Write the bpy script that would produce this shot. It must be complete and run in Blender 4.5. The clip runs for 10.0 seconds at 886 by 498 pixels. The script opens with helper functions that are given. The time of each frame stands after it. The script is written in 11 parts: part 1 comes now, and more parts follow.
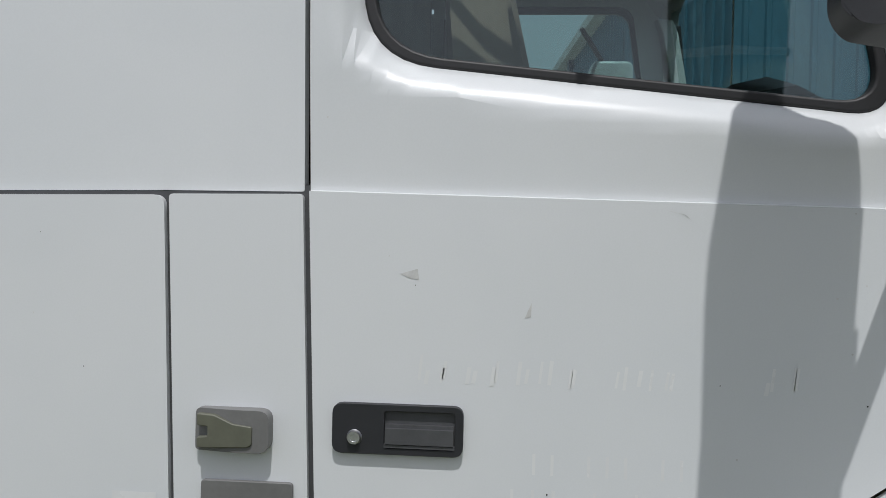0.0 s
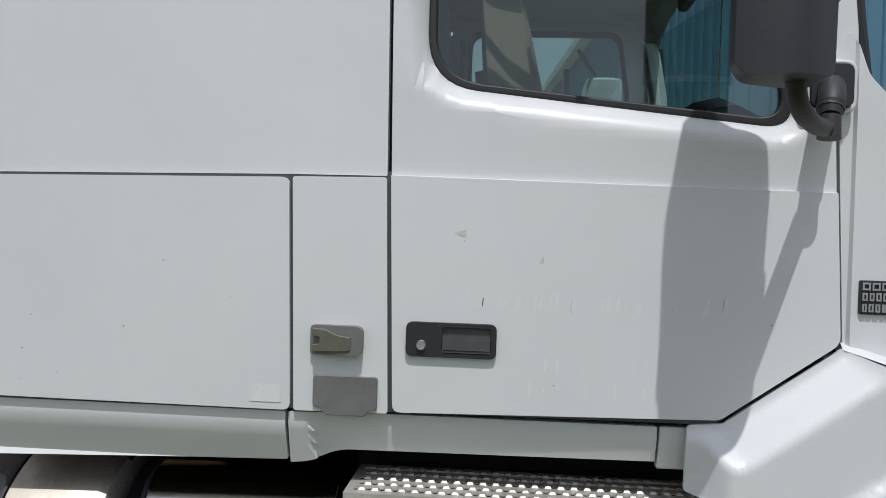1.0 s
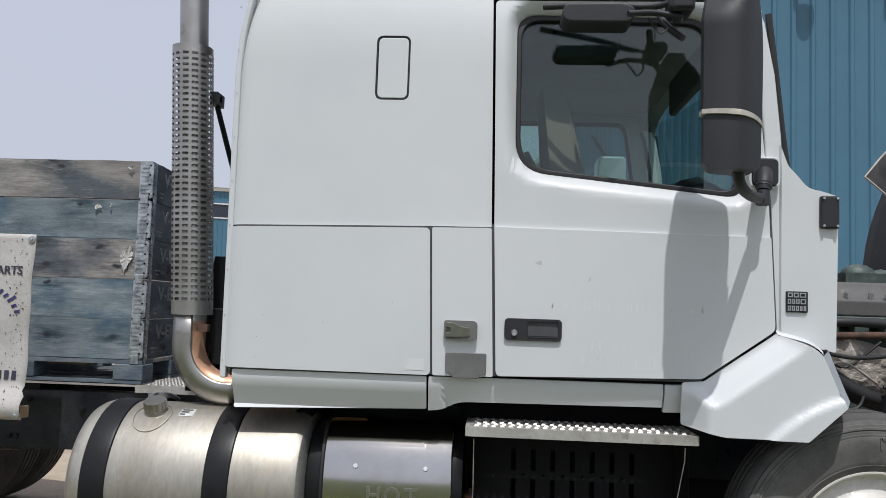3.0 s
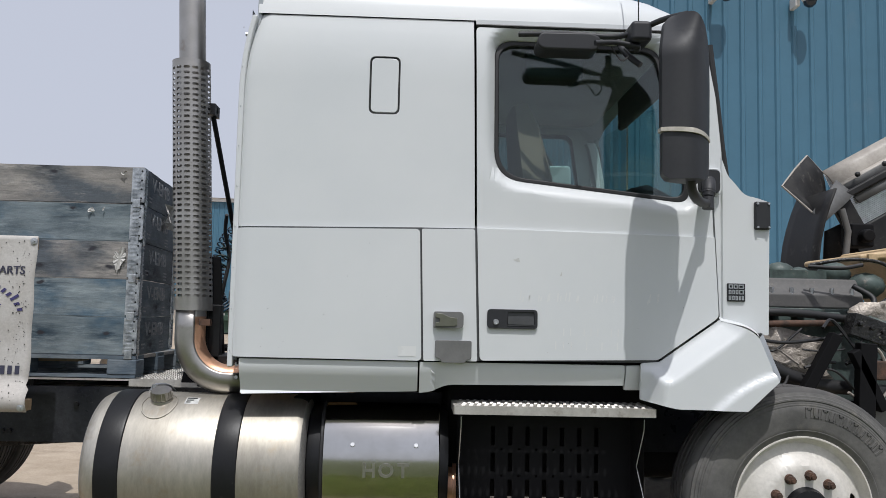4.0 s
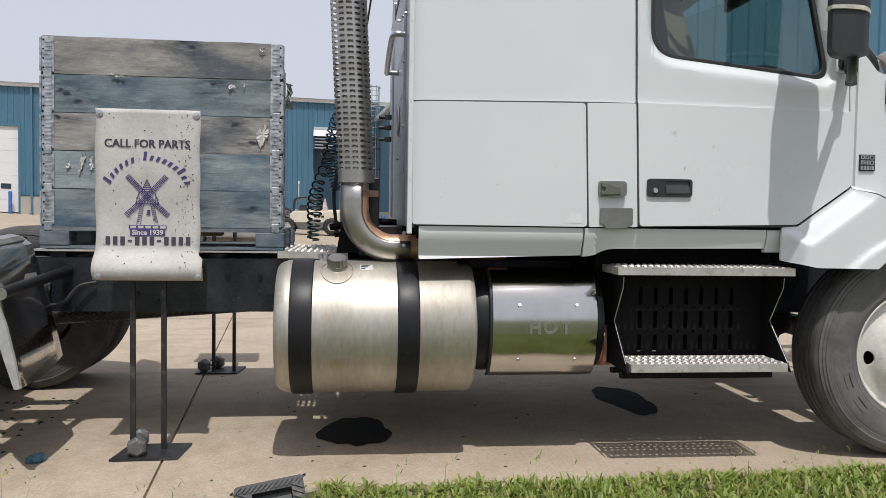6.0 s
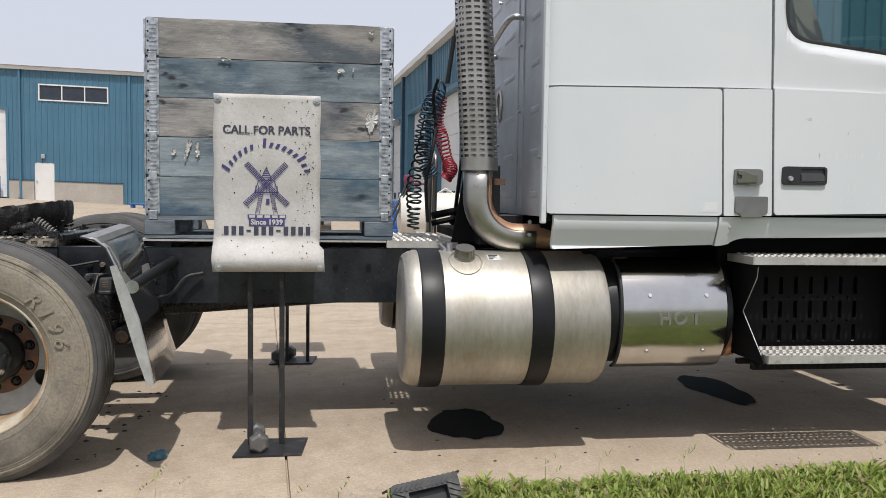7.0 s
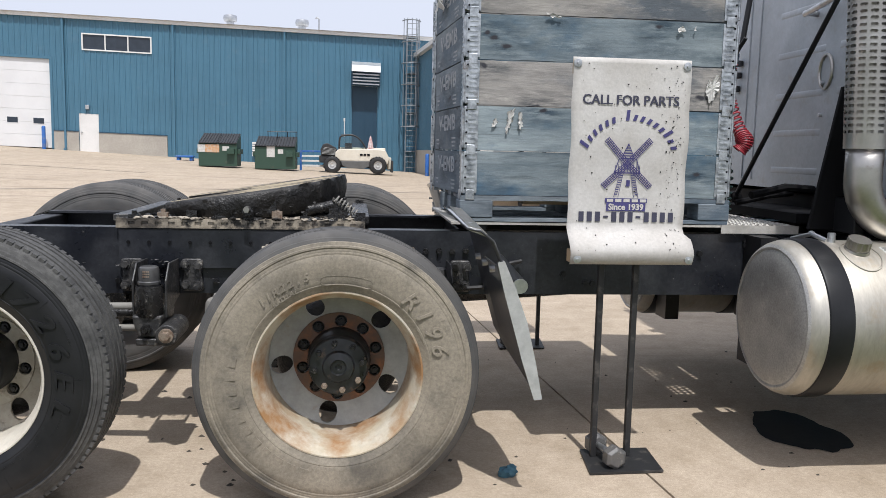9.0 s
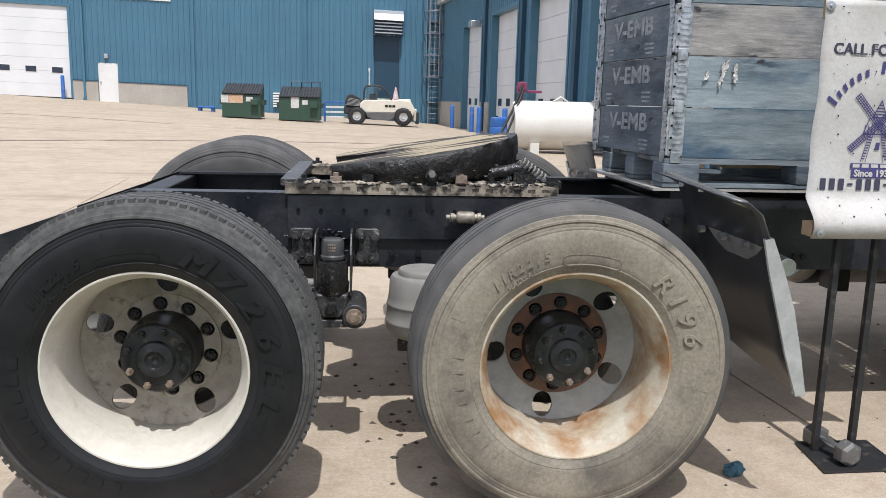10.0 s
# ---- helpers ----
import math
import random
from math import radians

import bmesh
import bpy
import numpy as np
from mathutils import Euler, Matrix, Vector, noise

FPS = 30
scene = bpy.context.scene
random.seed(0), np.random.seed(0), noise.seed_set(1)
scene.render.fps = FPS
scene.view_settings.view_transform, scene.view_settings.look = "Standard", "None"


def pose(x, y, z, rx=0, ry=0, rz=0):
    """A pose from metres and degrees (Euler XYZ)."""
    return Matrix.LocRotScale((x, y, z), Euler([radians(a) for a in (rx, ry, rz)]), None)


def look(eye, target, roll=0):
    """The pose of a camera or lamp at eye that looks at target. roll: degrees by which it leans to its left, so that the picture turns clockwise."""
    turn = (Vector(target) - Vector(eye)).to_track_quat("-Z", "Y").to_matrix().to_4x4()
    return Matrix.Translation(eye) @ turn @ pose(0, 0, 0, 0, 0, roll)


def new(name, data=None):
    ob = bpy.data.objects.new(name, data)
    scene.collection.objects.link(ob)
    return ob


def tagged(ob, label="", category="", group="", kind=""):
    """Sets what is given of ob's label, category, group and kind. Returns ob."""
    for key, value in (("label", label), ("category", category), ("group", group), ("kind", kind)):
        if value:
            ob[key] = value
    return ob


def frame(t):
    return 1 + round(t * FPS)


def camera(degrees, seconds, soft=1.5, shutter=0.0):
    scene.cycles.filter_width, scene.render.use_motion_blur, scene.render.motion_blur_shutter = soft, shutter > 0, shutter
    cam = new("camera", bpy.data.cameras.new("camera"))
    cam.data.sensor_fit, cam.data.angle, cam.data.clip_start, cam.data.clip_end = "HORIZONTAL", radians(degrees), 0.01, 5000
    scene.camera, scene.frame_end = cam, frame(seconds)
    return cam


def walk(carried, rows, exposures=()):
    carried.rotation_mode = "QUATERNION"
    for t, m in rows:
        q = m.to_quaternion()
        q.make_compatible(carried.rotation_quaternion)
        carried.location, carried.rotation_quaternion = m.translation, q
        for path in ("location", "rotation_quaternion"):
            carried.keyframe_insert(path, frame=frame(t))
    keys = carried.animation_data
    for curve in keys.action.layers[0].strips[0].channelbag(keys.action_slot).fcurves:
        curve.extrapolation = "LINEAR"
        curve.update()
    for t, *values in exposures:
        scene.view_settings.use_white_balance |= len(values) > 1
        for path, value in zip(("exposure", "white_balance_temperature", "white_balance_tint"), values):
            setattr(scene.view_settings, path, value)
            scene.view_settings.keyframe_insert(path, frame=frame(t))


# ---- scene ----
cam = camera(57.5, 10.0, soft=0.7)
PATH = [
    (0, (0.285, -1.321, 1.645), (0.127, 0.672, 1.617), 1.3),
    (0.5, (0.218, -1.598, 1.617), (0.061, 0.395, 1.597), 1.7),
    (1, (0.222, -1.937, 1.557), (0.08, 0.058, 1.543), 1.9),
    (1.5, (0.186, -2.294, 1.532), (0.005, -0.302, 1.523), 1.9),
    (2, (0.107, -2.579, 1.523), (-0.109, -0.591, 1.544), 2.1),
    (2.5, (0.078, -2.905, 1.474), (-0.121, -0.916, 1.527), 2.1),
    (2.7, (0.033, -3.002, 1.438), (-0.144, -1.002, 1.539), 2.1),
    (3.8, (-0.266, -3.438, 1.344), (-0.232, -1.438, 1.518), 1.3),
    (4, (-0.327, -3.509, 1.325), (-0.255, -1.517, 1.493), 1.3),
    (4.5, (-0.572, -3.613, 1.219), (-0.426, -1.622, 1.333), 0.9),
    (5, (-0.821, -3.643, 1.171), (-0.639, -1.652, 1.207), 0.9),
    (5.2, (-0.922, -3.647, 1.167), (-0.737, -1.655, 1.166), 0.8),
    (6.3, (-1.567, -3.657, 1.183), (-1.329, -1.673, 1.08), 0.8),
    (6.5, (-1.705, -3.627, 1.172), (-1.459, -1.646, 1.057), 0.7),
    (7, (-2.037, -3.476, 1.194), (-1.772, -1.498, 1.07), 0.8),
    (7.5, (-2.433, -3.434, 1.21), (-2.164, -1.457, 1.072), 0.8),
    (8, (-2.775, -3.235, 1.179), (-2.515, -1.259, 1.021), 1.0),
    (8.5, (-3.059, -3.013, 1.246), (-2.818, -1.037, 1.055), 1.1),
    (9, (-3.445, -2.804, 1.283), (-3.227, -0.831, 1.042), 1.3),
    (9.5, (-3.761, -2.52, 1.27), (-3.561, -0.553, 0.969), 1.4),
    (10, (-4.152, -2.346, 1.286), (-3.957, -0.389, 0.927), 1.5),
]
BRIGHTER = ((0, -0.08, 6280, 10), (2.5, 0.07, 6260, 10), (4.5, 0.05, 6320, 10), (5, 0.12, 6350, 10), (5.2, 0.15, 6380, 10), (6.5, 0.25, 6500, 10), (8, 0.40, 6450, 10), (9, 0.51, 6280, 10), (10, 0.56, 6200, 10))
walk(cam, [(t, look(eye, target, roll)) for t, eye, target, roll in PATH], BRIGHTER)

# ---------------- world, sun, exposure ----------------
SUN_WAY = Vector((0.09, -1.0, 2.12)).normalized()
world = bpy.data.worlds.new("sky")
scene.world = world
world.use_nodes = True
wn = world.node_tree.nodes
sky = wn.new("ShaderNodeTexSky")
sky.sky_type = "NISHITA"
sky.sun_disc = False
sky.sun_elevation = math.asin(SUN_WAY.z)
sky.sun_rotation = math.atan2(SUN_WAY.x, SUN_WAY.y)
sky.air_density, sky.dust_density, sky.ozone_density = 1.0, 7.0, 1.0
sky.altitude = 300
haze = wn.new("ShaderNodeMix")
haze.data_type = "RGBA"
haze.inputs["Factor"].default_value = 0.72
haze.inputs[7].default_value = (11.7, 12.1, 13.7, 1)
world.node_tree.links.new(sky.outputs["Color"], haze.inputs[6])
world.node_tree.links.new(haze.outputs[2], wn["Background"].inputs["Color"])
wn["Background"].inputs["Strength"].default_value = 0.06
sun = new("sun", bpy.data.lights.new("sun", "SUN"))
sun.data.energy, sun.data.angle, sun.data.color = 2.85, radians(0.6), (1.0, 0.975, 0.945)
sun.matrix_basis = look(SUN_WAY * 40, (0, 0, 0))
scene.view_settings.exposure = 0.0


# ---------------- materials ----------------
def node_mat(name):
    m = bpy.data.materials.new(name)
    m.use_nodes = True
    return m, m.node_tree.nodes, m.node_tree.links, m.node_tree.nodes["Principled BSDF"]


def noise_node(n, l, coord, scale, detail=4.0, rough=0.6, stretch=(1, 1, 1)):
    t = n.new("ShaderNodeTexNoise")
    t.inputs["Scale"].default_value, t.inputs["Detail"].default_value = scale, detail
    t.inputs["Roughness"].default_value = rough
    if stretch != (1, 1, 1):
        mp = n.new("ShaderNodeMapping")
        mp.inputs["Scale"].default_value = stretch
        l.new(coord, mp.inputs["Vector"])
        coord = mp.outputs["Vector"]
    l.new(coord, t.inputs["Vector"])
    return t.outputs["Fac"]


def ramp_node(n, l, fac, lo, hi, c0=(0, 0, 0, 1), c1=(1, 1, 1, 1)):
    r = n.new("ShaderNodeValToRGB")
    r.color_ramp.elements[0].position, r.color_ramp.elements[1].position = lo, hi
    r.color_ramp.elements[0].color, r.color_ramp.elements[1].color = c0, c1
    l.new(fac, r.inputs["Fac"])
    return r.outputs["Color"]


def mix_node(n, l, fac, a, b, mode="MIX"):
    m = n.new("ShaderNodeMix")
    m.data_type, m.blend_type = "RGBA", mode
    for sock, v in ((m.inputs["Factor"], fac), (m.inputs[6], a), (m.inputs[7], b)):
        if isinstance(v, (int, float)):
            sock.default_value = v
        elif isinstance(v, tuple):
            sock.default_value = v if len(v) == 4 else (*v, 1)
        else:
            l.new(v, sock)
    return m.outputs[2]


def surf(name, base, rough=0.5, metal=0.0, second=None, scale=3.0, amount=(0.4, 0.65), fine=40.0, fine_amt=0.12,
         dirt=None, dirt_scale=6.0, dirt_range=(0.55, 0.75), bump=0.15, bump_scale=60.0, bump_dist=0.002, rough_var=0.1,
         stretch=(1, 1, 1), spec=0.5, coat=0.0, per_piece=0.0):
    """A painted, cast or worn surface: two tones in patches, fine grain, patches of dirt and a fine relief."""
    m, n, l, p = node_mat(name)
    tc = n.new("ShaderNodeTexCoord").outputs["Object"]
    second = second or tuple(c * 0.8 for c in base)
    big = noise_node(n, l, tc, scale, 5, 0.6, stretch)
    col = mix_node(n, l, ramp_node(n, l, big, *amount), base, second)
    small = noise_node(n, l, tc, fine, 3, 0.7, stretch)
    grain = ramp_node(n, l, small, 0.3, 0.7, (1 - fine_amt,) * 3 + (1,), (1 + fine_amt * 0.5,) * 3 + (1,))
    col = mix_node(n, l, 1.0, col, grain, "MULTIPLY")
    if per_piece:
        info = n.new("ShaderNodeObjectInfo")
        tone = ramp_node(n, l, info.outputs["Random"], 0.0, 1.0, (1 - per_piece,) * 3 + (1,), (1 + per_piece,) * 3 + (1,))
        col = mix_node(n, l, 1.0, col, tone, "MULTIPLY")
    if dirt:
        d = ramp_node(n, l, noise_node(n, l, tc, dirt_scale, 7, 0.65), *dirt_range)
        col = mix_node(n, l, d, col, dirt)
    l.new(col, p.inputs["Base Color"])
    rv = n.new("ShaderNodeMapRange")
    rv.inputs["To Min"].default_value, rv.inputs["To Max"].default_value = max(0.02, rough - rough_var), min(1, rough + rough_var)
    l.new(big, rv.inputs["Value"])
    l.new(rv.outputs["Result"], p.inputs["Roughness"])
    p.inputs["Metallic"].default_value = metal
    p.inputs["Specular IOR Level"].default_value = spec
    p.inputs["Coat Weight"].default_value = coat
    p.inputs["Coat Roughness"].default_value = 0.08
    if bump:
        b = n.new("ShaderNodeBump")
        b.inputs["Strength"].default_value, b.inputs["Distance"].default_value = bump, bump_dist
        l.new(noise_node(n, l, tc, bump_scale, 4, 0.6, stretch), b.inputs["Height"])
        l.new(b.outputs["Normal"], p.inputs["Normal"])
    return m


def plain(name, base, rough=0.5, metal=0.0, **k):
    return surf(name, base, rough, metal, bump=k.pop("bump", 0.0), fine_amt=k.pop("fine_amt", 0.06), **k)


M_PAINT = surf("white_truck_paint", (0.672, 0.688, 0.690), 0.36, second=(0.625, 0.648, 0.655), scale=0.9, fine=300, fine_amt=0.02,
               dirt=(0.52, 0.49, 0.43), dirt_scale=55, dirt_range=(0.72, 0.80), bump=0.05, bump_scale=5, bump_dist=0.01, rough_var=0.06, coat=0.2)
# darker and greyer than the side paint; cab back wall and fender flange
M_PAINT_GREY = surf("grey_white_paint", (0.43, 0.46, 0.49), 0.38, second=(0.33, 0.355, 0.38), scale=2.5, dirt=(0.33, 0.31, 0.29), dirt_scale=9, dirt_range=(0.58, 0.8), bump=0.08, bump_scale=30)
M_BLACK = surf("black_frame_paint", (0.013, 0.0135, 0.015), 0.4, second=(0.008, 0.008, 0.009), dirt=(0.09, 0.085, 0.08), dirt_scale=25, dirt_range=(0.66, 0.82), bump=0.2, bump_scale=80, spec=0.3)
M_GREASE = surf("greasy_black_steel", (0.010, 0.010, 0.0105), 0.27, second=(0.022, 0.021, 0.020), scale=14, fine=110, fine_amt=0.4, dirt=(0.16, 0.15, 0.135), dirt_scale=60, dirt_range=(0.58, 0.74), bump=0.8, bump_scale=70, bump_dist=0.006)
M_CAKED = surf("caked_black_grease", (0.009, 0.0085, 0.008), 0.42, second=(0.018, 0.016, 0.014), scale=9, fine=70, fine_amt=0.4, dirt=(0.06, 0.052, 0.043), dirt_scale=30, dirt_range=(0.62, 0.8), bump=0.9, bump_scale=60, bump_dist=0.008)
M_RUBBER = surf("black_rubber", (0.02, 0.02, 0.021), 0.55, fine_amt=0.1, bump=0.15)
M_PLASTIC = surf("black_textured_plastic", (0.018, 0.019, 0.022), 0.55, second=(0.024, 0.025, 0.028), bump=0.2, bump_scale=400, bump_dist=0.0006, dirt=(0.14, 0.13, 0.12), dirt_scale=9, dirt_range=(0.68, 0.9))
M_GREYPLASTIC = surf("grey_plastic", (0.17, 0.17, 0.165), 0.5, second=(0.14, 0.14, 0.135), bump=0.1, bump_scale=200)
M_ALU = surf("brushed_aluminium", (0.545, 0.515, 0.455), 0.50, 0.85, second=(0.42, 0.39, 0.335), scale=2.6, fine=55, fine_amt=0.14, stretch=(1, 0.3, 0.3),
             dirt=(0.40, 0.31, 0.20), dirt_scale=7, dirt_range=(0.55, 0.80), bump=0.25, bump_scale=120, bump_dist=0.0008)
M_STEEL = surf("galvanised_steel", (0.62, 0.63, 0.64), 0.42, 1.0, second=(0.48, 0.49, 0.50), scale=25, dirt=(0.28, 0.22, 0.17), dirt_scale=18, dirt_range=(0.62, 0.8), bump=0.2, bump_scale=90)
M_STACK = surf("dull_exhaust_steel", (0.52, 0.50, 0.47), 0.36, 1.0, second=(0.38, 0.36, 0.33), scale=5, dirt=(0.25, 0.2, 0.16), dirt_scale=12, dirt_range=(0.62, 0.85), bump=0.08)
M_CHROME = surf("polished_steel", (0.62, 0.61, 0.59), 0.16, 1.0, second=(0.52, 0.51, 0.485), rough_var=0.06, fine_amt=0.02, bump=0.06, bump_scale=7, bump_dist=0.006)
M_RUST = surf("rusty_steel", (0.115, 0.06, 0.038), 0.8, second=(0.055, 0.036, 0.027), scale=20, fine=90, fine_amt=0.3, bump=0.6, bump_scale=90)
M_COPPER = surf("heat_tinted_pipe", (0.72, 0.42, 0.27), 0.38, 0.6, second=(0.62, 0.36, 0.24), scale=8, bump=0.05)
M_NUT = surf("dusty_bare_nut", (0.36, 0.30, 0.24), 0.5, 0.5, second=(0.20, 0.13, 0.09), scale=60)
M_DARK = plain("dark_underside", (0.007, 0.007, 0.008), 0.7, spec=0.15)


# ---------------- mesh tools ----------------
def ring_faces(bm, a, b, closed=True):
    k = len(a)
    for i in range(k if closed else k - 1):
        j = (i + 1) % k
        bm.faces.new((a[i], a[j], b[j], b[i]))


def box(bm, x0, x1, y0, y1, z0, z1, m=None):
    c = [Vector((x, y, z)) for z in (z0, z1) for x, y in ((x0, y0), (x1, y0), (x1, y1), (x0, y1))]
    v = [bm.verts.new(m @ p if m else p) for p in c]
    for f in ((3, 2, 1, 0), (4, 5, 6, 7), (0, 1, 5, 4), (1, 2, 6, 5), (2, 3, 7, 6), (3, 0, 4, 7)):
        bm.faces.new([v[i] for i in f])
    return v


def frame_of(d):
    d = Vector(d).normalized()
    up = Vector((0, 0, 1)) if abs(d.z) < 0.95 else Vector((1, 0, 0))
    a = d.cross(up).normalized()
    return a, d.cross(a).normalized()


def cyl(bm, p0, p1, r0, r1=None, seg=24, caps=True):
    p0, p1 = Vector(p0), Vector(p1)
    r1 = r0 if r1 is None else r1
    a, b = frame_of(p1 - p0)
    rings = [[bm.verts.new(p + (a * math.cos(i * math.tau / seg) + b * math.sin(i * math.tau / seg)) * r) for i in range(seg)] for p, r in ((p0, r0), (p1, r1))]
    ring_faces(bm, *rings)
    if caps:
        bm.faces.new(rings[0][::-1]), bm.faces.new(rings[1])
    return rings


def tube(bm, pts, r, seg=8, caps=True):
    """A round bar or hose along a line of points; r may be a list."""
    pts = [Vector(p) for p in pts]
    rr = r if isinstance(r, (list, tuple)) else [r] * len(pts)
    prev, a = None, None
    for i, p in enumerate(pts):
        d = (pts[min(i + 1, len(pts) - 1)] - pts[max(i - 1, 0)]).normalized()
        if a is None:
            a, _ = frame_of(d)
        a = (a - d * a.dot(d)).normalized()
        b = d.cross(a)
        ring = [bm.verts.new(p + (a * math.cos(k * math.tau / seg) + b * math.sin(k * math.tau / seg)) * rr[i]) for k in range(seg)]
        if prev:
            ring_faces(bm, prev, ring)
        elif caps:
            bm.faces.new(ring[::-1])
        prev = ring
    if caps:
        bm.faces.new(prev)


def smooth_line(pts, n=8):
    """Points of a smooth line through pts."""
    p = [Vector(q) for q in pts]
    p = [p[0] * 2 - p[1]] + p + [p[-1] * 2 - p[-2]]
    out = []
    for i in range(1, len(p) - 2):
        for k in range(n):
            t = k / n
            out.append(0.5 * ((2 * p[i]) + (p[i + 1] - p[i - 1]) * t + (2 * p[i - 1] - 5 * p[i] + 4 * p[i + 1] - p[i + 2]) * t * t
                              + (3 * p[i] - p[i - 1] - 3 * p[i + 1] + p[i + 2]) * t ** 3))
    return out + [p[-2]]


def lathe(bm, prof, origin=(0, 0, 0), axis="y", seg=64, closed=False):
    """Turn a profile of (radius, height) round an axis through origin."""
    o = Vector(origin)
    prev = first = None
    for r, h in prof:
        ring = []
        for i in range(seg):
            c, s = math.cos(i * math.tau / seg) * r, math.sin(i * math.tau / seg) * r
            ring.append(bm.verts.new(o + Vector({"y": (c, h, s), "z": (c, s, h), "x": (h, c, s)}[axis])))
        if prev:
            ring_faces(bm, prev, ring)
        first, prev = first or ring, ring
    if closed:
        ring_faces(bm, prev, first)


def circle2(cx, cz, rx, rz=None, n=24, turn=0.0):
    rz = rx if rz is None else rz
    c, s = math.cos(turn), math.sin(turn)
    out = []
    for i in range(n):
        a, b = rx * math.cos(i * math.tau / n), rz * math.sin(i * math.tau / n)
        out.append((cx + a * c - b * s, cz + a * s + b * c))
    return out


def rounded(pts, r, n=5):
    """A 2D outline with its corners rounded; r a number or one per corner."""
    out = []
    k = len(pts)
    rr = r if isinstance(r, (list, tuple)) else [r] * k
    for i in range(k):
        p, a, b = Vector(pts[i]), Vector(pts[i - 1]), Vector(pts[(i + 1) % k])
        q = min(rr[i], (a - p).length * 0.49, (b - p).length * 0.49)
        if q < 1e-4:
            out.append(tuple(p))
            continue
        s, e = p + (a - p).normalized() * q, p + (b - p).normalized() * q
        for j in range(n + 1):
            t = j / n
            out.append(tuple(s * (1 - t) ** 2 + p * 2 * t * (1 - t) + e * t * t))
    return out


def rect2(x0, x1, z0, z1):
    return [(x0, z0), (x1, z0), (x1, z1), (x0, z1)]


def panel(outline, holes=(), depth=None, thick=0.03, cuts=(), m=None):
    """A sheet with thickness in the xz plane, its front at y = depth(x, z); holes go through. cuts: (axis, value) lines added for curvature."""
    depth = depth or (lambda x, z: 0.0)
    bm = bmesh.new()
    edges = []
    for loop in (outline, *holes):
        vs = [bm.verts.new((x, 0, z)) for x, z in loop]
        edges += [bm.edges.new((vs[i], vs[(i + 1) % len(vs)])) for i in range(len(vs))]
    bmesh.ops.triangle_fill(bm, use_beauty=True, use_dissolve=False, edges=edges)
    if not holes and cuts == ():
        bmesh.ops.dissolve_limit(bm, angle_limit=0.01, verts=bm.verts[:], edges=bm.edges[:])
    for axis, value in cuts:
        co, no = {"x": ((value, 0, 0), (1, 0, 0)), "z": ((0, 0, value), (0, 0, 1)), "crease": ((-0.055, 0, value), (0.0125, 0, 1))}[axis]
        bmesh.ops.bisect_plane(bm, geom=bm.verts[:] + bm.edges[:] + bm.faces[:], plane_co=co, plane_no=no, dist=1e-5)
    for f in bm.faces:
        f.normal_update()
        if f.normal.y > 0:
            f.normal_flip()
    front = bm.faces[:]
    got = bmesh.ops.duplicate(bm, geom=front)
    back = [f for f in got["geom"] if isinstance(f, bmesh.types.BMFace)]
    fmap = got["vert_map"]
    pairs = {}
    for v in {v for f in front for v in f.verts}:
        pairs[v] = fmap[v]
    rim = [(e.verts[0], e.verts[1], e.link_loops[0].vert) for f in front for e in f.edges if len(e.link_faces) == 1]
    for f in back:
        f.normal_flip()
    for a, b, first in rim:
        if first is not a:
            a, b = b, a
        bm.faces.new((b, a, pairs[a], pairs[b]))
    for v, w in pairs.items():
        y = depth(v.co.x, v.co.z)
        w.co.y, v.co.y = y + thick, y
    if m:
        bm.transform(m)
    return bm


def part(name, bm, mat, parent=None, label="", smooth=0.0, bevel=0.0, seg=2):
    """One mesh object from a bmesh given in world places, under a thing or a part. smooth: the angle below which edges shade smooth."""
    me = bpy.data.meshes.new(name)
    if isinstance(mat, (list, tuple)):
        for q in mat:
            me.materials.append(q)
    else:
        me.materials.append(mat)
    bm.normal_update()
    if smooth:
        for f in bm.faces:
            f.smooth = True
        for e in bm.edges:
            e.smooth = not (len(e.link_faces) == 2 and e.calc_face_angle(0) > radians(smooth))
    bm.to_mesh(me)
    bm.free()
    ob = new(name, me)
    if parent is not None:
        ob.parent = parent
        base = parent
        while base.parent:
            base = base.parent
        ob.matrix_parent_inverse = base.matrix_basis.inverted() if parent is base else Matrix()
    if label:
        ob["label"] = label
    if bevel:
        md = ob.modifiers.new("edges", "BEVEL")
        md.width, md.segments, md.limit_method, md.angle_limit = bevel, seg, "ANGLE", radians(40)
        md.harden_normals = False
        for f in me.polygons:
            f.use_smooth = True
        if not smooth:
            for e in me.edges:
                pass
            md.harden_normals = True
    return ob


def thing(name, at, label, category, group="", kind=""):
    ob = new(name)
    ob.empty_display_size = 0.1
    ob.matrix_basis = at if isinstance(at, Matrix) else Matrix.Translation(at)
    return tagged(ob, label, category, group, kind)


def text_bm(words, size, m, depth=0.004, shear=0.0, bold=0.0):
    """Letters in the built-in font, centred, in the xy plane of m."""
    cu = bpy.data.curves.new("words", "FONT")
    cu.body, cu.size, cu.extrude, cu.shear, cu.offset = words, size, depth / 2, shear, bold
    cu.align_x, cu.align_y, cu.resolution_u = "CENTER", "CENTER", 3
    ob = bpy.data.objects.new("words", cu)
    scene.collection.objects.link(ob)
    bpy.context.view_layer.update()
    me = bpy.data.meshes.new_from_object(ob)
    bm = bmesh.new()
    bm.from_mesh(me)
    bm.transform(m)
    bpy.data.objects.remove(ob)
    bpy.data.meshes.remove(me)
    bpy.data.curves.remove(cu)
    return bm


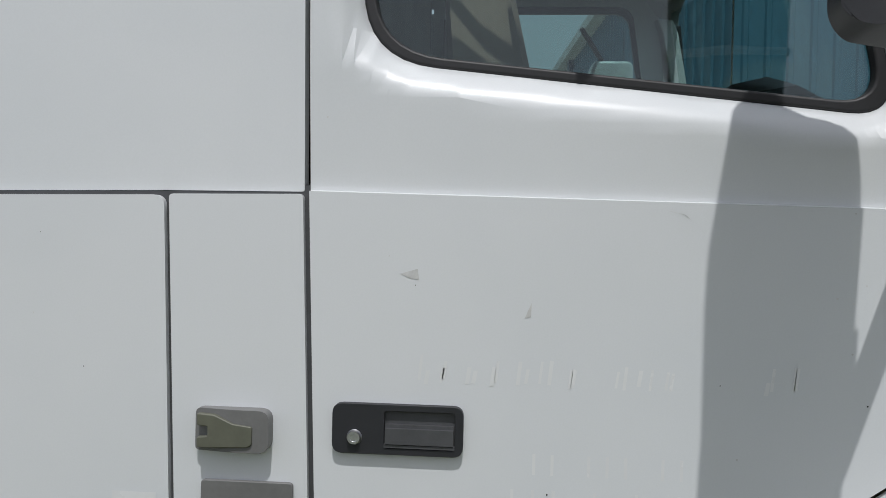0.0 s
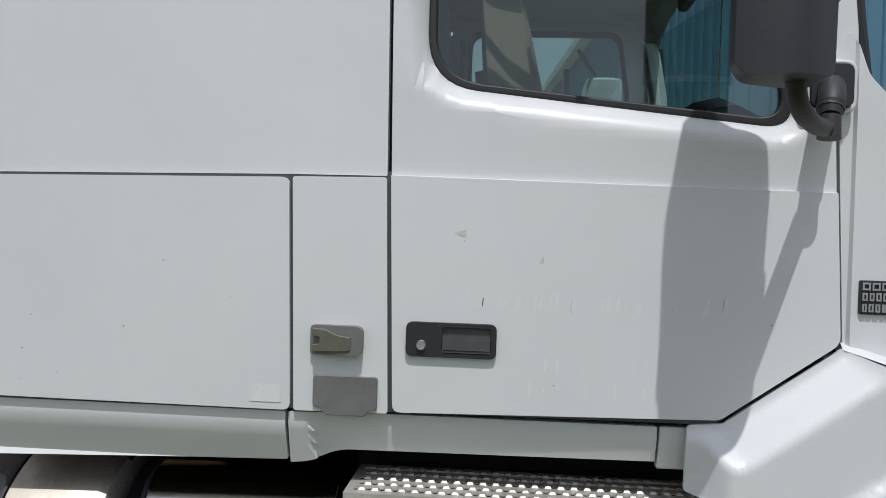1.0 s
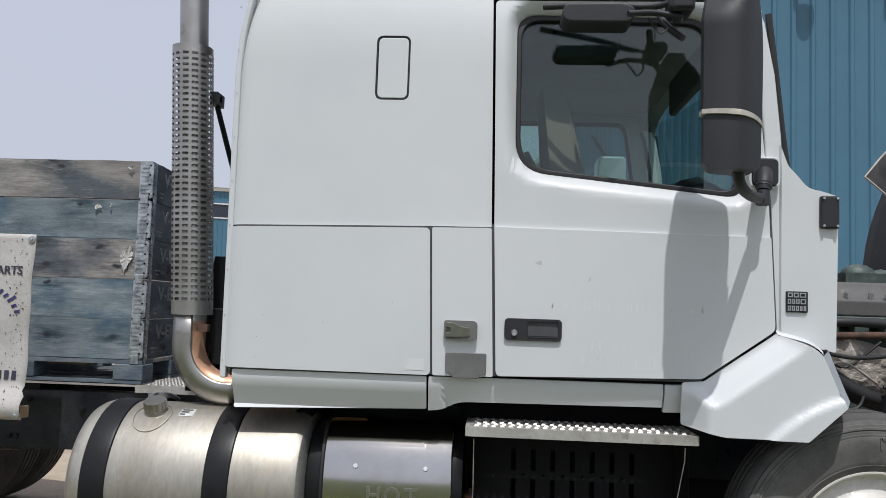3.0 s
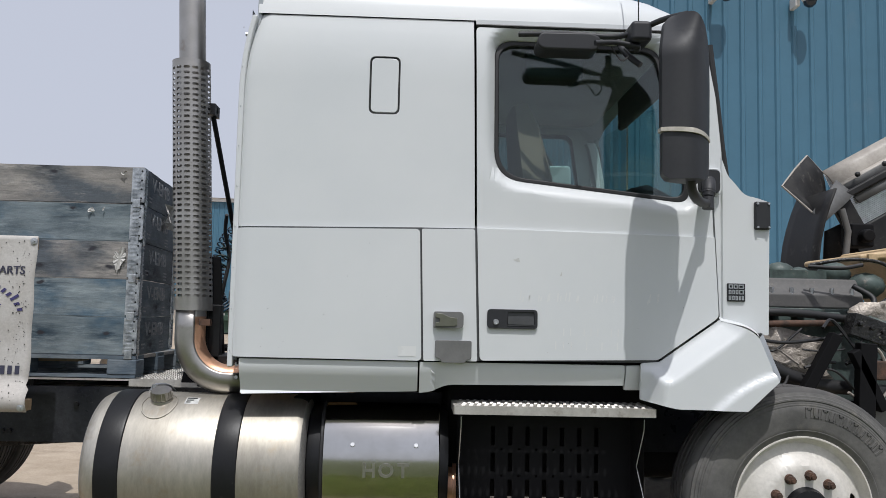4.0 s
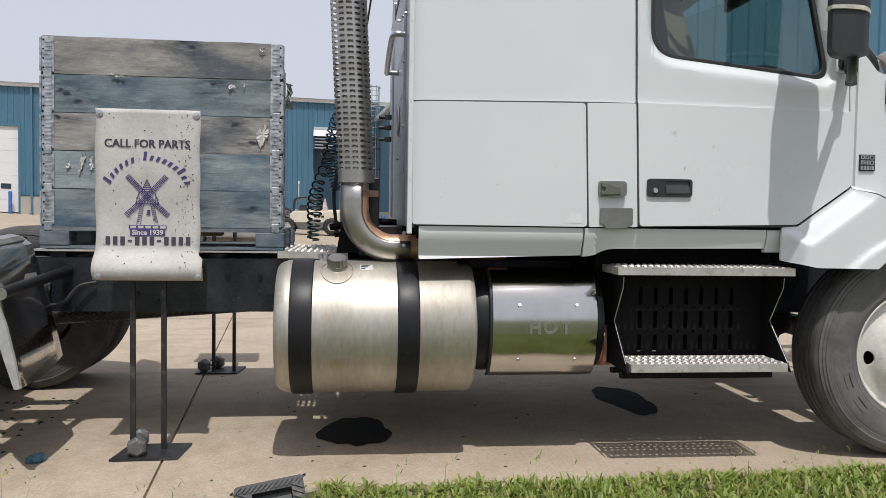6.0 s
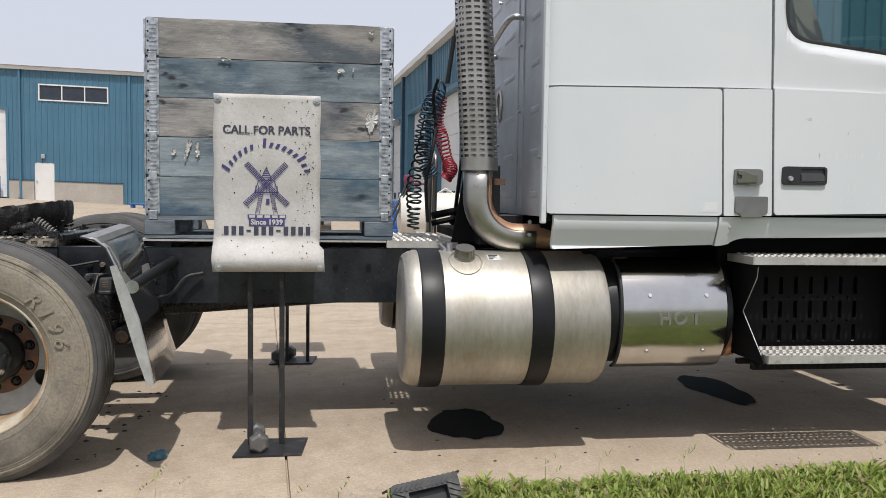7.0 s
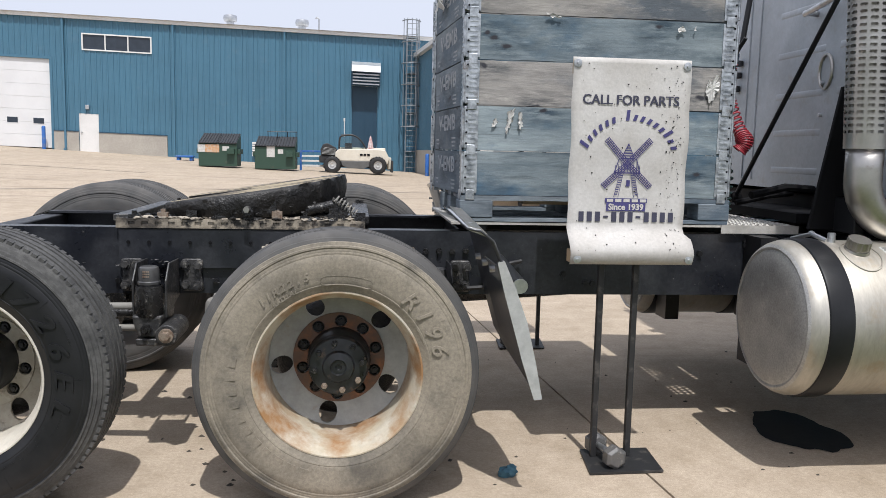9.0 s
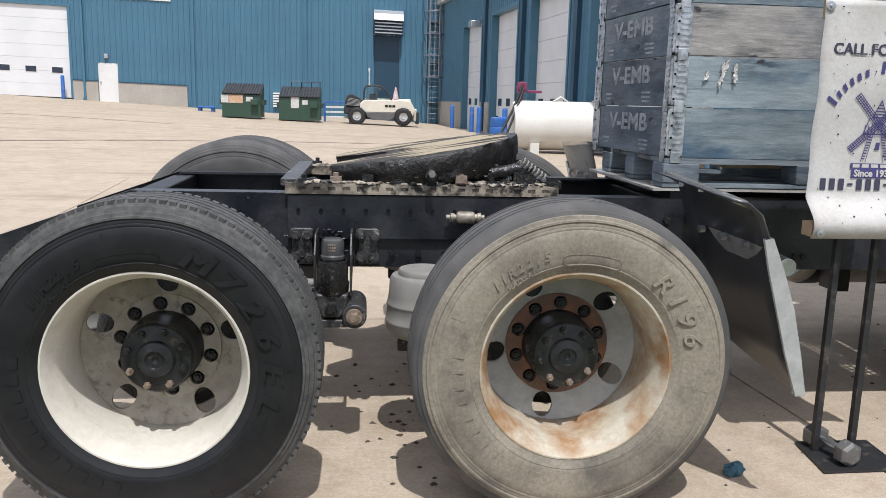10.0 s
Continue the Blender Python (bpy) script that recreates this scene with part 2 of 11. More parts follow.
def join_bm(bm, other):
    me = bpy.data.meshes.new("tmp")
    other.to_mesh(me)
    other.free()
    bm.from_mesh(me)
    bpy.data.meshes.remove(me)


FRONT = Matrix(((1, 0, 0, 0), (0, 0, -1, 0), (0, 1, 0, 0), (0, 0, 0, 1)))  # a drawing's x, y to the world's x, z, facing -y


# ---------------- setting materials ----------------
def concrete_mat():
    m, n, l, p = node_mat("worn_yard_concrete")
    tc = n.new("ShaderNodeTexCoord").outputs["Object"]
    col = mix_node(n, l, ramp_node(n, l, noise_node(n, l, tc, 0.35, 6, 0.6), 0.35, 0.7), (0.50, 0.412, 0.315), (0.435, 0.358, 0.274))
    col = mix_node(n, l, ramp_node(n, l, noise_node(n, l, tc, 1.7, 10, 0.72), 0.47, 0.74), col, (0.345, 0.275, 0.195))
    # swept tyre tracks across the yard
    col = mix_node(n, l, ramp_node(n, l, noise_node(n, l, tc, 0.5, 8, 0.7, (0.18, 1.7, 1)), 0.56, 0.72), col, (0.27, 0.222, 0.172))
    col = mix_node(n, l, ramp_node(n, l, noise_node(n, l, tc, 1.2, 6, 0.65, (0.10, 2.4, 1)), 0.63, 0.70, (0, 0, 0, 1), (0.6, 0.6, 0.6, 1)), col, (0.17, 0.14, 0.11))
    # drips, then fine grit at two sizes
    col = mix_node(n, l, ramp_node(n, l, noise_node(n, l, tc, 15, 5, 0.7), 0.69, 0.74), col, (0.15, 0.12, 0.10))
    col = mix_node(n, l, 1.0, col, ramp_node(n, l, noise_node(n, l, tc, 260, 2, 0.8), 0.25, 0.75, (0.66, 0.66, 0.66, 1), (1.2, 1.2, 1.2, 1)), "MULTIPLY")
    col = mix_node(n, l, 1.0, col, ramp_node(n, l, noise_node(n, l, tc, 60, 5, 0.8), 0.3, 0.7, (0.74, 0.73, 0.72, 1), (1.13, 1.13, 1.13, 1)), "MULTIPLY")
    col = mix_node(n, l, 1.0, col, ramp_node(n, l, noise_node(n, l, tc, 7, 8, 0.75), 0.32, 0.68, (0.86, 0.845, 0.82, 1), (1.08, 1.08, 1.08, 1)), "MULTIPLY")
    l.new(col, p.inputs["Base Color"])
    p.inputs["Roughness"].default_value = 0.85
    b = n.new("ShaderNodeBump")
    b.inputs["Strength"].default_value, b.inputs["Distance"].default_value = 0.35, 0.004
    l.new(noise_node(n, l, tc, 90, 5, 0.7), b.inputs["Height"])
    l.new(b.outputs["Normal"], p.inputs["Normal"])
    return m


M_CONCRETE = concrete_mat()
M_LAWN = surf("lawn_soil", (0.115, 0.125, 0.045), 0.9, second=(0.08, 0.105, 0.03), scale=2.0, fine=120, fine_amt=0.5, dirt=(0.17, 0.13, 0.08), dirt_scale=3.5, dirt_range=(0.6, 0.8), bump=0.8, bump_scale=150, bump_dist=0.02)
M_SIDING = surf("blue_steel_siding", (0.065, 0.165, 0.242), 0.42, second=(0.058, 0.149, 0.220), scale=0.4, fine=3, fine_amt=0.05, dirt=(0.11, 0.185, 0.245), dirt_scale=1.2, dirt_range=(0.6, 0.95), bump=0.05, bump_scale=3)
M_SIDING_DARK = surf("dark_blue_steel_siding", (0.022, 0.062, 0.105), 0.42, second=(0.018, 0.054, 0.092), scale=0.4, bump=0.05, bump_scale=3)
M_WHITE = surf("white_sheet_metal", (0.74, 0.73, 0.71), 0.5, second=(0.66, 0.65, 0.63), scale=0.6, bump=0.03, dirt=(0.5, 0.46, 0.4), dirt_scale=1.5, dirt_range=(0.62, 0.9))
M_DOOR = surf("white_door_enamel", (0.70, 0.70, 0.70), 0.45, second=(0.65, 0.65, 0.65), scale=0.9, fine_amt=0.03, bump=0.04, bump_scale=4, dirt=(0.5, 0.48, 0.44), dirt_scale=0.8, dirt_range=(0.66, 0.95))
M_PLINTH = surf("cast_plinth_concrete", (0.42, 0.39, 0.34), 0.85, second=(0.36, 0.33, 0.29), scale=0.8, fine=12, bump=0.2)
M_BLUE = surf("blue_bollard_paint", (0.03, 0.13, 0.42), 0.5, second=(0.025, 0.11, 0.36), dirt=(0.2, 0.2, 0.2), dirt_scale=5)
M_GLASS_FAR = plain("dark_window_glass", (0.03, 0.04, 0.055), 0.08)
M_OIL = surf("wet_oil", (0.020, 0.019, 0.018), 0.7, second=(0.03, 0.028, 0.025), scale=6, spec=0.08)


def gz(x, y):
    """Height of the yard: level by the truck, rising gently towards the far hall."""
    return max(0.0, (y - 8) / 36.66) * min(1.3, max(-0.1, -0.83 * x / 19))


# ---------------- ground ----------------
def build_ground():
    bm = bmesh.new()
    us = []
    for k in range(-9, 10):
        j = k * 4.6
        us += [j - 0.006, j - 0.0035, j + 0.0035, j + 0.006, j + 1.5, j + 3.0]
    us = sorted([-240, -120, -70] + us + [70, 120, 240])
    ys = []
    for k in range(0, 11):
        j = 4.35 + k * 4.6
        ys += [j - 0.012, j - 0.005, j + 0.005, j + 0.012, j + 1.5, j + 3.0]
    ys = sorted([-260, -120, -50, -20, -8, -3, -1, 0.5, 2, 3.2] + ys + [56, 70, 100, 160, 300])
    rows = []
    for y in ys:
        row = []
        for u in us:
            x = u - 2.235 - 0.0845 * min(60, max(-20, y))
            du, dy = abs(u / 4.6 - round(u / 4.6)) * 4.6, abs((y - 4.35) / 4.6 - round((y - 4.35) / 4.6)) * 4.6
            z = gz(x, min(y, 60))
            if du < 0.004 and abs(u) < 42 and y < 9:
                z -= 0.02
            row.append(bm.verts.new((x, y, z)))
        rows.append(row)
    for a, b in zip(rows, rows[1:]):
        ring_faces(bm, a, b, closed=False)
    ob = part("ground", bm, M_CONCRETE)
    return tagged(ob, "pale worn concrete yard with joints and stains", "ground", kind="structure")


def lawn_edge(x):
    return -0.27 + 0.05 * math.sin(x * 2.3) + 0.03 * math.sin(x * 7.1 + 1) - 0.21 * max(0.0, min(1.0, (-1.55 - x) / 0.25))


def build_lawn():
    bm = bmesh.new()
    xs = [-230, -60, -30, -15] + [-9 + 0.25 * i for i in range(73)] + [15, 30, 60, 230]
    ts = [0, 0.04, 0.15, 0.35, 0.7, 1.2, 2, 3.5, 7, 15, 40, 120, 250]
    rows = [[bm.verts.new((x, lawn_edge(x) - t, (0.004 if t == 0 else 0.03 + 0.012 * math.sin(x * 5 + t * 9)))) for x in xs] for t in ts]
    for a, b in zip(rows, rows[1:]):
        ring_faces(bm, b, a, closed=False)
    return tagged(part("lawn", bm, M_LAWN, smooth=60), "green mown lawn beside the concrete yard", "lawn", kind="structure")


def build_stain(cx, cy, rx, ry, seed):
    rnd = random.Random(seed)
    bm = bmesh.new()
    ph = [rnd.uniform(0, 6.28) for _ in range(4)]
    vs = []
    for i in range(48):
        a = i * math.tau / 48
        k = 1 + 0.09 * math.sin(2 * a + ph[0]) + 0.07 * math.sin(3 * a + ph[3]) + 0.045 * math.sin(5 * a + ph[1]) + 0.03 * math.sin(9 * a + ph[2]) + rnd.uniform(-0.025, 0.025)
        vs.append(bm.verts.new((cx + rx * k * math.cos(a), cy + ry * k * math.sin(a), 0.004)))
    bm.faces.new(vs)
    return tagged(part("oil_stain", bm, M_OIL), "black wet oil stain on the concrete", "stain", group="oil stains", kind="structure")


def build_tar_seam(pts, width, seed):
    rnd = random.Random(seed)
    bm = bmesh.new()
    rows = []
    path = smooth_line([(x, y, 0) for x, y in pts], 14)
    for p in path:
        w = width * rnd.uniform(0.35, 1.0)
        y = p.y + rnd.uniform(-0.05, 0.05)
        rows.append([bm.verts.new((p.x, y - w / 2, gz(p.x, y) + 0.005)), bm.verts.new((p.x, y + w / 2, gz(p.x, y) + 0.005))])
    for a, b in zip(rows, rows[1:]):
        bm.faces.new((a[0], b[0], b[1], a[1]))
    return tagged(part("tar_seam", bm, M_SEAM), "dark worn seam across the concrete", "seam", group="dark yard seams", kind="structure")


M_SEAM = surf("dark_worn_seam", (0.25, 0.205, 0.16), 0.85, second=(0.34, 0.285, 0.22), scale=2.5, fine=30, fine_amt=0.3)
build_ground()
build_lawn()
build_tar_seam([(-16.5, 15.9), (-12.3, 17.5), (-10.2, 18.7), (-6.0, 20.3), (-3.0, 21.0), (0.5, 21.6)], 0.42, 4)
build_tar_seam([(-20.0, 29.5), (-15.5, 29.0), (-11.0, 27.6)], 0.30, 6)
build_stain(-1.345, 0.70, 0.175, 0.31, 3)
build_stain(0.385, 1.37, 0.165, 0.37, 5)


# ---------------- steel halls ----------------
def siding(u0, u1, z0, z1, openings=(), rib=0.305, rib_h=0.032, base=None):
    """A ribbed sheet wall in (u, z), facing -y, with openings (u0, u1, z0, z1). base(u) lowers its foot."""
    bm = bmesh.new()
    us = set()
    k = int((u1 - u0) / rib)
    prof = []
    for i in range(k + 1):
        c = u0 + (i + 0.5) * rib
        prof += [(c - 0.055, 0.0), (c - 0.03, -rib_h), (c + 0.03, -rib_h), (c + 0.055, 0.0)]
    prof = [q for q in prof if u0 < q[0] < u1]

    def y_at(u):
        ph = ((u - u0) / rib) % 1.0 - 0.5
        d = abs(ph * rib)
        return -rib_h if d < 0.03 else (0.0 if d > 0.055 else -rib_h * (0.055 - d) / 0.025)
    us = sorted({u0, u1} | {q[0] for q in prof} | {o[i] for o in openings for i in (0, 1)})
    for a, b in zip(us, us[1:]):
        if b - a < 1e-5:
            continue
        mid = (a + b) / 2
        spans, lo = [], z0
        for o in sorted((o for o in openings if o[0] < mid < o[1]), key=lambda o: o[2]):
            if o[2] > lo:
                spans.append((lo, o[2]))
            lo = o[3]
        if lo < z1:
            spans.append((lo, z1))
        for s, e in spans:
            v = [bm.verts.new((u, y_at(u), z)) for u, z in ((a, s), (b, s), (b, e), (a, e))]
            bm.faces.new(v)
    return bm


def wall_frame(p0, p1):
    """World placement of a wall drawn in (u, z) that starts at p0 and runs to p1, seen from its right-hand side."""
    d = Vector((p1[0] - p0[0], p1[1] - p0[1], 0)).normalized()
    return Matrix(((d.x, -d.y, 0, p0[0]), (d.y, d.x, 0, p0[1]), (0, 0, 1, 0), (0, 0, 0, 1)))


def overhead_door(parent, m, u0, u1, z0, z1, lights=3, deep=0.0):
    """A sectional door set back in its opening, with small lights and trims; deep: how far it stands behind the wall."""
    bm = bmesh.new()
    rows = 7
    h = (z1 - z0) / rows
    box(bm, u0, u1, 0.112 + deep, 0.13 + deep, z0, z1, m)
    door = part("overhead_door", bm, M_DOOR, parent, "white sectional overhead door")
    for i in range(rows):
        bm = bmesh.new()
        box(bm, u0, u1, 0.06 + deep, 0.11 + deep, z0 + i * h + 0.004, z0 + (i + 1) * h - 0.004, m)
        part("door_section", bm, M_DOOR, door, bevel=0.006)
    w = (u1 - u0)
    for i in range(lights):
        c = u0 + w * (i + 0.5) / lights
        bm = bmesh.new()
        box(bm, c - 0.33, c + 0.33, 0.050 + deep, 0.065 + deep, z0 + 1.28, z0 + 1.66, m)
        part("light_frame", bm, M_DOOR, door, bevel=0.01)
        bm = bmesh.new()
        box(bm, c - 0.28, c + 0.28, 0.040 + deep, 0.055 + deep, z0 + 1.32, z0 + 1.62, m)
        part("door_light", bm, M_GLASS_FAR, door, "small dark glazed door light")
    for a, b, c, d in ((u0 - 0.14, u0, z0, z1 + 0.14), (u1, u1 + 0.14, z0, z1 + 0.14), (u0, u1, z1, z1 + 0.14)):
        bm = bmesh.new()
        box(bm, a, b, -0.045, 0.13 + deep, c, d, m)
        part("door_trim", bm, M_SIDING, parent)
    return door


def far_hall():
    hall = thing("far_hall", (-20, 44.7, 0.5), "long blue ribbed-steel workshop hall with white roof edge", "building")
    slope = Matrix.Identity(4)
    slope[2][0], slope[2][3] = -0.025, 0.65
    m = wall_frame((-46.0, 44.66), (0.95, 44.66)) @ slope
    U = lambda x: x + 46.0
    big, man = (U(-24.4), U(-20.24), 0.0, 5.82), (U(-18.76), U(-17.72), 0.0, 2.94)
    win = (U(-18.50), U(-14.76), 6.40, 7.33)
    vent = (U(-3.67), U(-2.22), 0.0, 5.3)
    bm = siding(0, U(0.95), -0.9, 8.06, [big, man, win, vent])
    bm.transform(m)
    part("wall", bm, M_SIDING, hall)
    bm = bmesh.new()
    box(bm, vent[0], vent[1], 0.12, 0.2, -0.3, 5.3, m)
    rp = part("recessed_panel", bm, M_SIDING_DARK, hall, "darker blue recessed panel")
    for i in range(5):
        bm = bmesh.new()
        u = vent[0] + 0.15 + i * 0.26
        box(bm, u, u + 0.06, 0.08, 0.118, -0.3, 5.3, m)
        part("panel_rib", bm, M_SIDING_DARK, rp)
    bm = bmesh.new()
    box(bm, -0.3, U(1.2), -0.17, 0.25, 8.06, 8.26, m)
    part("gutter", bm, M_WHITE, hall, "white roof edge gutter")
    bm = bmesh.new()
    v = [bm.verts.new(m @ Vector(p)) for p in ((-0.3, -0.3, 8.262), (U(1.2), -0.3, 8.262), (U(1.2), 22, 9.2), (-0.3, 22, 9.2))]
    bm.faces.new(v)
    w = [bm.verts.new(m @ Vector(p)) for p in ((-0.3, 22, -1), (U(1.2), 22, -1))]
    bm.faces.new((v[3], v[2], w[1], w[0]))
    part("roof", bm, M_WHITE, hall)
    for a, b in ((U(-20.1), man[0] - 0.02), (man[1] + 0.02, U(-14.0))):
        bm = bmesh.new()
        box(bm, a, b, -0.09, 0.15, -0.3, 1.92, m)
        part("plinth", bm, M_PLINTH, hall, "bare concrete plinth")
        bm = bmesh.new()
        box(bm, a, b, -0.12, 0.0, 1.921, 1.97, m)
        part("flashing", bm, M_SIDING_DARK, hall)
    overhead_door(hall, m, *big[:2], 0.95, 5.82)
    bm = bmesh.new()
    box(bm, man[0], man[1], 0.0, 0.06, 0.8, 2.94, m)
    d = part("service_door", bm, M_WHITE, hall, "white steel service door", bevel=0.01)
    bm = bmesh.new()
    cyl(bm, m @ Vector((man[0] + 0.12, -0.06, 1.9)), m @ Vector((man[0] + 0.12, 0.0, 1.9)), 0.04, seg=12)
    part("door_knob", bm, M_STEEL, d)
    bm = bmesh.new()
    box(bm, man[0] + 0.38, man[0] + 0.58, -0.14, 0.0, 3.18, 3.42, m)
    part("wall_lamp", bm, M_STEEL, hall, "grey wall lamp over the service door", bevel=0.02)
    # upper window with three panes
    bm = bmesh.new()
    for a, b, c, e in ((win[0], win[1], 6.40, 6.47), (win[0], win[1], 7.26, 7.33), (win[0], win[0] + 0.07, 6.47, 7.26), (win[1] - 0.07, win[1], 6.47, 7.26),
                       (win[0] + 1.22, win[0] + 1.28, 6.47, 7.26), (win[0] + 2.44, win[0] + 2.50, 6.47, 7.26)):
        box(bm, a, b, -0.06, 0.06, c, e, m)
    wf = part("window_frame", bm, M_WHITE, hall)
    for a, b in ((0.07, 1.22), (1.28, 2.44), (2.50, 3.67)):
        bm = bmesh.new()
        box(bm, win[0] + a, win[0] + b, 0.0, 0.03, 6.47, 7.26, m)
        part("pane", bm, M_GLASS_FAR, wf, "dark reflecting pane")
    # vent hood
    bm = bmesh.new()
    u0, u1 = vent[0] - 0.02, vent[1] + 0.16
    prof = [(0.0, 6.66), (-0.25, 6.63), (-0.62, 6.42), (-0.72, 6.06), (0.0, 6.06)]
    for a, b in zip(prof, prof[1:]):
        v = [bm.verts.new(m @ Vector(q)) for q in ((u0, *a), (u1, *a), (u1, *b), (u0, *b))]
        bm.faces.new(v)
    for u in (u0, u1):
        bm.faces.new([bm.verts.new(m @ Vector((u, *a))) for a in prof])
    hood = part("vent_hood", bm, M_STEEL, hall, "galvanised intake hood")
    for i in range(4):
        bm = bmesh.new()
        box(bm, u0 + 0.06, u1 - 0.06, -0.6 + i * 0.02, -0.5 + i * 0.02, 5.35 + i * 0.18, 5.42 + i * 0.18, m)
        part("louvre", bm, M_STEEL, hood)
    bm = bmesh.new()
    for u in (u0, u1 - 0.05):
        box(bm, u, u + 0.05, -0.6, 0.0, 5.3, 6.06, m)
    box(bm, u0 + 0.05, u1 - 0.05, -0.35, -0.3, 5.3, 6.06, m)
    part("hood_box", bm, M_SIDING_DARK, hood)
    # downspouts
    for x in (-19.48, -13.6, -7.48):
        bm = bmesh.new()
        box(bm, U(x) - 0.06, U(x) + 0.06, -0.16, -0.04, gz(x, 44) + 0.15, 8.1, m)
        box(bm, U(x) - 0.07, U(x) + 0.07, -0.3, -0.04, gz(x, 44) + 0.02, gz(x, 44) + 0.15, m)
        part("downspout", bm, M_SIDING, hall, bevel=0.015)
    # roof vents
    for x in (-10.7, -6.6):
        bm = bmesh.new()
        p = m @ Vector((U(x), 1.5, 8.28))
        lathe(bm, [(0.22, -0.1), (0.22, 0.35), (0.36, 0.38), (0.40, 0.55), (0.36, 0.72), (0.05, 0.8)], p, "z", 20)
        part("roof_vent", bm, M_STEEL, hall, "galvanised round roof vent", smooth=40)
    bm = bmesh.new()
    p = m @ Vector((U(-5.6), 1.0, 8.3))
    tube(bm, [p, p + Vector((0, 0, 0.75)), p + Vector((-0.12, 0, 0.85)), p + Vector((-0.2, 0, 0.75))], 0.05)
    part("vent_pipe", bm, M_STEEL, hall)
    return hall


M_LADDER = surf("dull_grey_ladder", (0.20, 0.22, 0.24), 0.5, second=(0.15, 0.165, 0.18), scale=4)


def caged_ladder():
    lad = thing("caged_ladder", (-0.3, 44.1, 0), "galvanised caged roof ladder fixed to the hall", "ladder")
    x0, x1, y = -0.60, 0.02, 44.0
    for x in (x0, x1):
        bm = bmesh.new()
        box(bm, x - 0.03, x + 0.03, y - 0.03, y + 0.03, -0.05, 8.6)
        part("rail", bm, M_LADDER, lad)
    for i in range(28):
        bm = bmesh.new()
        cyl(bm, (x0, y, 0.3 + i * 0.3), (x1, y, 0.3 + i * 0.3), 0.018, seg=6)
        part("rung", bm, M_LADDER, lad)
    for i in range(6):
        bm = bmesh.new()
        z = 2.6 + i * 1.18
        tube(bm, [(-0.36 + 0.50 * math.cos(a), y - 0.1 - 0.65 * math.sin(a), z) for a in [math.pi * k / 12 for k in range(13)]], 0.035, 6)
        part("hoop", bm, M_LADDER, lad)
    for k in range(5):
        a = math.pi * (k + 1) / 6
        bm = bmesh.new()
        x, yy = -0.36 + 0.50 * math.cos(a), y - 0.1 - 0.65 * math.sin(a)
        box(bm, x - 0.02, x + 0.02, yy - 0.01, yy + 0.01, 2.6, 8.6)
        part("cage_bar", bm, M_LADDER, lad)
    for z in (1.2, 3.4, 5.6, 7.6):
        bm = bmesh.new()
        box(bm, x0 - 0.02, x1 + 0.02, y + 0.03, y + 0.66, z, z + 0.05)
        part("wall_bracket", bm, M_LADDER, lad)


def side_x(y):
    """The line of the side hall's long wall."""
    return 0.13 + (44.66 - y) * 0.08


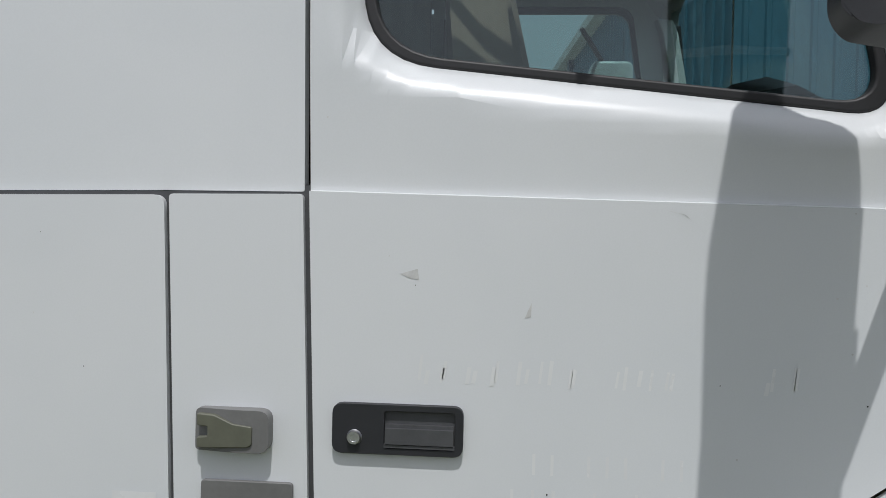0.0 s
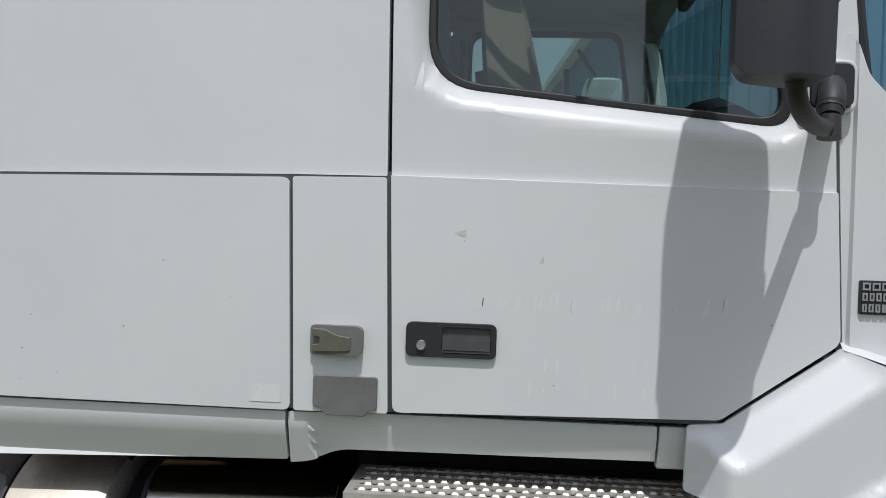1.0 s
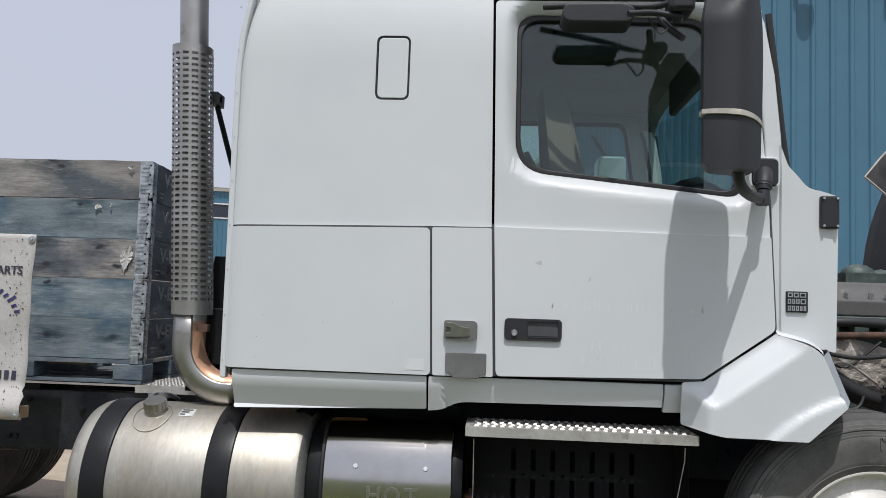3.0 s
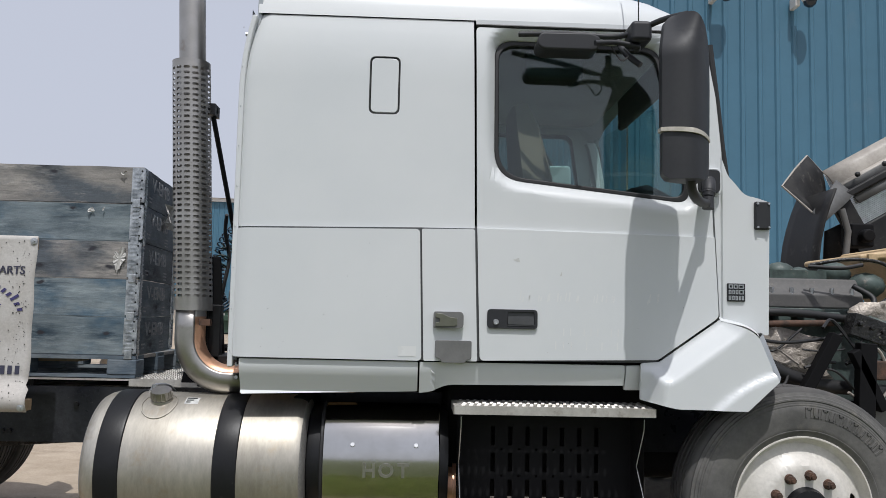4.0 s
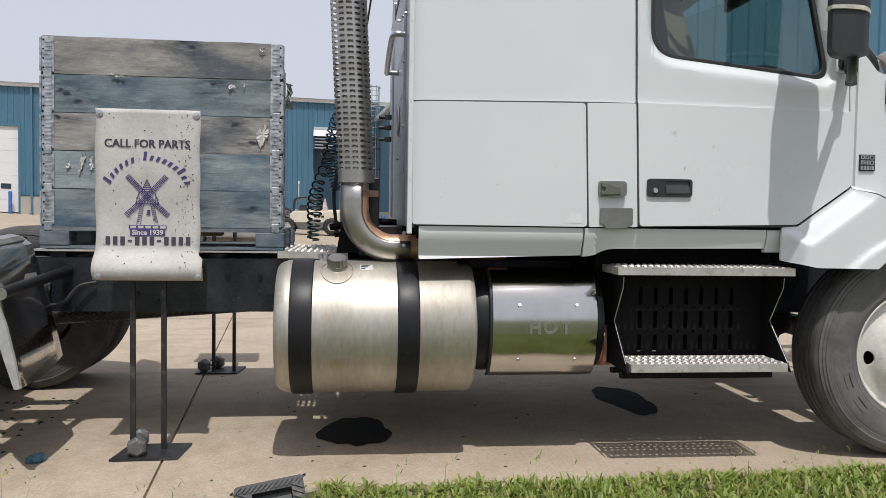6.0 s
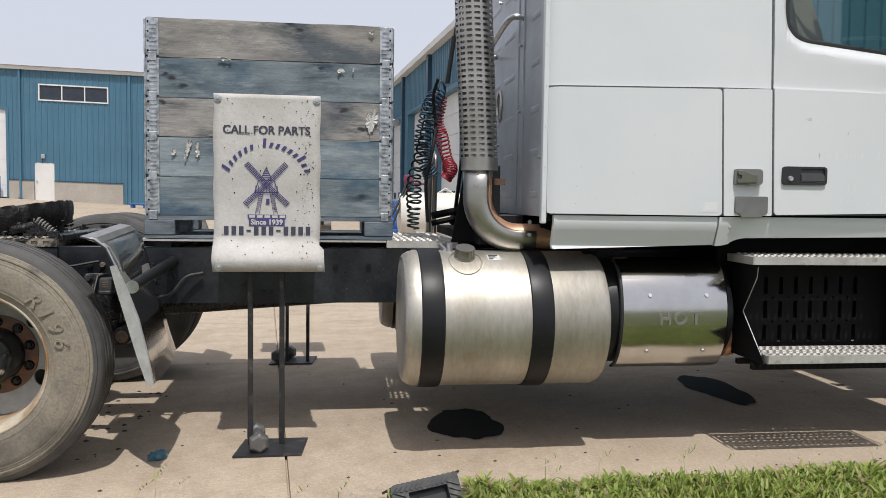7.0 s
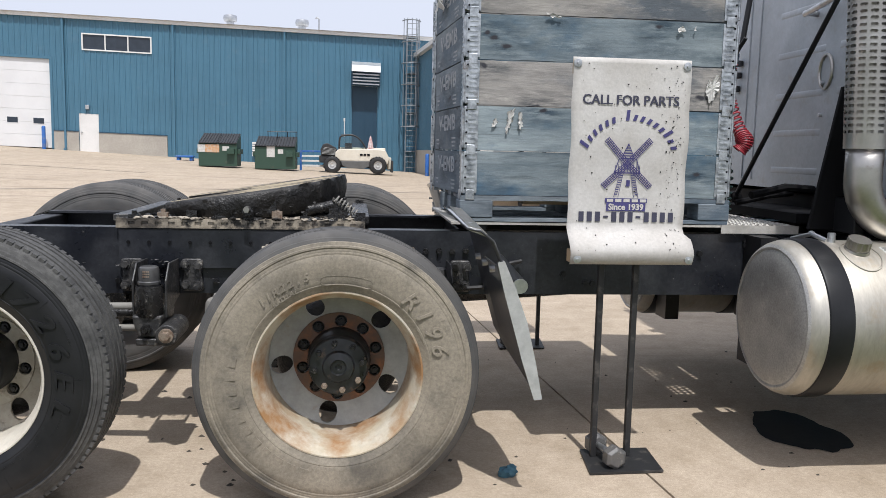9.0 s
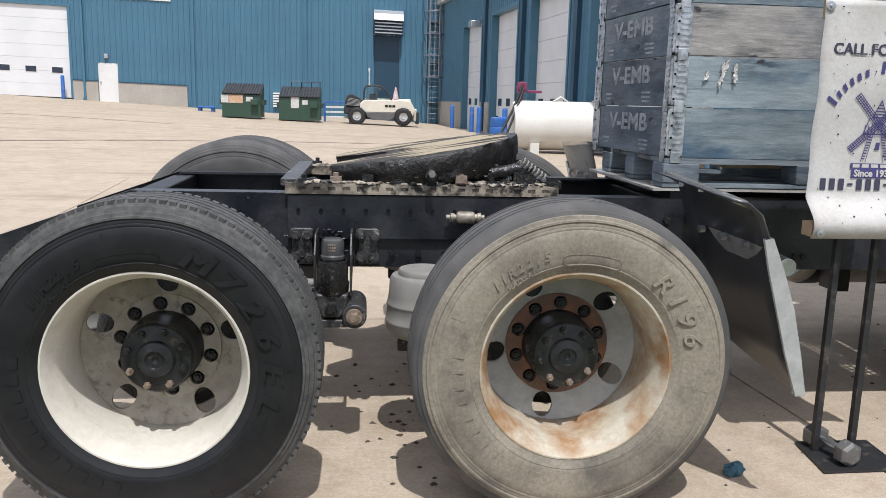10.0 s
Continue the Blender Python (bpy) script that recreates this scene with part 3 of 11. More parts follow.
def side_hall():
    hall = thing("side_hall", (4, 30, 0), "blue ribbed-steel hall with a row of white overhead doors", "building")
    p0, p1 = (side_x(44.6), 44.6), (side_x(15.0), 15.0)
    m = wall_frame(p0, p1)
    length = (Vector(p1) - Vector(p0)).length
    k = length / 29.6
    doors = []
    for far, near in ((38.1, 34.1), (32.1, 28.1), (26.3, 22.2), (20.3, 16.3)):
        doors.append(((44.6 - far) * k, (44.6 - near) * k, -0.2, 4.85))
    bm = siding(0, length, -0.5, 6.6, doors)
    bm.transform(m)
    part("wall", bm, M_SIDING, hall)
    for d in doors:
        overhead_door(hall, m, d[0], d[1], -0.15, 4.85, 3, 0.20)
    edges = [0] + [v for d in doors for v in (d[0] - 0.12, d[1] + 0.12)] + [length]
    for a, b in zip(edges[::2], edges[1::2]):
        bm = bmesh.new()
        box(bm, a, b, -0.08, 0.1, -0.4, 1.3, m)
        part("plinth", bm, M_PLINTH, hall, "bare concrete plinth")
    bm = bmesh.new()
    box(bm, -0.2, length, -0.3, 0.2, 6.6, 6.82, m)
    part("gutter", bm, M_WHITE, hall, "white roof edge gutter")
    bm = bmesh.new()
    v = [bm.verts.new(m @ Vector(p)) for p in ((0, 0, 6.822), (length, 0, 6.822), (length, 14, 8.5), (0, 14, 8.5))]
    bm.faces.new(v)
    part("roof", bm, M_WHITE, hall)
    for d0, d1 in zip(doors, doors[1:]):
        bm = bmesh.new()
        c = (d0[1] + d1[0]) / 2
        box(bm, c - 0.15, c + 0.15, -0.16, 0.02, 0.05, 6.6, m)
        part("downspout", bm, M_SIDING_DARK, hall)
    bm = bmesh.new()
    u = doors[0][0] + 3.6
    box(bm, u - 0.3, u + 0.3, -0.5, -0.05, 4.55, 4.85, m)
    part("flood_lamp", bm, M_STEEL, hall, "grey flood lamp over the door", bevel=0.03)
    # tall end bay
    x0 = 3.56
    bm = siding(0, 34, -0.4, 9.2, rib=0.33, rib_h=0.036)
    bm.transform(wall_frame((x0, 11.0), (x0 + 34, 11.0)))
    part("end_wall", bm, M_SIDING, hall)
    q0, q1 = (side_x(15.0), 15.0), (x0, 11.0)
    bm = siding(0, (Vector(q1) - Vector(q0)).length, -0.4, 9.2)
    bm.transform(wall_frame(q0, q1))
    part("return_wall", bm, M_SIDING, hall)
    bm = bmesh.new()
    box(bm, x0 - 0.1, x0 + 34, 10.75, 10.98, 9.2, 9.45)
    part("end_gutter", bm, M_WHITE, hall)
    bm = bmesh.new()
    box(bm, x0 + 0.05, x0 + 34, 11.05, 30, 9.2, 9.3)
    part("end_roof", bm, M_WHITE, hall)
    for x, z in ((5.17, 7.36), (6.72, 7.30), (13.0, 7.3)):
        bm = bmesh.new()
        box(bm, x - 0.12, x - 0.03, 10.72, 10.97, z - 0.1, z + 0.1)
        box(bm, x - 0.10, x + 0.14, 10.66, 10.74, z + 0.02, z + 0.10)
        sc = part("security_camera", bm, M_WHITE, hall, "white dome security camera", bevel=0.015)
        bm = bmesh.new()
        lathe(bm, [(0.14, 0.06), (0.15, 0.0), (0.12, -0.05)], (x + 0.1, 10.62, z), "z", 20)
        part("housing", bm, M_WHITE, sc, smooth=50)
        bm = bmesh.new()
        lathe(bm, [(0.12, -0.05), (0.10, -0.11), (0.05, -0.15), (0.005, -0.16)], (x + 0.1, 10.62, z), "z", 20)
        part("dome", bm, M_GLASS_FAR, sc, smooth=60)
    return hall


far_hall()
caged_ladder()
side_hall()


# ---------------- truck: materials ----------------
def glass_mat(name, tint, rough=0.0):
    m, n, l, p = node_mat(name)
    out = n["Material Output"]
    tr, gl, mx, fr = n.new("ShaderNodeBsdfTransparent"), n.new("ShaderNodeBsdfGlossy"), n.new("ShaderNodeMixShader"), n.new("ShaderNodeLayerWeight")
    tr.inputs["Color"].default_value = (*tint, 1)
    gl.inputs["Roughness"].default_value = 0.02
    pw, ma = n.new("ShaderNodeMath"), n.new("ShaderNodeMath")
    pw.operation, ma.operation = "POWER", "MULTIPLY_ADD"
    pw.inputs[1].default_value, ma.inputs[1].default_value, ma.inputs[2].default_value = 4.0, 0.55, 0.07
    l.new(fr.outputs["Facing"], pw.inputs[0])
    l.new(pw.outputs["Value"], ma.inputs[0])
    l.new(ma.outputs["Value"], mx.inputs["Fac"])
    l.new(tr.outputs["BSDF"], mx.inputs[1])
    l.new(gl.outputs["BSDF"], mx.inputs[2])
    l.new(mx.outputs["Shader"], out.inputs["Surface"])
    return m


M_GLASS = glass_mat("tinted_side_glass", (0.69, 0.79, 0.775))
M_TRIM_IN = surf("grey_cab_trim", (0.26, 0.245, 0.225), 0.7, second=(0.21, 0.20, 0.185), bump=0.2, bump_scale=300)
M_SEAT = surf("tan_seat_cloth", (0.27, 0.205, 0.155), 0.85, second=(0.21, 0.16, 0.12), fine=250, fine_amt=0.3, bump=0.3, bump_scale=400)
M_DASH = surf("dark_dashboard", (0.07, 0.072, 0.075), 0.55, bump=0.2, bump_scale=300, dirt=(0.2, 0.2, 0.2), dirt_scale=60, dirt_range=(0.7, 0.78))
M_OLIVE = surf("olive_plastic", (0.125, 0.128, 0.095), 0.45, second=(0.10, 0.105, 0.08), bump=0.05)
M_RESIDUE = surf("glue_residue", (0.56, 0.56, 0.54), 0.6, second=(0.64, 0.645, 0.63), scale=30, fine_amt=0.2)
M_GHOST = surf("unfaded_paint", (0.708, 0.718, 0.713), 0.28, second=(0.69, 0.70, 0.69), scale=9, fine_amt=0.02, bump=0.0, coat=0.25)

truck = thing("semi_truck", (0, 1.2, 0), "white highway tractor with sleeper cab and its bonnet tilted open", "truck")
MID = 1.2


def crease(x):
    return 1.7195 - 0.0125 * (x + 0.055)


def cab_depth(x, z):
    """The side skin: plumb below the crease, leaning in above it, and rolling in at the rear edge."""
    c = crease(x)
    y = 0.020 if z <= c else 0.031 + 0.015 * (z - c)
    if z > 2.40:
        y += 0.35 * (z - 2.40) ** 2
    if x < -1.04:
        y += 6.0 * (x + 1.04) ** 2
    return y


def loop_gap(x, z, loop):
    best = 9.0
    k = len(loop)
    for i in range(k):
        ax, az = loop[i]
        bx, bz = loop[(i + 1) % k]
        dx, dz = bx - ax, bz - az
        t = max(0, min(1, ((x - ax) * dx + (z - az) * dz) / (dx * dx + dz * dz + 1e-12)))
        best = min(best, math.hypot(x - ax - t * dx, z - az - t * dz))
    return best


GLASS_LOOP = rounded([(0.026, 1.952), (0.930, 1.860), (0.775, 2.590), (0.020, 2.600)], [0.13, 0.085, 0.07, 0.09], 8)
FAR_LOOP = rounded([(0.026, 1.952), (0.930, 1.860), (0.81, 2.68), (0.020, 2.68)], [0.13, 0.085, 0.07, 0.09], 8)
DOOR_LOOP = rounded([(-0.029, 1.140), (0.754, 1.158), (1.026, 1.350), (1.001, 1.86), (0.93, 2.60), (0.88, 2.642), (-0.069, 2.642), (-0.050, 1.72)], [0.02, 0.012, 0.02, 0.0, 0.05, 0.02, 0.02, 0.0], 4)


def door_depth(x, z):
    y = cab_depth(x, z)
    y -= 0.032 * min(0.23, max(0.0, z - crease(x)))
    d = loop_gap(x, z, GLASS_LOOP)
    if d < 0.050:
        y += 0.052 * (1 - d / 0.050) ** 1.5
    return y


def bend_rear(bm):
    """The rear edge of the sleeper sweeps forward towards the roof."""
    for k in range(9):
        bmesh.ops.bisect_plane(bm, geom=bm.verts[:] + bm.edges[:] + bm.faces[:], plane_co=(0, 0, 2.30 + 0.045 * k), plane_no=(0, 0, 1), dist=1e-5)
    for v in bm.verts:
        v.co.x += 0.36 * min(0.16, max(0.0, v.co.z - 2.30) ** 2) * max(0.0, min(1.0, (-0.85 - v.co.x) / 0.2))
    return bm


def near_side():
    zs = [("z", v) for v in (1.25, 1.4, 1.55, 1.66, 1.68, 1.74, 1.76, 1.78, 1.8, 2.0, 2.2, 2.4, 2.48, 2.54, 2.6)]
    xs = [("x", v) for v in (-1.08, -1.06, -1.04, -1.0, -0.7, -0.4, -0.2)]
    # luggage locker under the bunk
    bm = panel(rounded([(-1.100, 1.136), (-0.283, 1.134), (-0.3025, 1.7085), (-1.104, 1.6945)], [0.012, 0.02, 0.02, 0.012]), depth=cab_depth, thick=0.03, cuts=zs[:5] + xs)
    part("locker_door", bm, M_PAINT, truck, "white luggage locker door", smooth=25, bevel=0.004, seg=2)
    bm = panel(rounded([(-0.274, 1.134), (-0.040, 1.136), (-0.0605, 1.7135), (-0.294, 1.7100)], 0.008), depth=cab_depth, thick=0.03, cuts=zs[:5])
    part("corner_panel", bm, M_PAINT, truck, bevel=0.004, seg=2)
    # added backing sheet; its dark grey sets how deep the seam shade looks
    bm = panel([(-1.085, 1.1292), (0.745, 1.1450), (1.012, 1.335), (0.995, 1.74), (-1.085, 1.72)], depth=lambda x, z: cab_depth(x, min(z, 1.70)) + 0.012, thick=0.004, cuts=xs[:4])
    part("door_jamb", bm, M_DASH, truck, "added dark grey backing that sets the shade of the door seams")
    hatch = rounded(rect2(-0.545, -0.407, 2.221, 2.487), 0.03)
    bm = panel(rounded([(-1.10, 1.7020), (-0.30, 1.7165), (-0.0605, 1.7180), (-0.080, 2.672), (-1.10, 2.672)], 0.004), [hatch], depth=lambda x, z: cab_depth(x, max(z, crease(x) + 0.001)), thick=0.03, cuts=zs[6:] + xs + [("x", -1.09)])
    part("sleeper_side", bend_rear(bm), M_PAINT, truck, smooth=25, bevel=0.006, seg=2)
    bm = panel(rounded(rect2(-0.537, -0.415, 2.229, 2.479), 0.024), depth=lambda x, z: cab_depth(x, z) + 0.002, thick=0.02)
    hp = part("side_hatch", bm, M_PAINT, truck, "white hatch in a dark rubber seal", bevel=0.004)
    bm = panel(rounded(rect2(-0.548, -0.404, 2.218, 2.490), 0.032), [rounded(rect2(-0.5395, -0.4125, 2.2265, 2.4815), 0.026)], depth=lambda x, z: cab_depth(x, z) + 0.004, thick=0.02)
    part("seal", bm, M_RUBBER, hp)
    # the door
    dz = [("crease", 1.7188), ("crease", 1.7206)] + [("z", v) for v in (1.25, 1.4, 1.55, 1.66, 1.76, 1.80, 1.82, 1.84, 1.86, 1.88, 1.90, 1.92, 1.94, 2.0, 2.1, 2.2, 2.3, 2.4, 2.48, 2.54, 2.56, 2.58, 2.60, 2.62)]
    dx = [("x", v) for v in (-0.03, -0.015, 0.0, 0.02, 0.05, 0.08, 0.1, 0.2, 0.3, 0.4, 0.5, 0.6, 0.7, 0.8, 0.86, 0.88, 0.9, 0.92, 0.94, 0.96)]
    bm = panel(DOOR_LOOP, [GLASS_LOOP], depth=door_depth, thick=0.035, cuts=dz + dx)
    door = part("cab_door", bm, M_PAINT, truck, "white cab door with scuffs and lettering ghosts", bevel=0.005)
    shrink = [(x + (0.42 - x) * 0.05, z + (2.22 - z) * 0.065) for x, z in GLASS_LOOP]
    bm = panel(GLASS_LOOP, [shrink], depth=lambda x, z: cab_depth(x, z) + 0.044, thick=0.03)
    part("window_seal", bm, M_RUBBER, door, "black rubber window seal", bevel=0.006)
    bm = panel([(x + (0.42 - x) * 0.02, z + (2.22 - z) * 0.03) for x, z in GLASS_LOOP], depth=lambda x, z: cab_depth(x, z) + 0.062, thick=0.005, cuts=[("z", 2.1), ("z", 2.3), ("z", 2.45)])
    g = part("side_window", bm, M_GLASS, door, "tinted side window")
    g.visible_shadow = False
    # pull handle in its recess
    bm = panel(rounded(rect2(0.0, 0.220, 1.281, 1.365), 0.018), [rounded(rect2(0.088, 0.206, 1.292, 1.354), 0.006)], depth=lambda x, z: 0.008, thick=0.022)
    h = part("door_handle", bm, M_PLASTIC, door, "black pull handle with lock", bevel=0.004)
    bm = bmesh.new()
    box(bm, 0.087, 0.207, 0.0165, 0.0195, 1.290, 1.356)
    box(bm, 0.090, 0.204, 0.004, 0.012, 1.300, 1.326)
    box(bm, 0.090, 0.204, 0.010, 0.016, 1.326, 1.332)
    box(bm, 0.088, 0.206, 0.006, 0.018, 1.2935, 1.2985)
    part("pull", bm, M_DASH, h)
    bm = bmesh.new()
    lathe(bm, [(0.0, 0.001), (0.006, 0.001), (0.0065, 0.0), (0.0105, 0.0), (0.0115, 0.006), (0.013, 0.008)], (0.038, 0, 1.309), "y", 20)
    part("lock", bm, M_STEEL, h, "steel key lock", smooth=40)
    return door


def door_marks(door):
    """Peeled vinyl, glue flecks and chips on the door skin."""
    def flat(name, pts, mat, y=0.018):
        bm = bmesh.new()
        bm.faces.new([bm.verts.new((x, y, z)) for x, z in pts])
        for f in bm.faces:
            f.normal_update()
            if f.normal.y > 0:
                f.normal_flip()
        part(name, bm, mat, door)
    flat("vinyl_scrap", [(0.108, 1.583), (0.137, 1.592), (0.140, 1.574), (0.125, 1.576)], M_RESIDUE, 0.0194)
    flat("vinyl_scrap", [(0.317, 1.515), (0.328, 1.541), (0.327, 1.517)], M_RESIDUE, 0.0194)
    flat("vinyl_scrap", [(0.545, 1.697), (0.575, 1.690), (0.583, 1.682), (0.57, 1.692)], M_RESIDUE, 0.0194)
    rnd = random.Random(8)
    bm = bmesh.new()
    for i in range(17):
        x = 0.145 + i * 0.0405
        if i == 7 or rnd.random() < 0.12:
            continue
        for _ in range(2):
            w, h = rnd.uniform(0.004, 0.007), rnd.uniform(0.02, 0.042)
            xx = x + rnd.uniform(-0.008, 0.012)
            z = 1.405 + rnd.uniform(-0.006, 0.006)
            bm.faces.new([bm.verts.new((a, 0.0196, b)) for a, b in ((xx, z), (xx + w, z), (xx + w + 0.004, z + h), (xx + 0.004, z + h))])
    for i in range(9):
        for z0, x0, k in ((1.255, 0.335, 0.03), (1.195, 0.30, 0.034)):
            if rnd.random() < 0.35:
                continue
            x = x0 + i * k
            bm.faces.new([bm.verts.new((a, 0.0196, b)) for a, b in ((x, z0), (x + 0.005, z0), (x + 0.005, z0 + 0.035), (x, z0 + 0.035))])
    tagged(part("lettering_ghost", bm, M_GHOST, door, "pale ghost of removed lettering"), kind="stuff")
    for k in range(16):
        x, z, r = rnd.uniform(-0.03, 0.9), rnd.uniform(1.16, 1.7), rnd.uniform(0.0008, 0.0018)
        flat("paint_chip", [(x + r * rnd.uniform(0.5, 1.4) * math.cos(a), z + r * rnd.uniform(0.5, 1.6) * math.sin(a)) for a in (0, 1.2, 2.4, 3.6, 4.9)], M_DARK if k % 5 == 0 else M_RESIDUE, 0.0195)


def locker_fittings():
    bm = panel(rounded(rect2(-0.234, -0.104, 1.277, 1.349), [0.008, 0.02, 0.02, 0.012]), depth=lambda x, z: -0.006 + 0.012 * abs(x + 0.165) / 0.07 * (x < -0.165), thick=0.027, cuts=[("x", -0.165)])
    lt = part("locker_latch", bm, M_GREYPLASTIC, truck, "grey plastic latch with olive paddle", bevel=0.006, seg=3)
    bm = panel(rounded([(-0.226, 1.284), (-0.140, 1.287), (-0.132, 1.292), (-0.132, 1.322), (-0.165, 1.326), (-0.196, 1.340), (-0.226, 1.342), (-0.226, 1.322), (-0.208, 1.320), (-0.208, 1.304), (-0.226, 1.302)], 0.003), depth=lambda x, z: -0.010, thick=0.012)
    part("paddle", bm, M_OLIVE, lt, bevel=0.002)
    bm = panel(rounded([(-0.225, 1.150), (-0.203, 1.145), (-0.196, 1.128), (-0.094, 1.128), (-0.088, 1.140), (-0.066, 1.146), (-0.066, 1.225), (-0.225, 1.225)], 0.008), depth=lambda x, z: 0.010, thick=0.009)
    part("patch_plate", bm, M_GREYPLASTIC, truck, "flat grey patch plate", bevel=0.002)
    bm = bmesh.new()
    for (a, b), (c, d) in (((-0.385, 1.152), (-0.307, 1.196)),):
        bm.faces.new([bm.verts.new(p) for p in ((a, 0.0185, b), (c, 0.0185, b), (c, 0.0185, d), (a, 0.0185, d))])
    part("tape_mark", bm, M_GHOST, truck)
    rnd = random.Random(4)
    bm = bmesh.new()
    for k in range(9):
        x, z, r = rnd.uniform(-1.05, -0.33), rnd.uniform(1.15, 1.66), rnd.uniform(0.0008, 0.0018)
        bm.faces.new([bm.verts.new((x + r * rnd.uniform(0.5, 1.5) * math.cos(a), 0.0183, z + r * rnd.uniform(0.5, 1.5) * math.sin(a))) for a in (0, 1.3, 2.6, 3.9, 5.1)])
    tagged(part("paint_chip", bm, M_DARK, truck), kind="stuff")


def skirts_and_fender():
    bm = panel(rounded([(-1.066, 0.974), (-0.297, 0.998), (-0.297, 1.128), (-1.070, 1.128)], 0.006),
               depth=lambda x, z: 0.034 + 0.05 * max(0, (1.09 - z)) / 0.115 - (0.014 if z < 0.99 else 0), thick=0.03, cuts=[("z", v) for v in (0.99, 1.005, 1.03, 1.06, 1.09, 1.11)])
    part("rear_skirt", bm, M_PAINT, truck, "white side skirt", bevel=0.004)
    bm = panel(rounded([(-0.289, 0.992), (-0.235, 0.998), (-0.17, 1.030), (0.615, 1.040), (0.615, 1.130), (-0.289, 1.128)], [0.004, 0.03, 0.04, 0.004, 0.004, 0.004]),
               depth=lambda x, z: 0.050 + 0.03 * max(0, (1.10 - z)) / 0.09 - 0.016 * (x < -0.22), thick=0.03, cuts=[("z", v) for v in (1.0, 1.02, 1.05, 1.08, 1.10)] + [("x", v) for v in (-0.24, -0.22, -0.2, -0.17)])
    part("front_skirt", bm, M_PAINT, truck, bevel=0.004)
    bm = panel([(0.621, 1.020), (0.715, 1.021), (0.715, 1.132), (0.621, 1.130)], depth=lambda x, z: 0.052 + 0.03 * max(0, (1.10 - z)) / 0.09, thick=0.03, cuts=[("z", 1.08), ("z", 1.1)])
    part("skirt_end", bm, M_PAINT, truck, bevel=0.004)
    edge = [(0.676, 0.985), (0.680, 1.143), (0.762, 1.150), (1.026, 1.338)]

    def fdepth(x, z):
        best = 9.0
        for (ax, az), (bx, bz) in zip(edge, edge[1:]):
            dx, dz = bx - ax, bz - az
            t = max(0, min(1, ((x - ax) * dx + (z - az) * dz) / (dx * dx + dz * dz)))
            best = min(best, math.hypot(x - ax - t * dx, z - az - t * dz))
        s = max(0, min(1, (best - 0.016) / 0.072))
        s = s * s * (3 - 2 * s) * 0.4 + s * 0.6
        y = 0.022 - 0.088 * s
        r = math.hypot(x - 1.42, z - 0.53)
        if r < 0.602:
            y -= 0.020
        elif r < 0.618:
            y -= 0.020 * (0.618 - r) / 0.016
        return y
    out = rounded([(0.676, 0.985), (0.815, 0.955), (1.11, 0.953), (1.248, 1.08), (1.170, 1.266), (1.14, 1.292), (1.032, 1.340), (0.762, 1.150), (0.680, 1.143)], [0.01, 0.02, 0.004, 0.004, 0.01, 0.03, 0.004, 0.004, 0.01])
    bm = panel(out, depth=fdepth, thick=0.012, cuts=[("x", 0.70 + 0.0125 * i) for i in range(1, 44)] + [("z", 0.95 + 0.0125 * i) for i in range(1, 31)])
    fd = part("fender_rear", bm, M_PAINT, truck, "white rear half of the front wheel arch", smooth=50)
    # the torn return flange where the bonnet half lifts away
    bm = bmesh.new()
    rows = []
    for x, z in ((1.170, 1.266), (1.195, 1.205), (1.222, 1.14), (1.248, 1.080)):
        rows.append([bm.verts.new(p) for p in ((x, fdepth(x, z) + 0.001, z), (x + 0.035, -0.02, z + 0.018), (x + 0.055, 0.10, z + 0.03), (x + 0.02, 0.22, z + 0.02))])
    for a, b in zip(rows, rows[1:]):
        ring_faces(bm, a, b, closed=False)
    part("flange", bm, M_PAINT_GREY, fd, "yellowed inner flange", smooth=60)
    bm = bmesh.new()
    rows = []
    for i in range(9):
        t = i / 8
        x, z = 1.032 + t * 0.138, 1.338 - 0.046 * t - 0.022 * t ** 6
        y0 = fdepth(x, z - 0.002)
        rows.append([bm.verts.new((x + q * 0.035 * t, y0 + (0.052 - y0) * q, z + 0.016 * math.sin(q * 2.2))) for q in (0.0, 0.15, 0.4, 0.7, 1.0)])
    for a, b in zip(rows, rows[1:]):
        ring_faces(bm, a, b, closed=False)
    part("ledge", bm, M_PAINT, fd, smooth=60)
    # cowl side in front of the door
    cw = rounded([(1.040, 1.318), (1.255, 1.275), (1.266, 1.872), (1.205, 1.890), (1.15, 1.900), (1.105, 1.955), (1.075, 1.985), (1.040, 2.085), (1.016, 2.085), (1.014, 1.86)], [0.004, 0.01, 0.012, 0.02, 0.03, 0.03, 0.03, 0.004, 0.004, 0])
    bm = panel(cw, depth=lambda x, z: 0.030 + 0.30 * max(0, x - 1.13) ** 2 + (0.012 if x < 1.045 else 0.0), thick=0.04, cuts=[("x", v) for v in (1.045, 1.05, 1.1, 1.13, 1.16, 1.2, 1.24)])
    part("cowl_side", bm, M_PAINT, truck, "white cowl panel ahead of the door", bevel=0.006)
    bm = bmesh.new()
    box(bm, 1.192, 1.262, 0.012, 0.16, 1.746, 1.872)
    lamp = part("marker_housing", bm, M_PLASTIC, truck, "black lamp bracket with screws", bevel=0.008)
    for x, z in ((1.202, 1.756), (1.252, 1.756), (1.202, 1.862), (1.252, 1.862)):
        bm = bmesh.new()
        cyl(bm, (x, 0.007, z), (x, 0.013, z), 0.005, seg=8)
        part("screw", bm, M_STEEL, lamp)
    bm = panel(rounded(rect2(1.066, 1.147, 1.423, 1.503), 0.005), depth=lambda x, z: 0.023, thick=0.01)
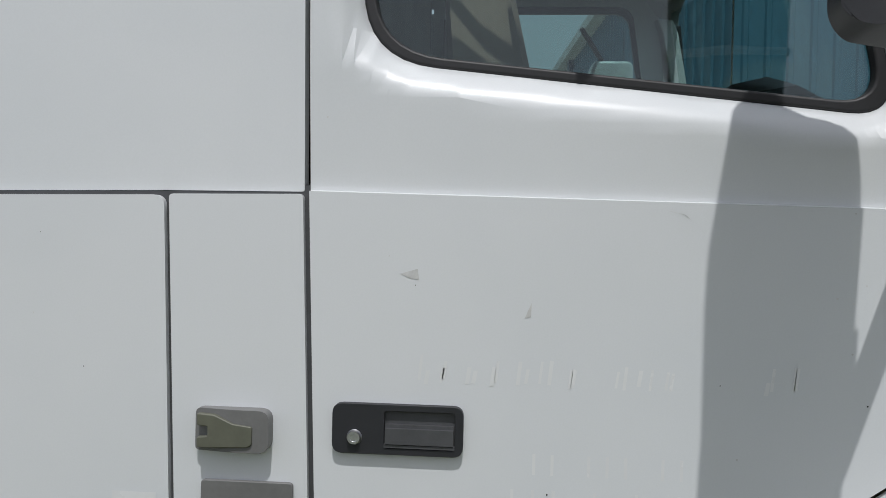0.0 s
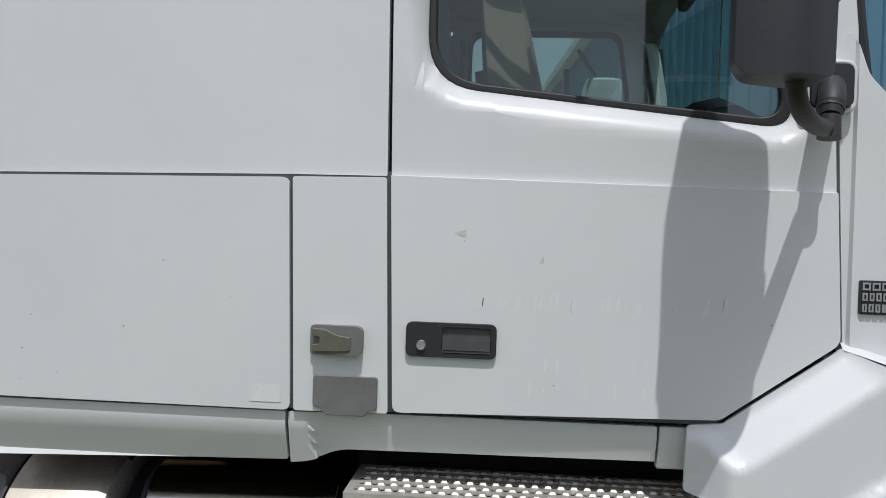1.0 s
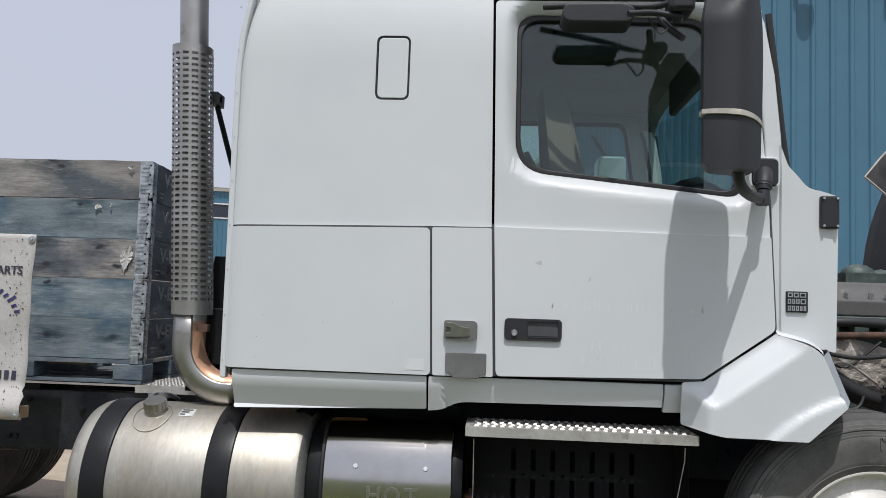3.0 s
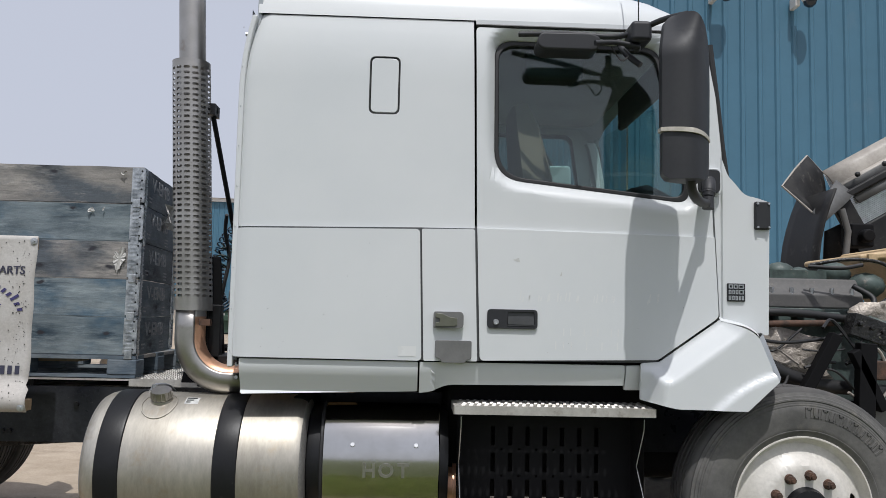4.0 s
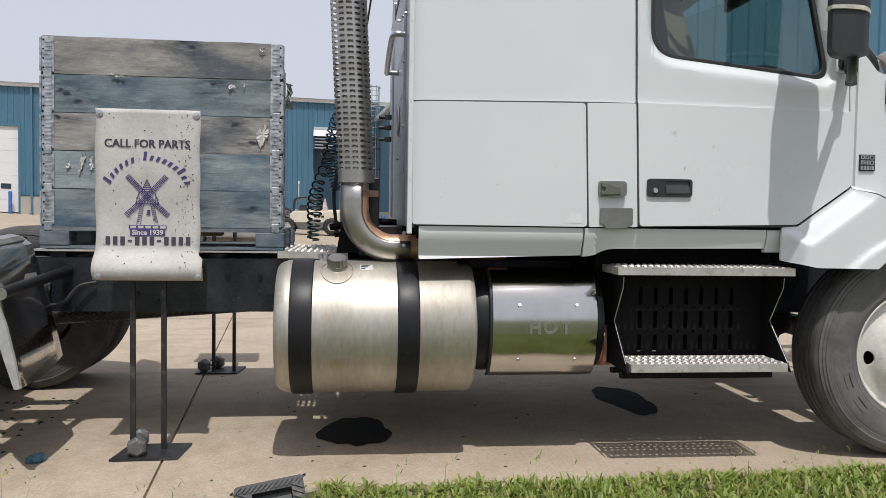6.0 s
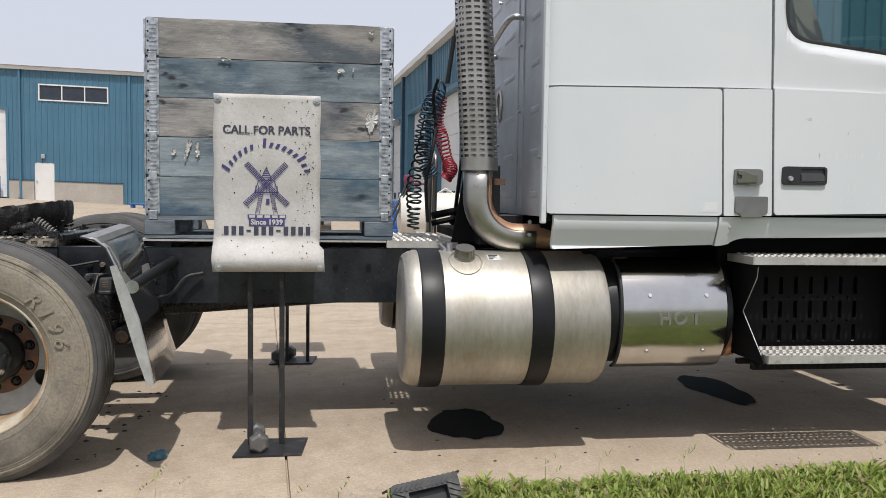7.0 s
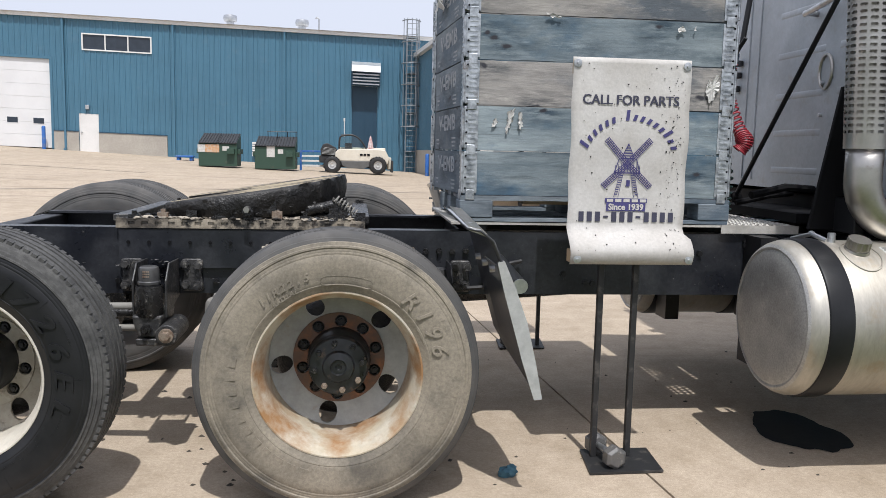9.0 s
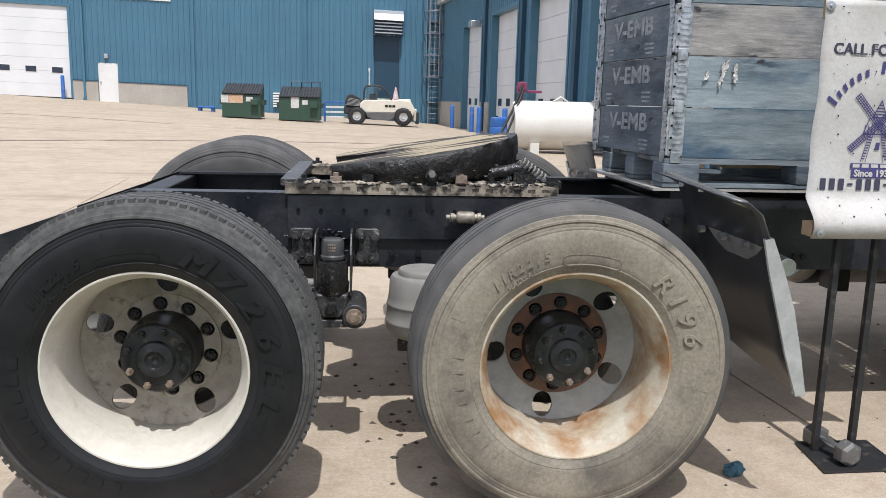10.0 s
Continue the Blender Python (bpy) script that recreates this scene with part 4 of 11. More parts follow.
    badge = part("badge", bm, M_PLASTIC, truck, "small dark badge with bright raised bars", bevel=0.002)
    bm = bmesh.new()
    for z, h, cells in ((1.480, 0.018, (0.0, 0.022, 0.044)), (1.455, 0.019, (0.0, 0.016, 0.031, 0.047)), (1.429, 0.019, (0.0, 0.0145, 0.030, 0.045, 0.058))):
        for k, dx in enumerate(cells):
            w = (0.071 - dx if k == len(cells) - 1 else cells[k + 1] - dx) - 0.004
            x = 1.071 + dx
            for q in ((x, x + w, z, z + 0.004), (x, x + w, z + h - 0.004, z + h), (x, x + 0.004, z + 0.004, z + h - 0.004), (x + w - 0.004, x + w, z + 0.004, z + h - 0.004)):
                box(bm, q[0], q[1], 0.0185, 0.0225, q[2], q[3])
    tagged(part("raised_bar", bm, M_STEEL, badge), kind="stuff")


def cab_shell():
    # near-black fill painting the shade behind seams of the bunk, floor and posts
    bm = bmesh.new()
    box(bm, -1.085, -0.10, 0.118, 2.28, 1.10, 2.66)
    box(bm, -1.085, -0.10, 0.062, 2.338, 1.10, 1.69)
    part("sleeper_core", bm, M_DARK, truck)
    bm = bmesh.new()
    box(bm, -0.075, 1.25, 0.08, 2.32, 1.06, 1.16)
    part("cab_floor", bm, M_DARK, truck)
    bm = bmesh.new()
    box(bm, -0.095, -0.075, 0.121, 2.28, 1.16, 2.74)
    part("partition", bm, M_TRIM_IN, truck, "grey curtain wall behind the seats")
    for y0, y1 in ((0.10, 0.115), (2.29, 2.305)):
        bm = bmesh.new()
        box(bm, -0.02, 1.00, y0, y1, 1.16, 1.85)
        box(bm, -0.02, 0.005, y0, y1, 1.85, 2.62)
        part("door_lining", bm, M_TRIM_IN, truck)
    bm = bmesh.new()
    box(bm, -0.098, -0.018, 0.112, 0.120, 1.14, 2.66)
    box(bm, -0.098, -0.018, 0.057, 0.111, 1.14, 1.70)
    part("door_post", bm, M_DARK, truck, "dark post behind the door seam")
    # far side
    bm = panel(rect2(-1.10, -0.05, 1.13, 2.66), thick=0.03, m=Matrix.Translation((0, 2.35, 0)))
    part("far_sleeper_side", bm, M_PAINT, truck)
    bm = panel(rounded([(-0.029, 1.140), (1.026, 1.350), (1.001, 1.86), (0.92, 2.72), (-0.069, 2.72)], 0.02), [FAR_LOOP], thick=0.03, m=Matrix.Translation((0, 2.31, 0)))
    fd = part("far_cab_door", bm, M_PAINT, truck)
    shrink = [(x + (0.42 - x) * 0.05, z + (2.22 - z) * 0.065) for x, z in FAR_LOOP]
    bm = panel(FAR_LOOP, [shrink], thick=0.02, m=Matrix.Translation((0, 2.305, 0)))
    part("window_seal", bm, M_RUBBER, fd)
    bm = panel([(x + (0.42 - x) * 0.02, z + (2.22 - z) * 0.03) for x, z in FAR_LOOP], thick=0.004, m=Matrix.Translation((0, 2.315, 0)))
    g = part("side_window", bm, M_GLASS, fd, "tinted side window")
    g.visible_shadow = False
    bm = panel(rounded([(1.02, 1.30), (1.28, 1.30), (1.284, 1.86), (1.05, 2.0)], 0.02), thick=0.03, m=Matrix.Translation((0, 2.33, 0)))
    part("far_cowl_side", bm, M_PAINT, truck)
    # roof, lofted along the cab
    st = [(-1.055, 2.97, 0.0), (-0.9, 3.0, 0.0), (-0.06, 2.99, 0.0), (0.3, 2.975, 0.0), (0.6, 2.93, 0.0), (0.75, 2.885, 0.005), (0.86, 2.83, 0.015), (0.95, 2.765, 0.03), (1.005, 2.69, 0.06)]
    rows = []
    bm = bmesh.new()
    for x, zt, pull in st:
        zb = 2.676 if x < 0.86 else 2.676 - 0.09 * (x - 0.86) / 0.145
        prof = [(0.066 + pull, zb), (0.078 + pull, zb + 0.06), (0.10 + pull, zb + (zt - zb) * 0.45), (0.17 + pull, zb + (zt - zb) * 0.72), (0.30 + pull, zb + (zt - zb) * 0.92), (0.50, zt), (1.2, zt + 0.02)]
        prof += [(2.4 - y, z) for y, z in prof[-2::-1]]
        rows.append([bm.verts.new((x, y, z)) for y, z in prof])
    for a, b in zip(rows, rows[1:]):
        ring_faces(bm, b, a, closed=False)
    bm.faces.new(rows[0])
    part("roof", bm, M_PAINT, truck, "white moulded roof", smooth=55)
    bm = bmesh.new()
    tube(bm, [(-0.068, 0.060, 2.652), (0.88, 0.060, 2.652)], 0.006, 6)
    part("drip_rail", bm, M_RUBBER, truck)
    bm = bmesh.new()
    box(bm, -0.07, 0.87, 0.066, 0.075, 2.658, 2.68)
    part("cant_rail", bm, M_PAINT, truck)
    # headliner
    bm = bmesh.new()
    box(bm, -0.05, 0.95, 0.13, 2.27, 2.73, 2.755)
    part("headliner", bm, M_TRIM_IN, truck, "grey headliner")
    # front posts and windscreen
    for s in (0, 1):
        Y = (lambda y: y) if s == 0 else (lambda y: 2.4 - y)
        bm = bmesh.new()
        rows = []
        for x, z in ((1.03, 1.86), (1.02, 2.1), (0.995, 2.35), (0.955, 2.56), (0.93, 2.62)):
            rows.append([bm.verts.new((x + dx, Y(dy), z)) for dx, dy in ((-0.035, 0.034), (0.035, 0.05), (0.055, 0.12), (-0.02, 0.13))])
        for a, b in zip(rows, rows[1:]):
            ring_faces(bm, a, b)
        bm.faces.new(rows[0]), bm.faces.new(rows[-1])
        bmesh.ops.recalc_face_normals(bm, faces=bm.faces[:])
        part("front_post", bm, M_PAINT, truck, bevel=0.01)
        bm = bmesh.new()
        tube(bm, [(1.085, Y(0.07), 1.97), (1.065, Y(0.07), 2.12), (1.04, Y(0.07), 2.35), (1.012, Y(0.075), 2.60)], 0.014, 8)
        part("screen_seal", bm, M_RUBBER, truck)
    bm = bmesh.new()
    lo, hi = [], []
    for i in range(13):
        t = i / 12
        y = 0.13 + t * 2.14
        bow = 0.16 * (1 - (2 * t - 1) ** 2)
        lo.append(bm.verts.new((1.08 + bow * 1.6, y, 1.86)))
        hi.append(bm.verts.new((0.97 + bow * 0.9, y, 2.64)))
    ring_faces(bm, lo, hi, closed=False)
    g = part("windscreen", bm, M_GLASS, truck, "tinted windscreen", smooth=60)
    g.visible_shadow = False
    # scuttle and bulkhead under the screen
    bm = bmesh.new()
    box(bm, 1.02, 1.27, 0.10, 2.30, 1.10, 1.82)
    part("bulkhead", bm, M_DARK, truck, bevel=0.02)
    bm = bmesh.new()
    box(bm, 1.06, 1.30, 0.11, 2.29, 1.82, 1.865)
    part("scuttle", bm, M_PLASTIC, truck, bevel=0.01)


def cab_rear():
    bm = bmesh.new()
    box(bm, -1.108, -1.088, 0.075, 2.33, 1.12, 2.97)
    wall = part("cab_back", bend_rear(bm), M_PAINT_GREY, truck, "grey-white pressed cab back wall")
    for z in (1.22, 1.42, 1.62, 1.84, 2.06, 2.28, 2.50, 2.72):
        for y0, y1 in ((0.19, 0.35), (0.72, 0.98), (1.10, 1.56), (2.05, 2.2)):
            bm = bmesh.new()
            rows = []
            for k in range(7):
                a = math.pi * k / 6
                rows.append([bm.verts.new((-1.108 - h * math.sin(a), y, z + 0.017 * math.cos(a))) for y, h in ((y0, 0.0002), (y0 + 0.02, 0.004), (y1 - 0.02, 0.004), (y1, 0.0002))])
            for a, b in zip(rows, rows[1:]):
                ring_faces(bm, a, b, closed=False)
            part("pressed_rib", bm, M_PAINT_GREY, wall, smooth=60)
    for y in (0.50, 0.62, 1.78, 1.90):
        bm = bmesh.new()
        tube(bm, [(-1.110, y, 1.16), (-1.110, y, 2.9)], 0.006, 6)
        part("seam", bm, M_PAINT_GREY, wall)
    bm = bmesh.new()
    rnd = random.Random(2)
    for _ in range(16):
        y, z = rnd.choice((0.14, 0.45, 0.56, 0.72, 1.1, 1.5)), rnd.uniform(1.25, 2.8)
        cyl(bm, (-1.124, y, z), (-1.106, y, z), 0.009, seg=8)
    tagged(part("bolt", bm, M_STEEL, wall), kind="stuff")
    bm = bmesh.new()
    pts = [(-1.114, 1.08 + 0.055 * math.cos(a), 1.72 + 0.085 * math.sin(a)) for a in [i * math.tau / 20 for i in range(21)]]
    tube(bm, pts, 0.008, 6)
    part("oval_gland", bm, M_STACK, wall, smooth=50)
    bm = bmesh.new()
    tube(bm, smooth_line([(-1.11, 0.52, 2.10), (-1.17, 0.53, 2.10), (-1.18, 0.75, 2.08), (-1.18, 1.15, 2.02), (-1.17, 1.19, 2.02), (-1.11, 1.2, 2.02)], 5), 0.016, 8)
    part("grab_bar", bm, M_STEEL, wall, "bare metal grab bar", smooth=50)
    # edge trim at the corner
    bm = bmesh.new()
    box(bm, -1.124, -1.100, 0.045, 0.085, 1.09, 2.66)
    t = part("corner_trim", bend_rear(bm), M_PAINT, truck, bevel=0.006)
    for i in range(9):
        bm = bmesh.new()
        cyl(bm, (-1.113, 0.043, 1.16 + i * 0.18), (-1.113, 0.047, 1.16 + i * 0.18), 0.0028, seg=8)
        part("rivet", bm, M_STEEL, t)
    bm = bmesh.new()
    box(bm, -1.06, -0.98, 0.30, 2.1, 1.0, 1.12)
    box(bm, -1.0, 0.9, 0.10, 2.30, 1.04, 1.10)
    part("cab_subframe", bm, M_DARK, truck)


def mirrors():
    def shape(pts):
        return [(0.644 + (x - 0.622) * 1.17, z + 0.0355 * (z - 1.33) - 0.014) for x, z in pts]

    def bow(x, z):
        t = (x - 0.747) / 0.115
        return -0.430 + (0.045 if t < 0 else 0.115) * t * t

    def hollow(bm, front):
        for v in bm.verts:
            t = (v.co.x - 0.747) / 0.115
            if v.co.y > bow(v.co.x, v.co.z) + 0.04:
                v.co.y = -0.285 - 0.075 * max(0.0, min(1.0, -t)) + (0.035 * t if t > 0 else 0) + front
        for v in bm.verts:
            lean = 0.6 * max(0.0, v.co.z - 2.42) * max(0.0, min(1.0, (0.80 - v.co.x) / 0.12))
            v.co.y, v.co.x = v.co.y + lean, v.co.x + 0.45 * lean
        return bm
    ribs = [("x", 0.655 + 0.02 * i) for i in range(11)]
    out = rounded(shape([(0.622, 2.070), (0.812, 2.055), (0.822, 2.30), (0.810, 2.42), (0.772, 2.505), (0.715, 2.552), (0.640, 2.556), (0.622, 2.53)]), [0.01, 0.01, 0.05, 0.06, 0.05, 0.04, 0.02, 0.02])
    bm = hollow(panel(out, depth=bow, thick=0.085, cuts=ribs + [("z", v) for v in (2.38, 2.42, 2.46, 2.50, 2.54, 2.58)]), 0)
    mr = part("wing_mirror", bm, M_PLASTIC, truck, "tall black wing mirror mended with tape", bevel=0.014, seg=3)
    out = rounded(shape([(0.624, 1.900), (0.645, 1.880), (0.78, 1.886), (0.805, 1.91), (0.812, 2.049), (0.624, 2.064)]), [0.02, 0.03, 0.03, 0.03, 0.008, 0.008])
    bm = hollow(panel(out, depth=lambda x, z: bow(x, z) + 0.004, thick=0.08, cuts=ribs), -0.003)
    part("lower_housing", bm, M_PLASTIC, mr, bevel=0.014, seg=3)
    bm = panel(shape([(0.618, 2.067), (0.816, 2.047), (0.818, 2.060), (0.72, 2.075), (0.618, 2.082)]), depth=lambda x, z: bow(x, z) - 0.005, thick=0.094, cuts=ribs)
    hollow(bm, 0.004)
    part("tape_band", bm, surf("silver_tape", (0.62, 0.58, 0.50), 0.45, 0.2, second=(0.45, 0.42, 0.36), scale=40), mr, "silver repair tape", bevel=0.003)
    bm = panel(rounded(rect2(0.76, 0.83, 2.14, 2.44), 0.02), depth=lambda x, z: -0.243, thick=0.004)
    part("mirror_glass", bm, M_GLASS_FAR, mr)
    bm = bmesh.new()
    tube(bm, smooth_line([(0.775, -0.345, 1.91), (0.785, -0.325, 1.865), (0.82, -0.27, 1.838), (0.88, -0.17, 1.834), (0.935, -0.08, 1.842)], 6), 0.020, 12)
    part("lower_arm", bm, M_PLASTIC, mr, "slim black arm under the mirror", smooth=50)
    bm = bmesh.new()
    cyl(bm, (0.946, -0.072, 1.820), (0.950, -0.066, 1.872), 0.026, 0.023, seg=18)
    cyl(bm, (0.950, -0.066, 1.872), (0.956, -0.055, 1.90), 0.023, 0.030, seg=18)
    tube(bm, smooth_line([(0.952, -0.060, 1.885), (0.962, -0.040, 1.92), (0.975, -0.005, 1.95)], 4), 0.030, 12)
    part("arm_pivot", bm, M_PLASTIC, mr, smooth=50)
    bm = panel(rounded(rect2(0.935, 1.028, 1.905, 2.005), 0.020), depth=lambda x, z: -0.002 + 0.2 * abs(x - 0.98) ** 1.5, thick=0.03, cuts=[("x", 0.96), ("x", 0.98), ("x", 1.0)])
    part("arm_base", bm, M_PLASTIC, mr, bevel=0.008)
    bm = panel(rounded(rect2(0.922, 1.041, 1.892, 2.018), 0.030), [rounded(rect2(0.934, 1.029, 1.904, 2.006), 0.021)], depth=lambda x, z: 0.012, thick=0.025)
    part("base_bezel", bm, M_PAINT, mr, "white raised bezel", bevel=0.006)
    bm = bmesh.new()
    tube(bm, smooth_line([(0.78, -0.30, 2.60), (0.70, -0.22, 2.60), (0.55, -0.10, 2.565), (0.35, -0.04, 2.59), (0.12, 0.02, 2.602)], 6), 0.013, 8)
    tube(bm, smooth_line([(0.62, -0.16, 2.50), (0.52, -0.16, 2.515), (0.42, -0.19, 2.50)], 5), 0.012, 8)
    tube(bm, smooth_line([(0.64, -0.10, 2.44), (0.60, -0.06, 2.49), (0.58, 0.0, 2.55), (0.57, 0.03, 2.60)], 5), 0.014, 8)
    part("upper_arm", bm, M_PLASTIC, mr, smooth=50)
    bm = bmesh.new()
    box(bm, 0.575, 0.665, -0.20, -0.06, 2.515, 2.605)
    cyl(bm, (0.61, -0.14, 2.48), (0.61, -0.14, 2.53), 0.02, seg=10)
    part("arm_knuckle", bm, M_PLASTIC, mr, bevel=0.025, seg=3)
    # look-down mirror
    bm = panel(rounded([(0.165, 2.475), (0.19, 2.452), (0.43, 2.452), (0.445, 2.51), (0.40, 2.528), (0.18, 2.525)], 0.02), depth=lambda x, z: -0.15, thick=0.13, m=Matrix.Translation((0.012, 0, 0.03)))
    part("look_down_mirror", bm, M_PLASTIC, mr, bevel=0.02, seg=3)
    # aerial
    bm = bmesh.new()
    cyl(bm, (0.625, -0.12, 2.545), (0.625, -0.12, 2.585), 0.011, seg=10)
    cyl(bm, (0.625, -0.12, 2.585), (0.626, -0.12, 3.3), 0.003, seg=6)
    part("aerial", bm, M_RUBBER, mr)
    # wires under the arm
    bm = bmesh.new()
    tube(bm, smooth_line([(0.50, -0.15, 2.50), (0.53, -0.14, 2.46), (0.55, -0.15, 2.44), (0.575, -0.14, 2.47), (0.56, -0.13, 2.50)], 5), 0.004, 6)
    part("loose_wire", bm, M_RUBBER, mr)
    # far mirrors
    bm = panel(rounded(rect2(0.66, 0.86, 1.90, 2.50), 0.04), thick=0.22, m=Matrix.Translation((0, 2.55, 0)))
    fm = part("far_wing_mirror", bm, M_PAINT, truck, "white-backed far wing mirror", bevel=0.02)
    bm = bmesh.new()
    tube(bm, [(0.98, 2.37, 1.93), (0.88, 2.5, 1.88), (0.80, 2.62, 1.92)], 0.02, 8)
    tube(bm, [(0.6, 2.38, 2.6), (0.72, 2.6, 2.5)], 0.012, 8)
    part("arm", bm, M_PLASTIC, fm)


def cab_interior():
    def seat(x, y, name):
        bm = bmesh.new()
        prof = [(-0.06, 0.0), (0.06, 0.02), (0.08, 0.40), (0.065, 0.68), (0.02, 0.79), (-0.05, 0.77), (-0.08, 0.4)]
        rows = []
        for yy, k in ((-0.25, 0.82), (-0.22, 0.97), (-0.12, 1.0), (0.12, 1.0), (0.22, 0.97), (0.25, 0.82)):
            rows.append([bm.verts.new((x + px * k - 0.16 * pz, y + yy * (1.0 if pz < 0.55 else 0.72), 1.58 + pz * (0.94 + 0.06 * k))) for px, pz in prof])
        for a, b in zip(rows, rows[1:]):
            ring_faces(bm, a, b)
        bm.faces.new(rows[0]), bm.faces.new(rows[-1][::-1])
        bmesh.ops.recalc_face_normals(bm, faces=bm.faces[:])
        st = part(name, bm, M_SEAT, truck, "tan cloth seat", smooth=60)
        bm = bmesh.new()
        box(bm, x - 0.08, x + 0.44, y - 0.26, y + 0.26, 1.44, 1.58)
        part("seat_cushion", bm, M_SEAT, st, bevel=0.05, seg=3)
        bm = bmesh.new()
        box(bm, x - 0.02, x + 0.36, y - 0.2, y + 0.2, 1.16, 1.44)
        part("seat_base", bm, M_DASH, st, bevel=0.02)
    seat(0.305, 0.46, "passenger_seat")
    seat(0.25, 1.94, "driver_seat")
    bm = bmesh.new()
    prof = [(0.98, 1.2), (0.74, 1.3), (0.70, 1.62), (0.76, 1.80), (0.86, 1.885), (1.10, 1.87), (1.10, 1.2)]
    a = [bm.verts.new((x, 0.10, z)) for x, z in prof]
    b = [bm.verts.new((x, 2.30, z)) for x, z in prof]
    ring_faces(bm, a, b)
    bm.faces.new(a), bm.faces.new(b[::-1])
    bmesh.ops.recalc_face_normals(bm, faces=bm.faces[:])
    dash = part("dashboard", bm, M_DASH, truck, "dusty dark dashboard", bevel=0.02)
    bm = bmesh.new()
    for y, w, h in ((0.3, 0.1, 0.03), (0.55, 0.06, 0.05), (0.9, 0.12, 0.03), (1.3, 0.07, 0.04)):
        box(bm, 0.88, 0.98, y, y + w, 1.885, 1.885 + h)
    part("dash_clutter", bm, M_DASH, dash, bevel=0.006)
    bm = bmesh.new()
    prof = [(0.76, 1.80), (0.765, 1.96), (0.80, 2.03), (0.88, 2.05), (0.95, 2.00), (0.97, 1.87)]
    rows = []
    for y, k in ((0.42, 0.72), (0.62, 0.95), (1.10, 1.0), (1.55, 0.9), (1.72, 0.6)):
        rows.append([bm.verts.new((x, y, 1.80 + (z - 1.80) * k)) for x, z in prof])
    for p0, p1 in zip(rows, rows[1:]):
        ring_faces(bm, p0, p1)
    bm.faces.new(rows[0]), bm.faces.new(rows[-1][::-1])
    bmesh.ops.recalc_face_normals(bm, faces=bm.faces[:])
    part("instrument_hood", bm, M_DASH, dash, "dark humped instrument hood", smooth=50)
    c, tilt = Vector((0.62, 1.88, 1.86)), Matrix.Rotation(radians(-32), 3, "Y")
    bm = bmesh.new()
    pts = [c + tilt @ Vector((0, 0.225 * math.cos(t), 0.225 * math.sin(t))) for t in [i * math.tau / 32 for i in range(33)]]
    tube(bm, pts, 0.016, 8, caps=False)
    for t in (0.3, 2.84, 4.71):
        tube(bm, [c, c + tilt @ Vector((0, 0.225 * math.cos(t), 0.225 * math.sin(t)))], 0.014, 6)
    tube(bm, [c, c + Vector((0.2, 0, -0.14))], 0.03, 8)
    part("steering_wheel", bm, M_PLASTIC, truck, "black steering wheel", smooth=50)
    # dark box standing in for the look-down mirror's reflection in the side glass
    bm = bmesh.new()
    box(bm, 0.17, 0.45, 0.16, 0.28, 2.44, 2.59)
    part("overhead_speaker", bm, M_DASH, truck, "dark box standing in for the look-down mirror reflection", bevel=0.03, seg=3)
    bm = bmesh.new()
    box(bm, 0.83, 0.87, 0.25, 1.05, 2.42, 2.60)
    part("sun_visor", bm, M_TRIM_IN, truck, bevel=0.015)


door_part = near_side()
door_marks(door_part)
locker_fittings()
skirts_and_fender()
cab_shell()
cab_rear()
mirrors()
cab_interior()


# ---------------- truck: chassis ----------------
M_TYRE_OLD = surf("dusty_tyre_rubber", (0.265, 0.230, 0.178), 0.78, second=(0.135, 0.120, 0.096), scale=3.0, amount=(0.42, 0.64), fine=85, fine_amt=0.26, dirt=(0.085, 0.077, 0.066), dirt_scale=6, dirt_range=(0.57, 0.74), bump=0.35, bump_scale=160)
M_TREAD_OLD = surf("worn_tread_rubber", (0.095, 0.09, 0.085), 0.8, second=(0.06, 0.06, 0.06), scale=10, fine_amt=0.2, bump=0.3, bump_scale=90)
M_TYRE_BLACK = surf("black_tyre_rubber", (0.011, 0.0115, 0.013), 0.40, second=(0.017, 0.017, 0.018), scale=8, spec=0.32, dirt=(0.045, 0.043, 0.04), dirt_scale=12, dirt_range=(0.66, 0.85), bump=0.2, bump_scale=150)
M_TREAD_BLACK = surf("dusty_black_tread", (0.085, 0.083, 0.079), 0.75, second=(0.055, 0.054, 0.053), scale=9, fine_amt=0.45, bump=0.3, bump_scale=90)
M_TYRE_GREY = surf("grey_tyre_rubber", (0.135, 0.13, 0.123), 0.75, second=(0.09, 0.088, 0.084), scale=6, fine_amt=0.15, dirt=(0.15, 0.14, 0.12), dirt_scale=10, bump=0.2, bump_scale=120)
M_RIM_RUST = surf("rust_streaked_rim", (0.54, 0.50, 0.415), 0.5, second=(0.44, 0.37, 0.26), scale=6, dirt=(0.30, 0.165, 0.075), dirt_scale=6.5, dirt_range=(0.42, 0.64), bump=0.15, bump_scale=70)
M_RIM_GREY = surf("grey_white_wheel_paint", (0.40, 0.40, 0.375), 0.5, second=(0.30, 0.30, 0.28), scale=7, dirt=(0.25, 0.17, 0.10), dirt_scale=12, dirt_range=(0.62, 0.8), bump=0.1)
M_RIM_CREAM = surf("cream_wheel_paint", (0.60, 0.56, 0.485), 0.45, second=(0.53, 0.49, 0.415), scale=5, dirt=(0.36, 0.32, 0.26), dirt_scale=9, dirt_range=(0.60, 0.8), bump=0.08)
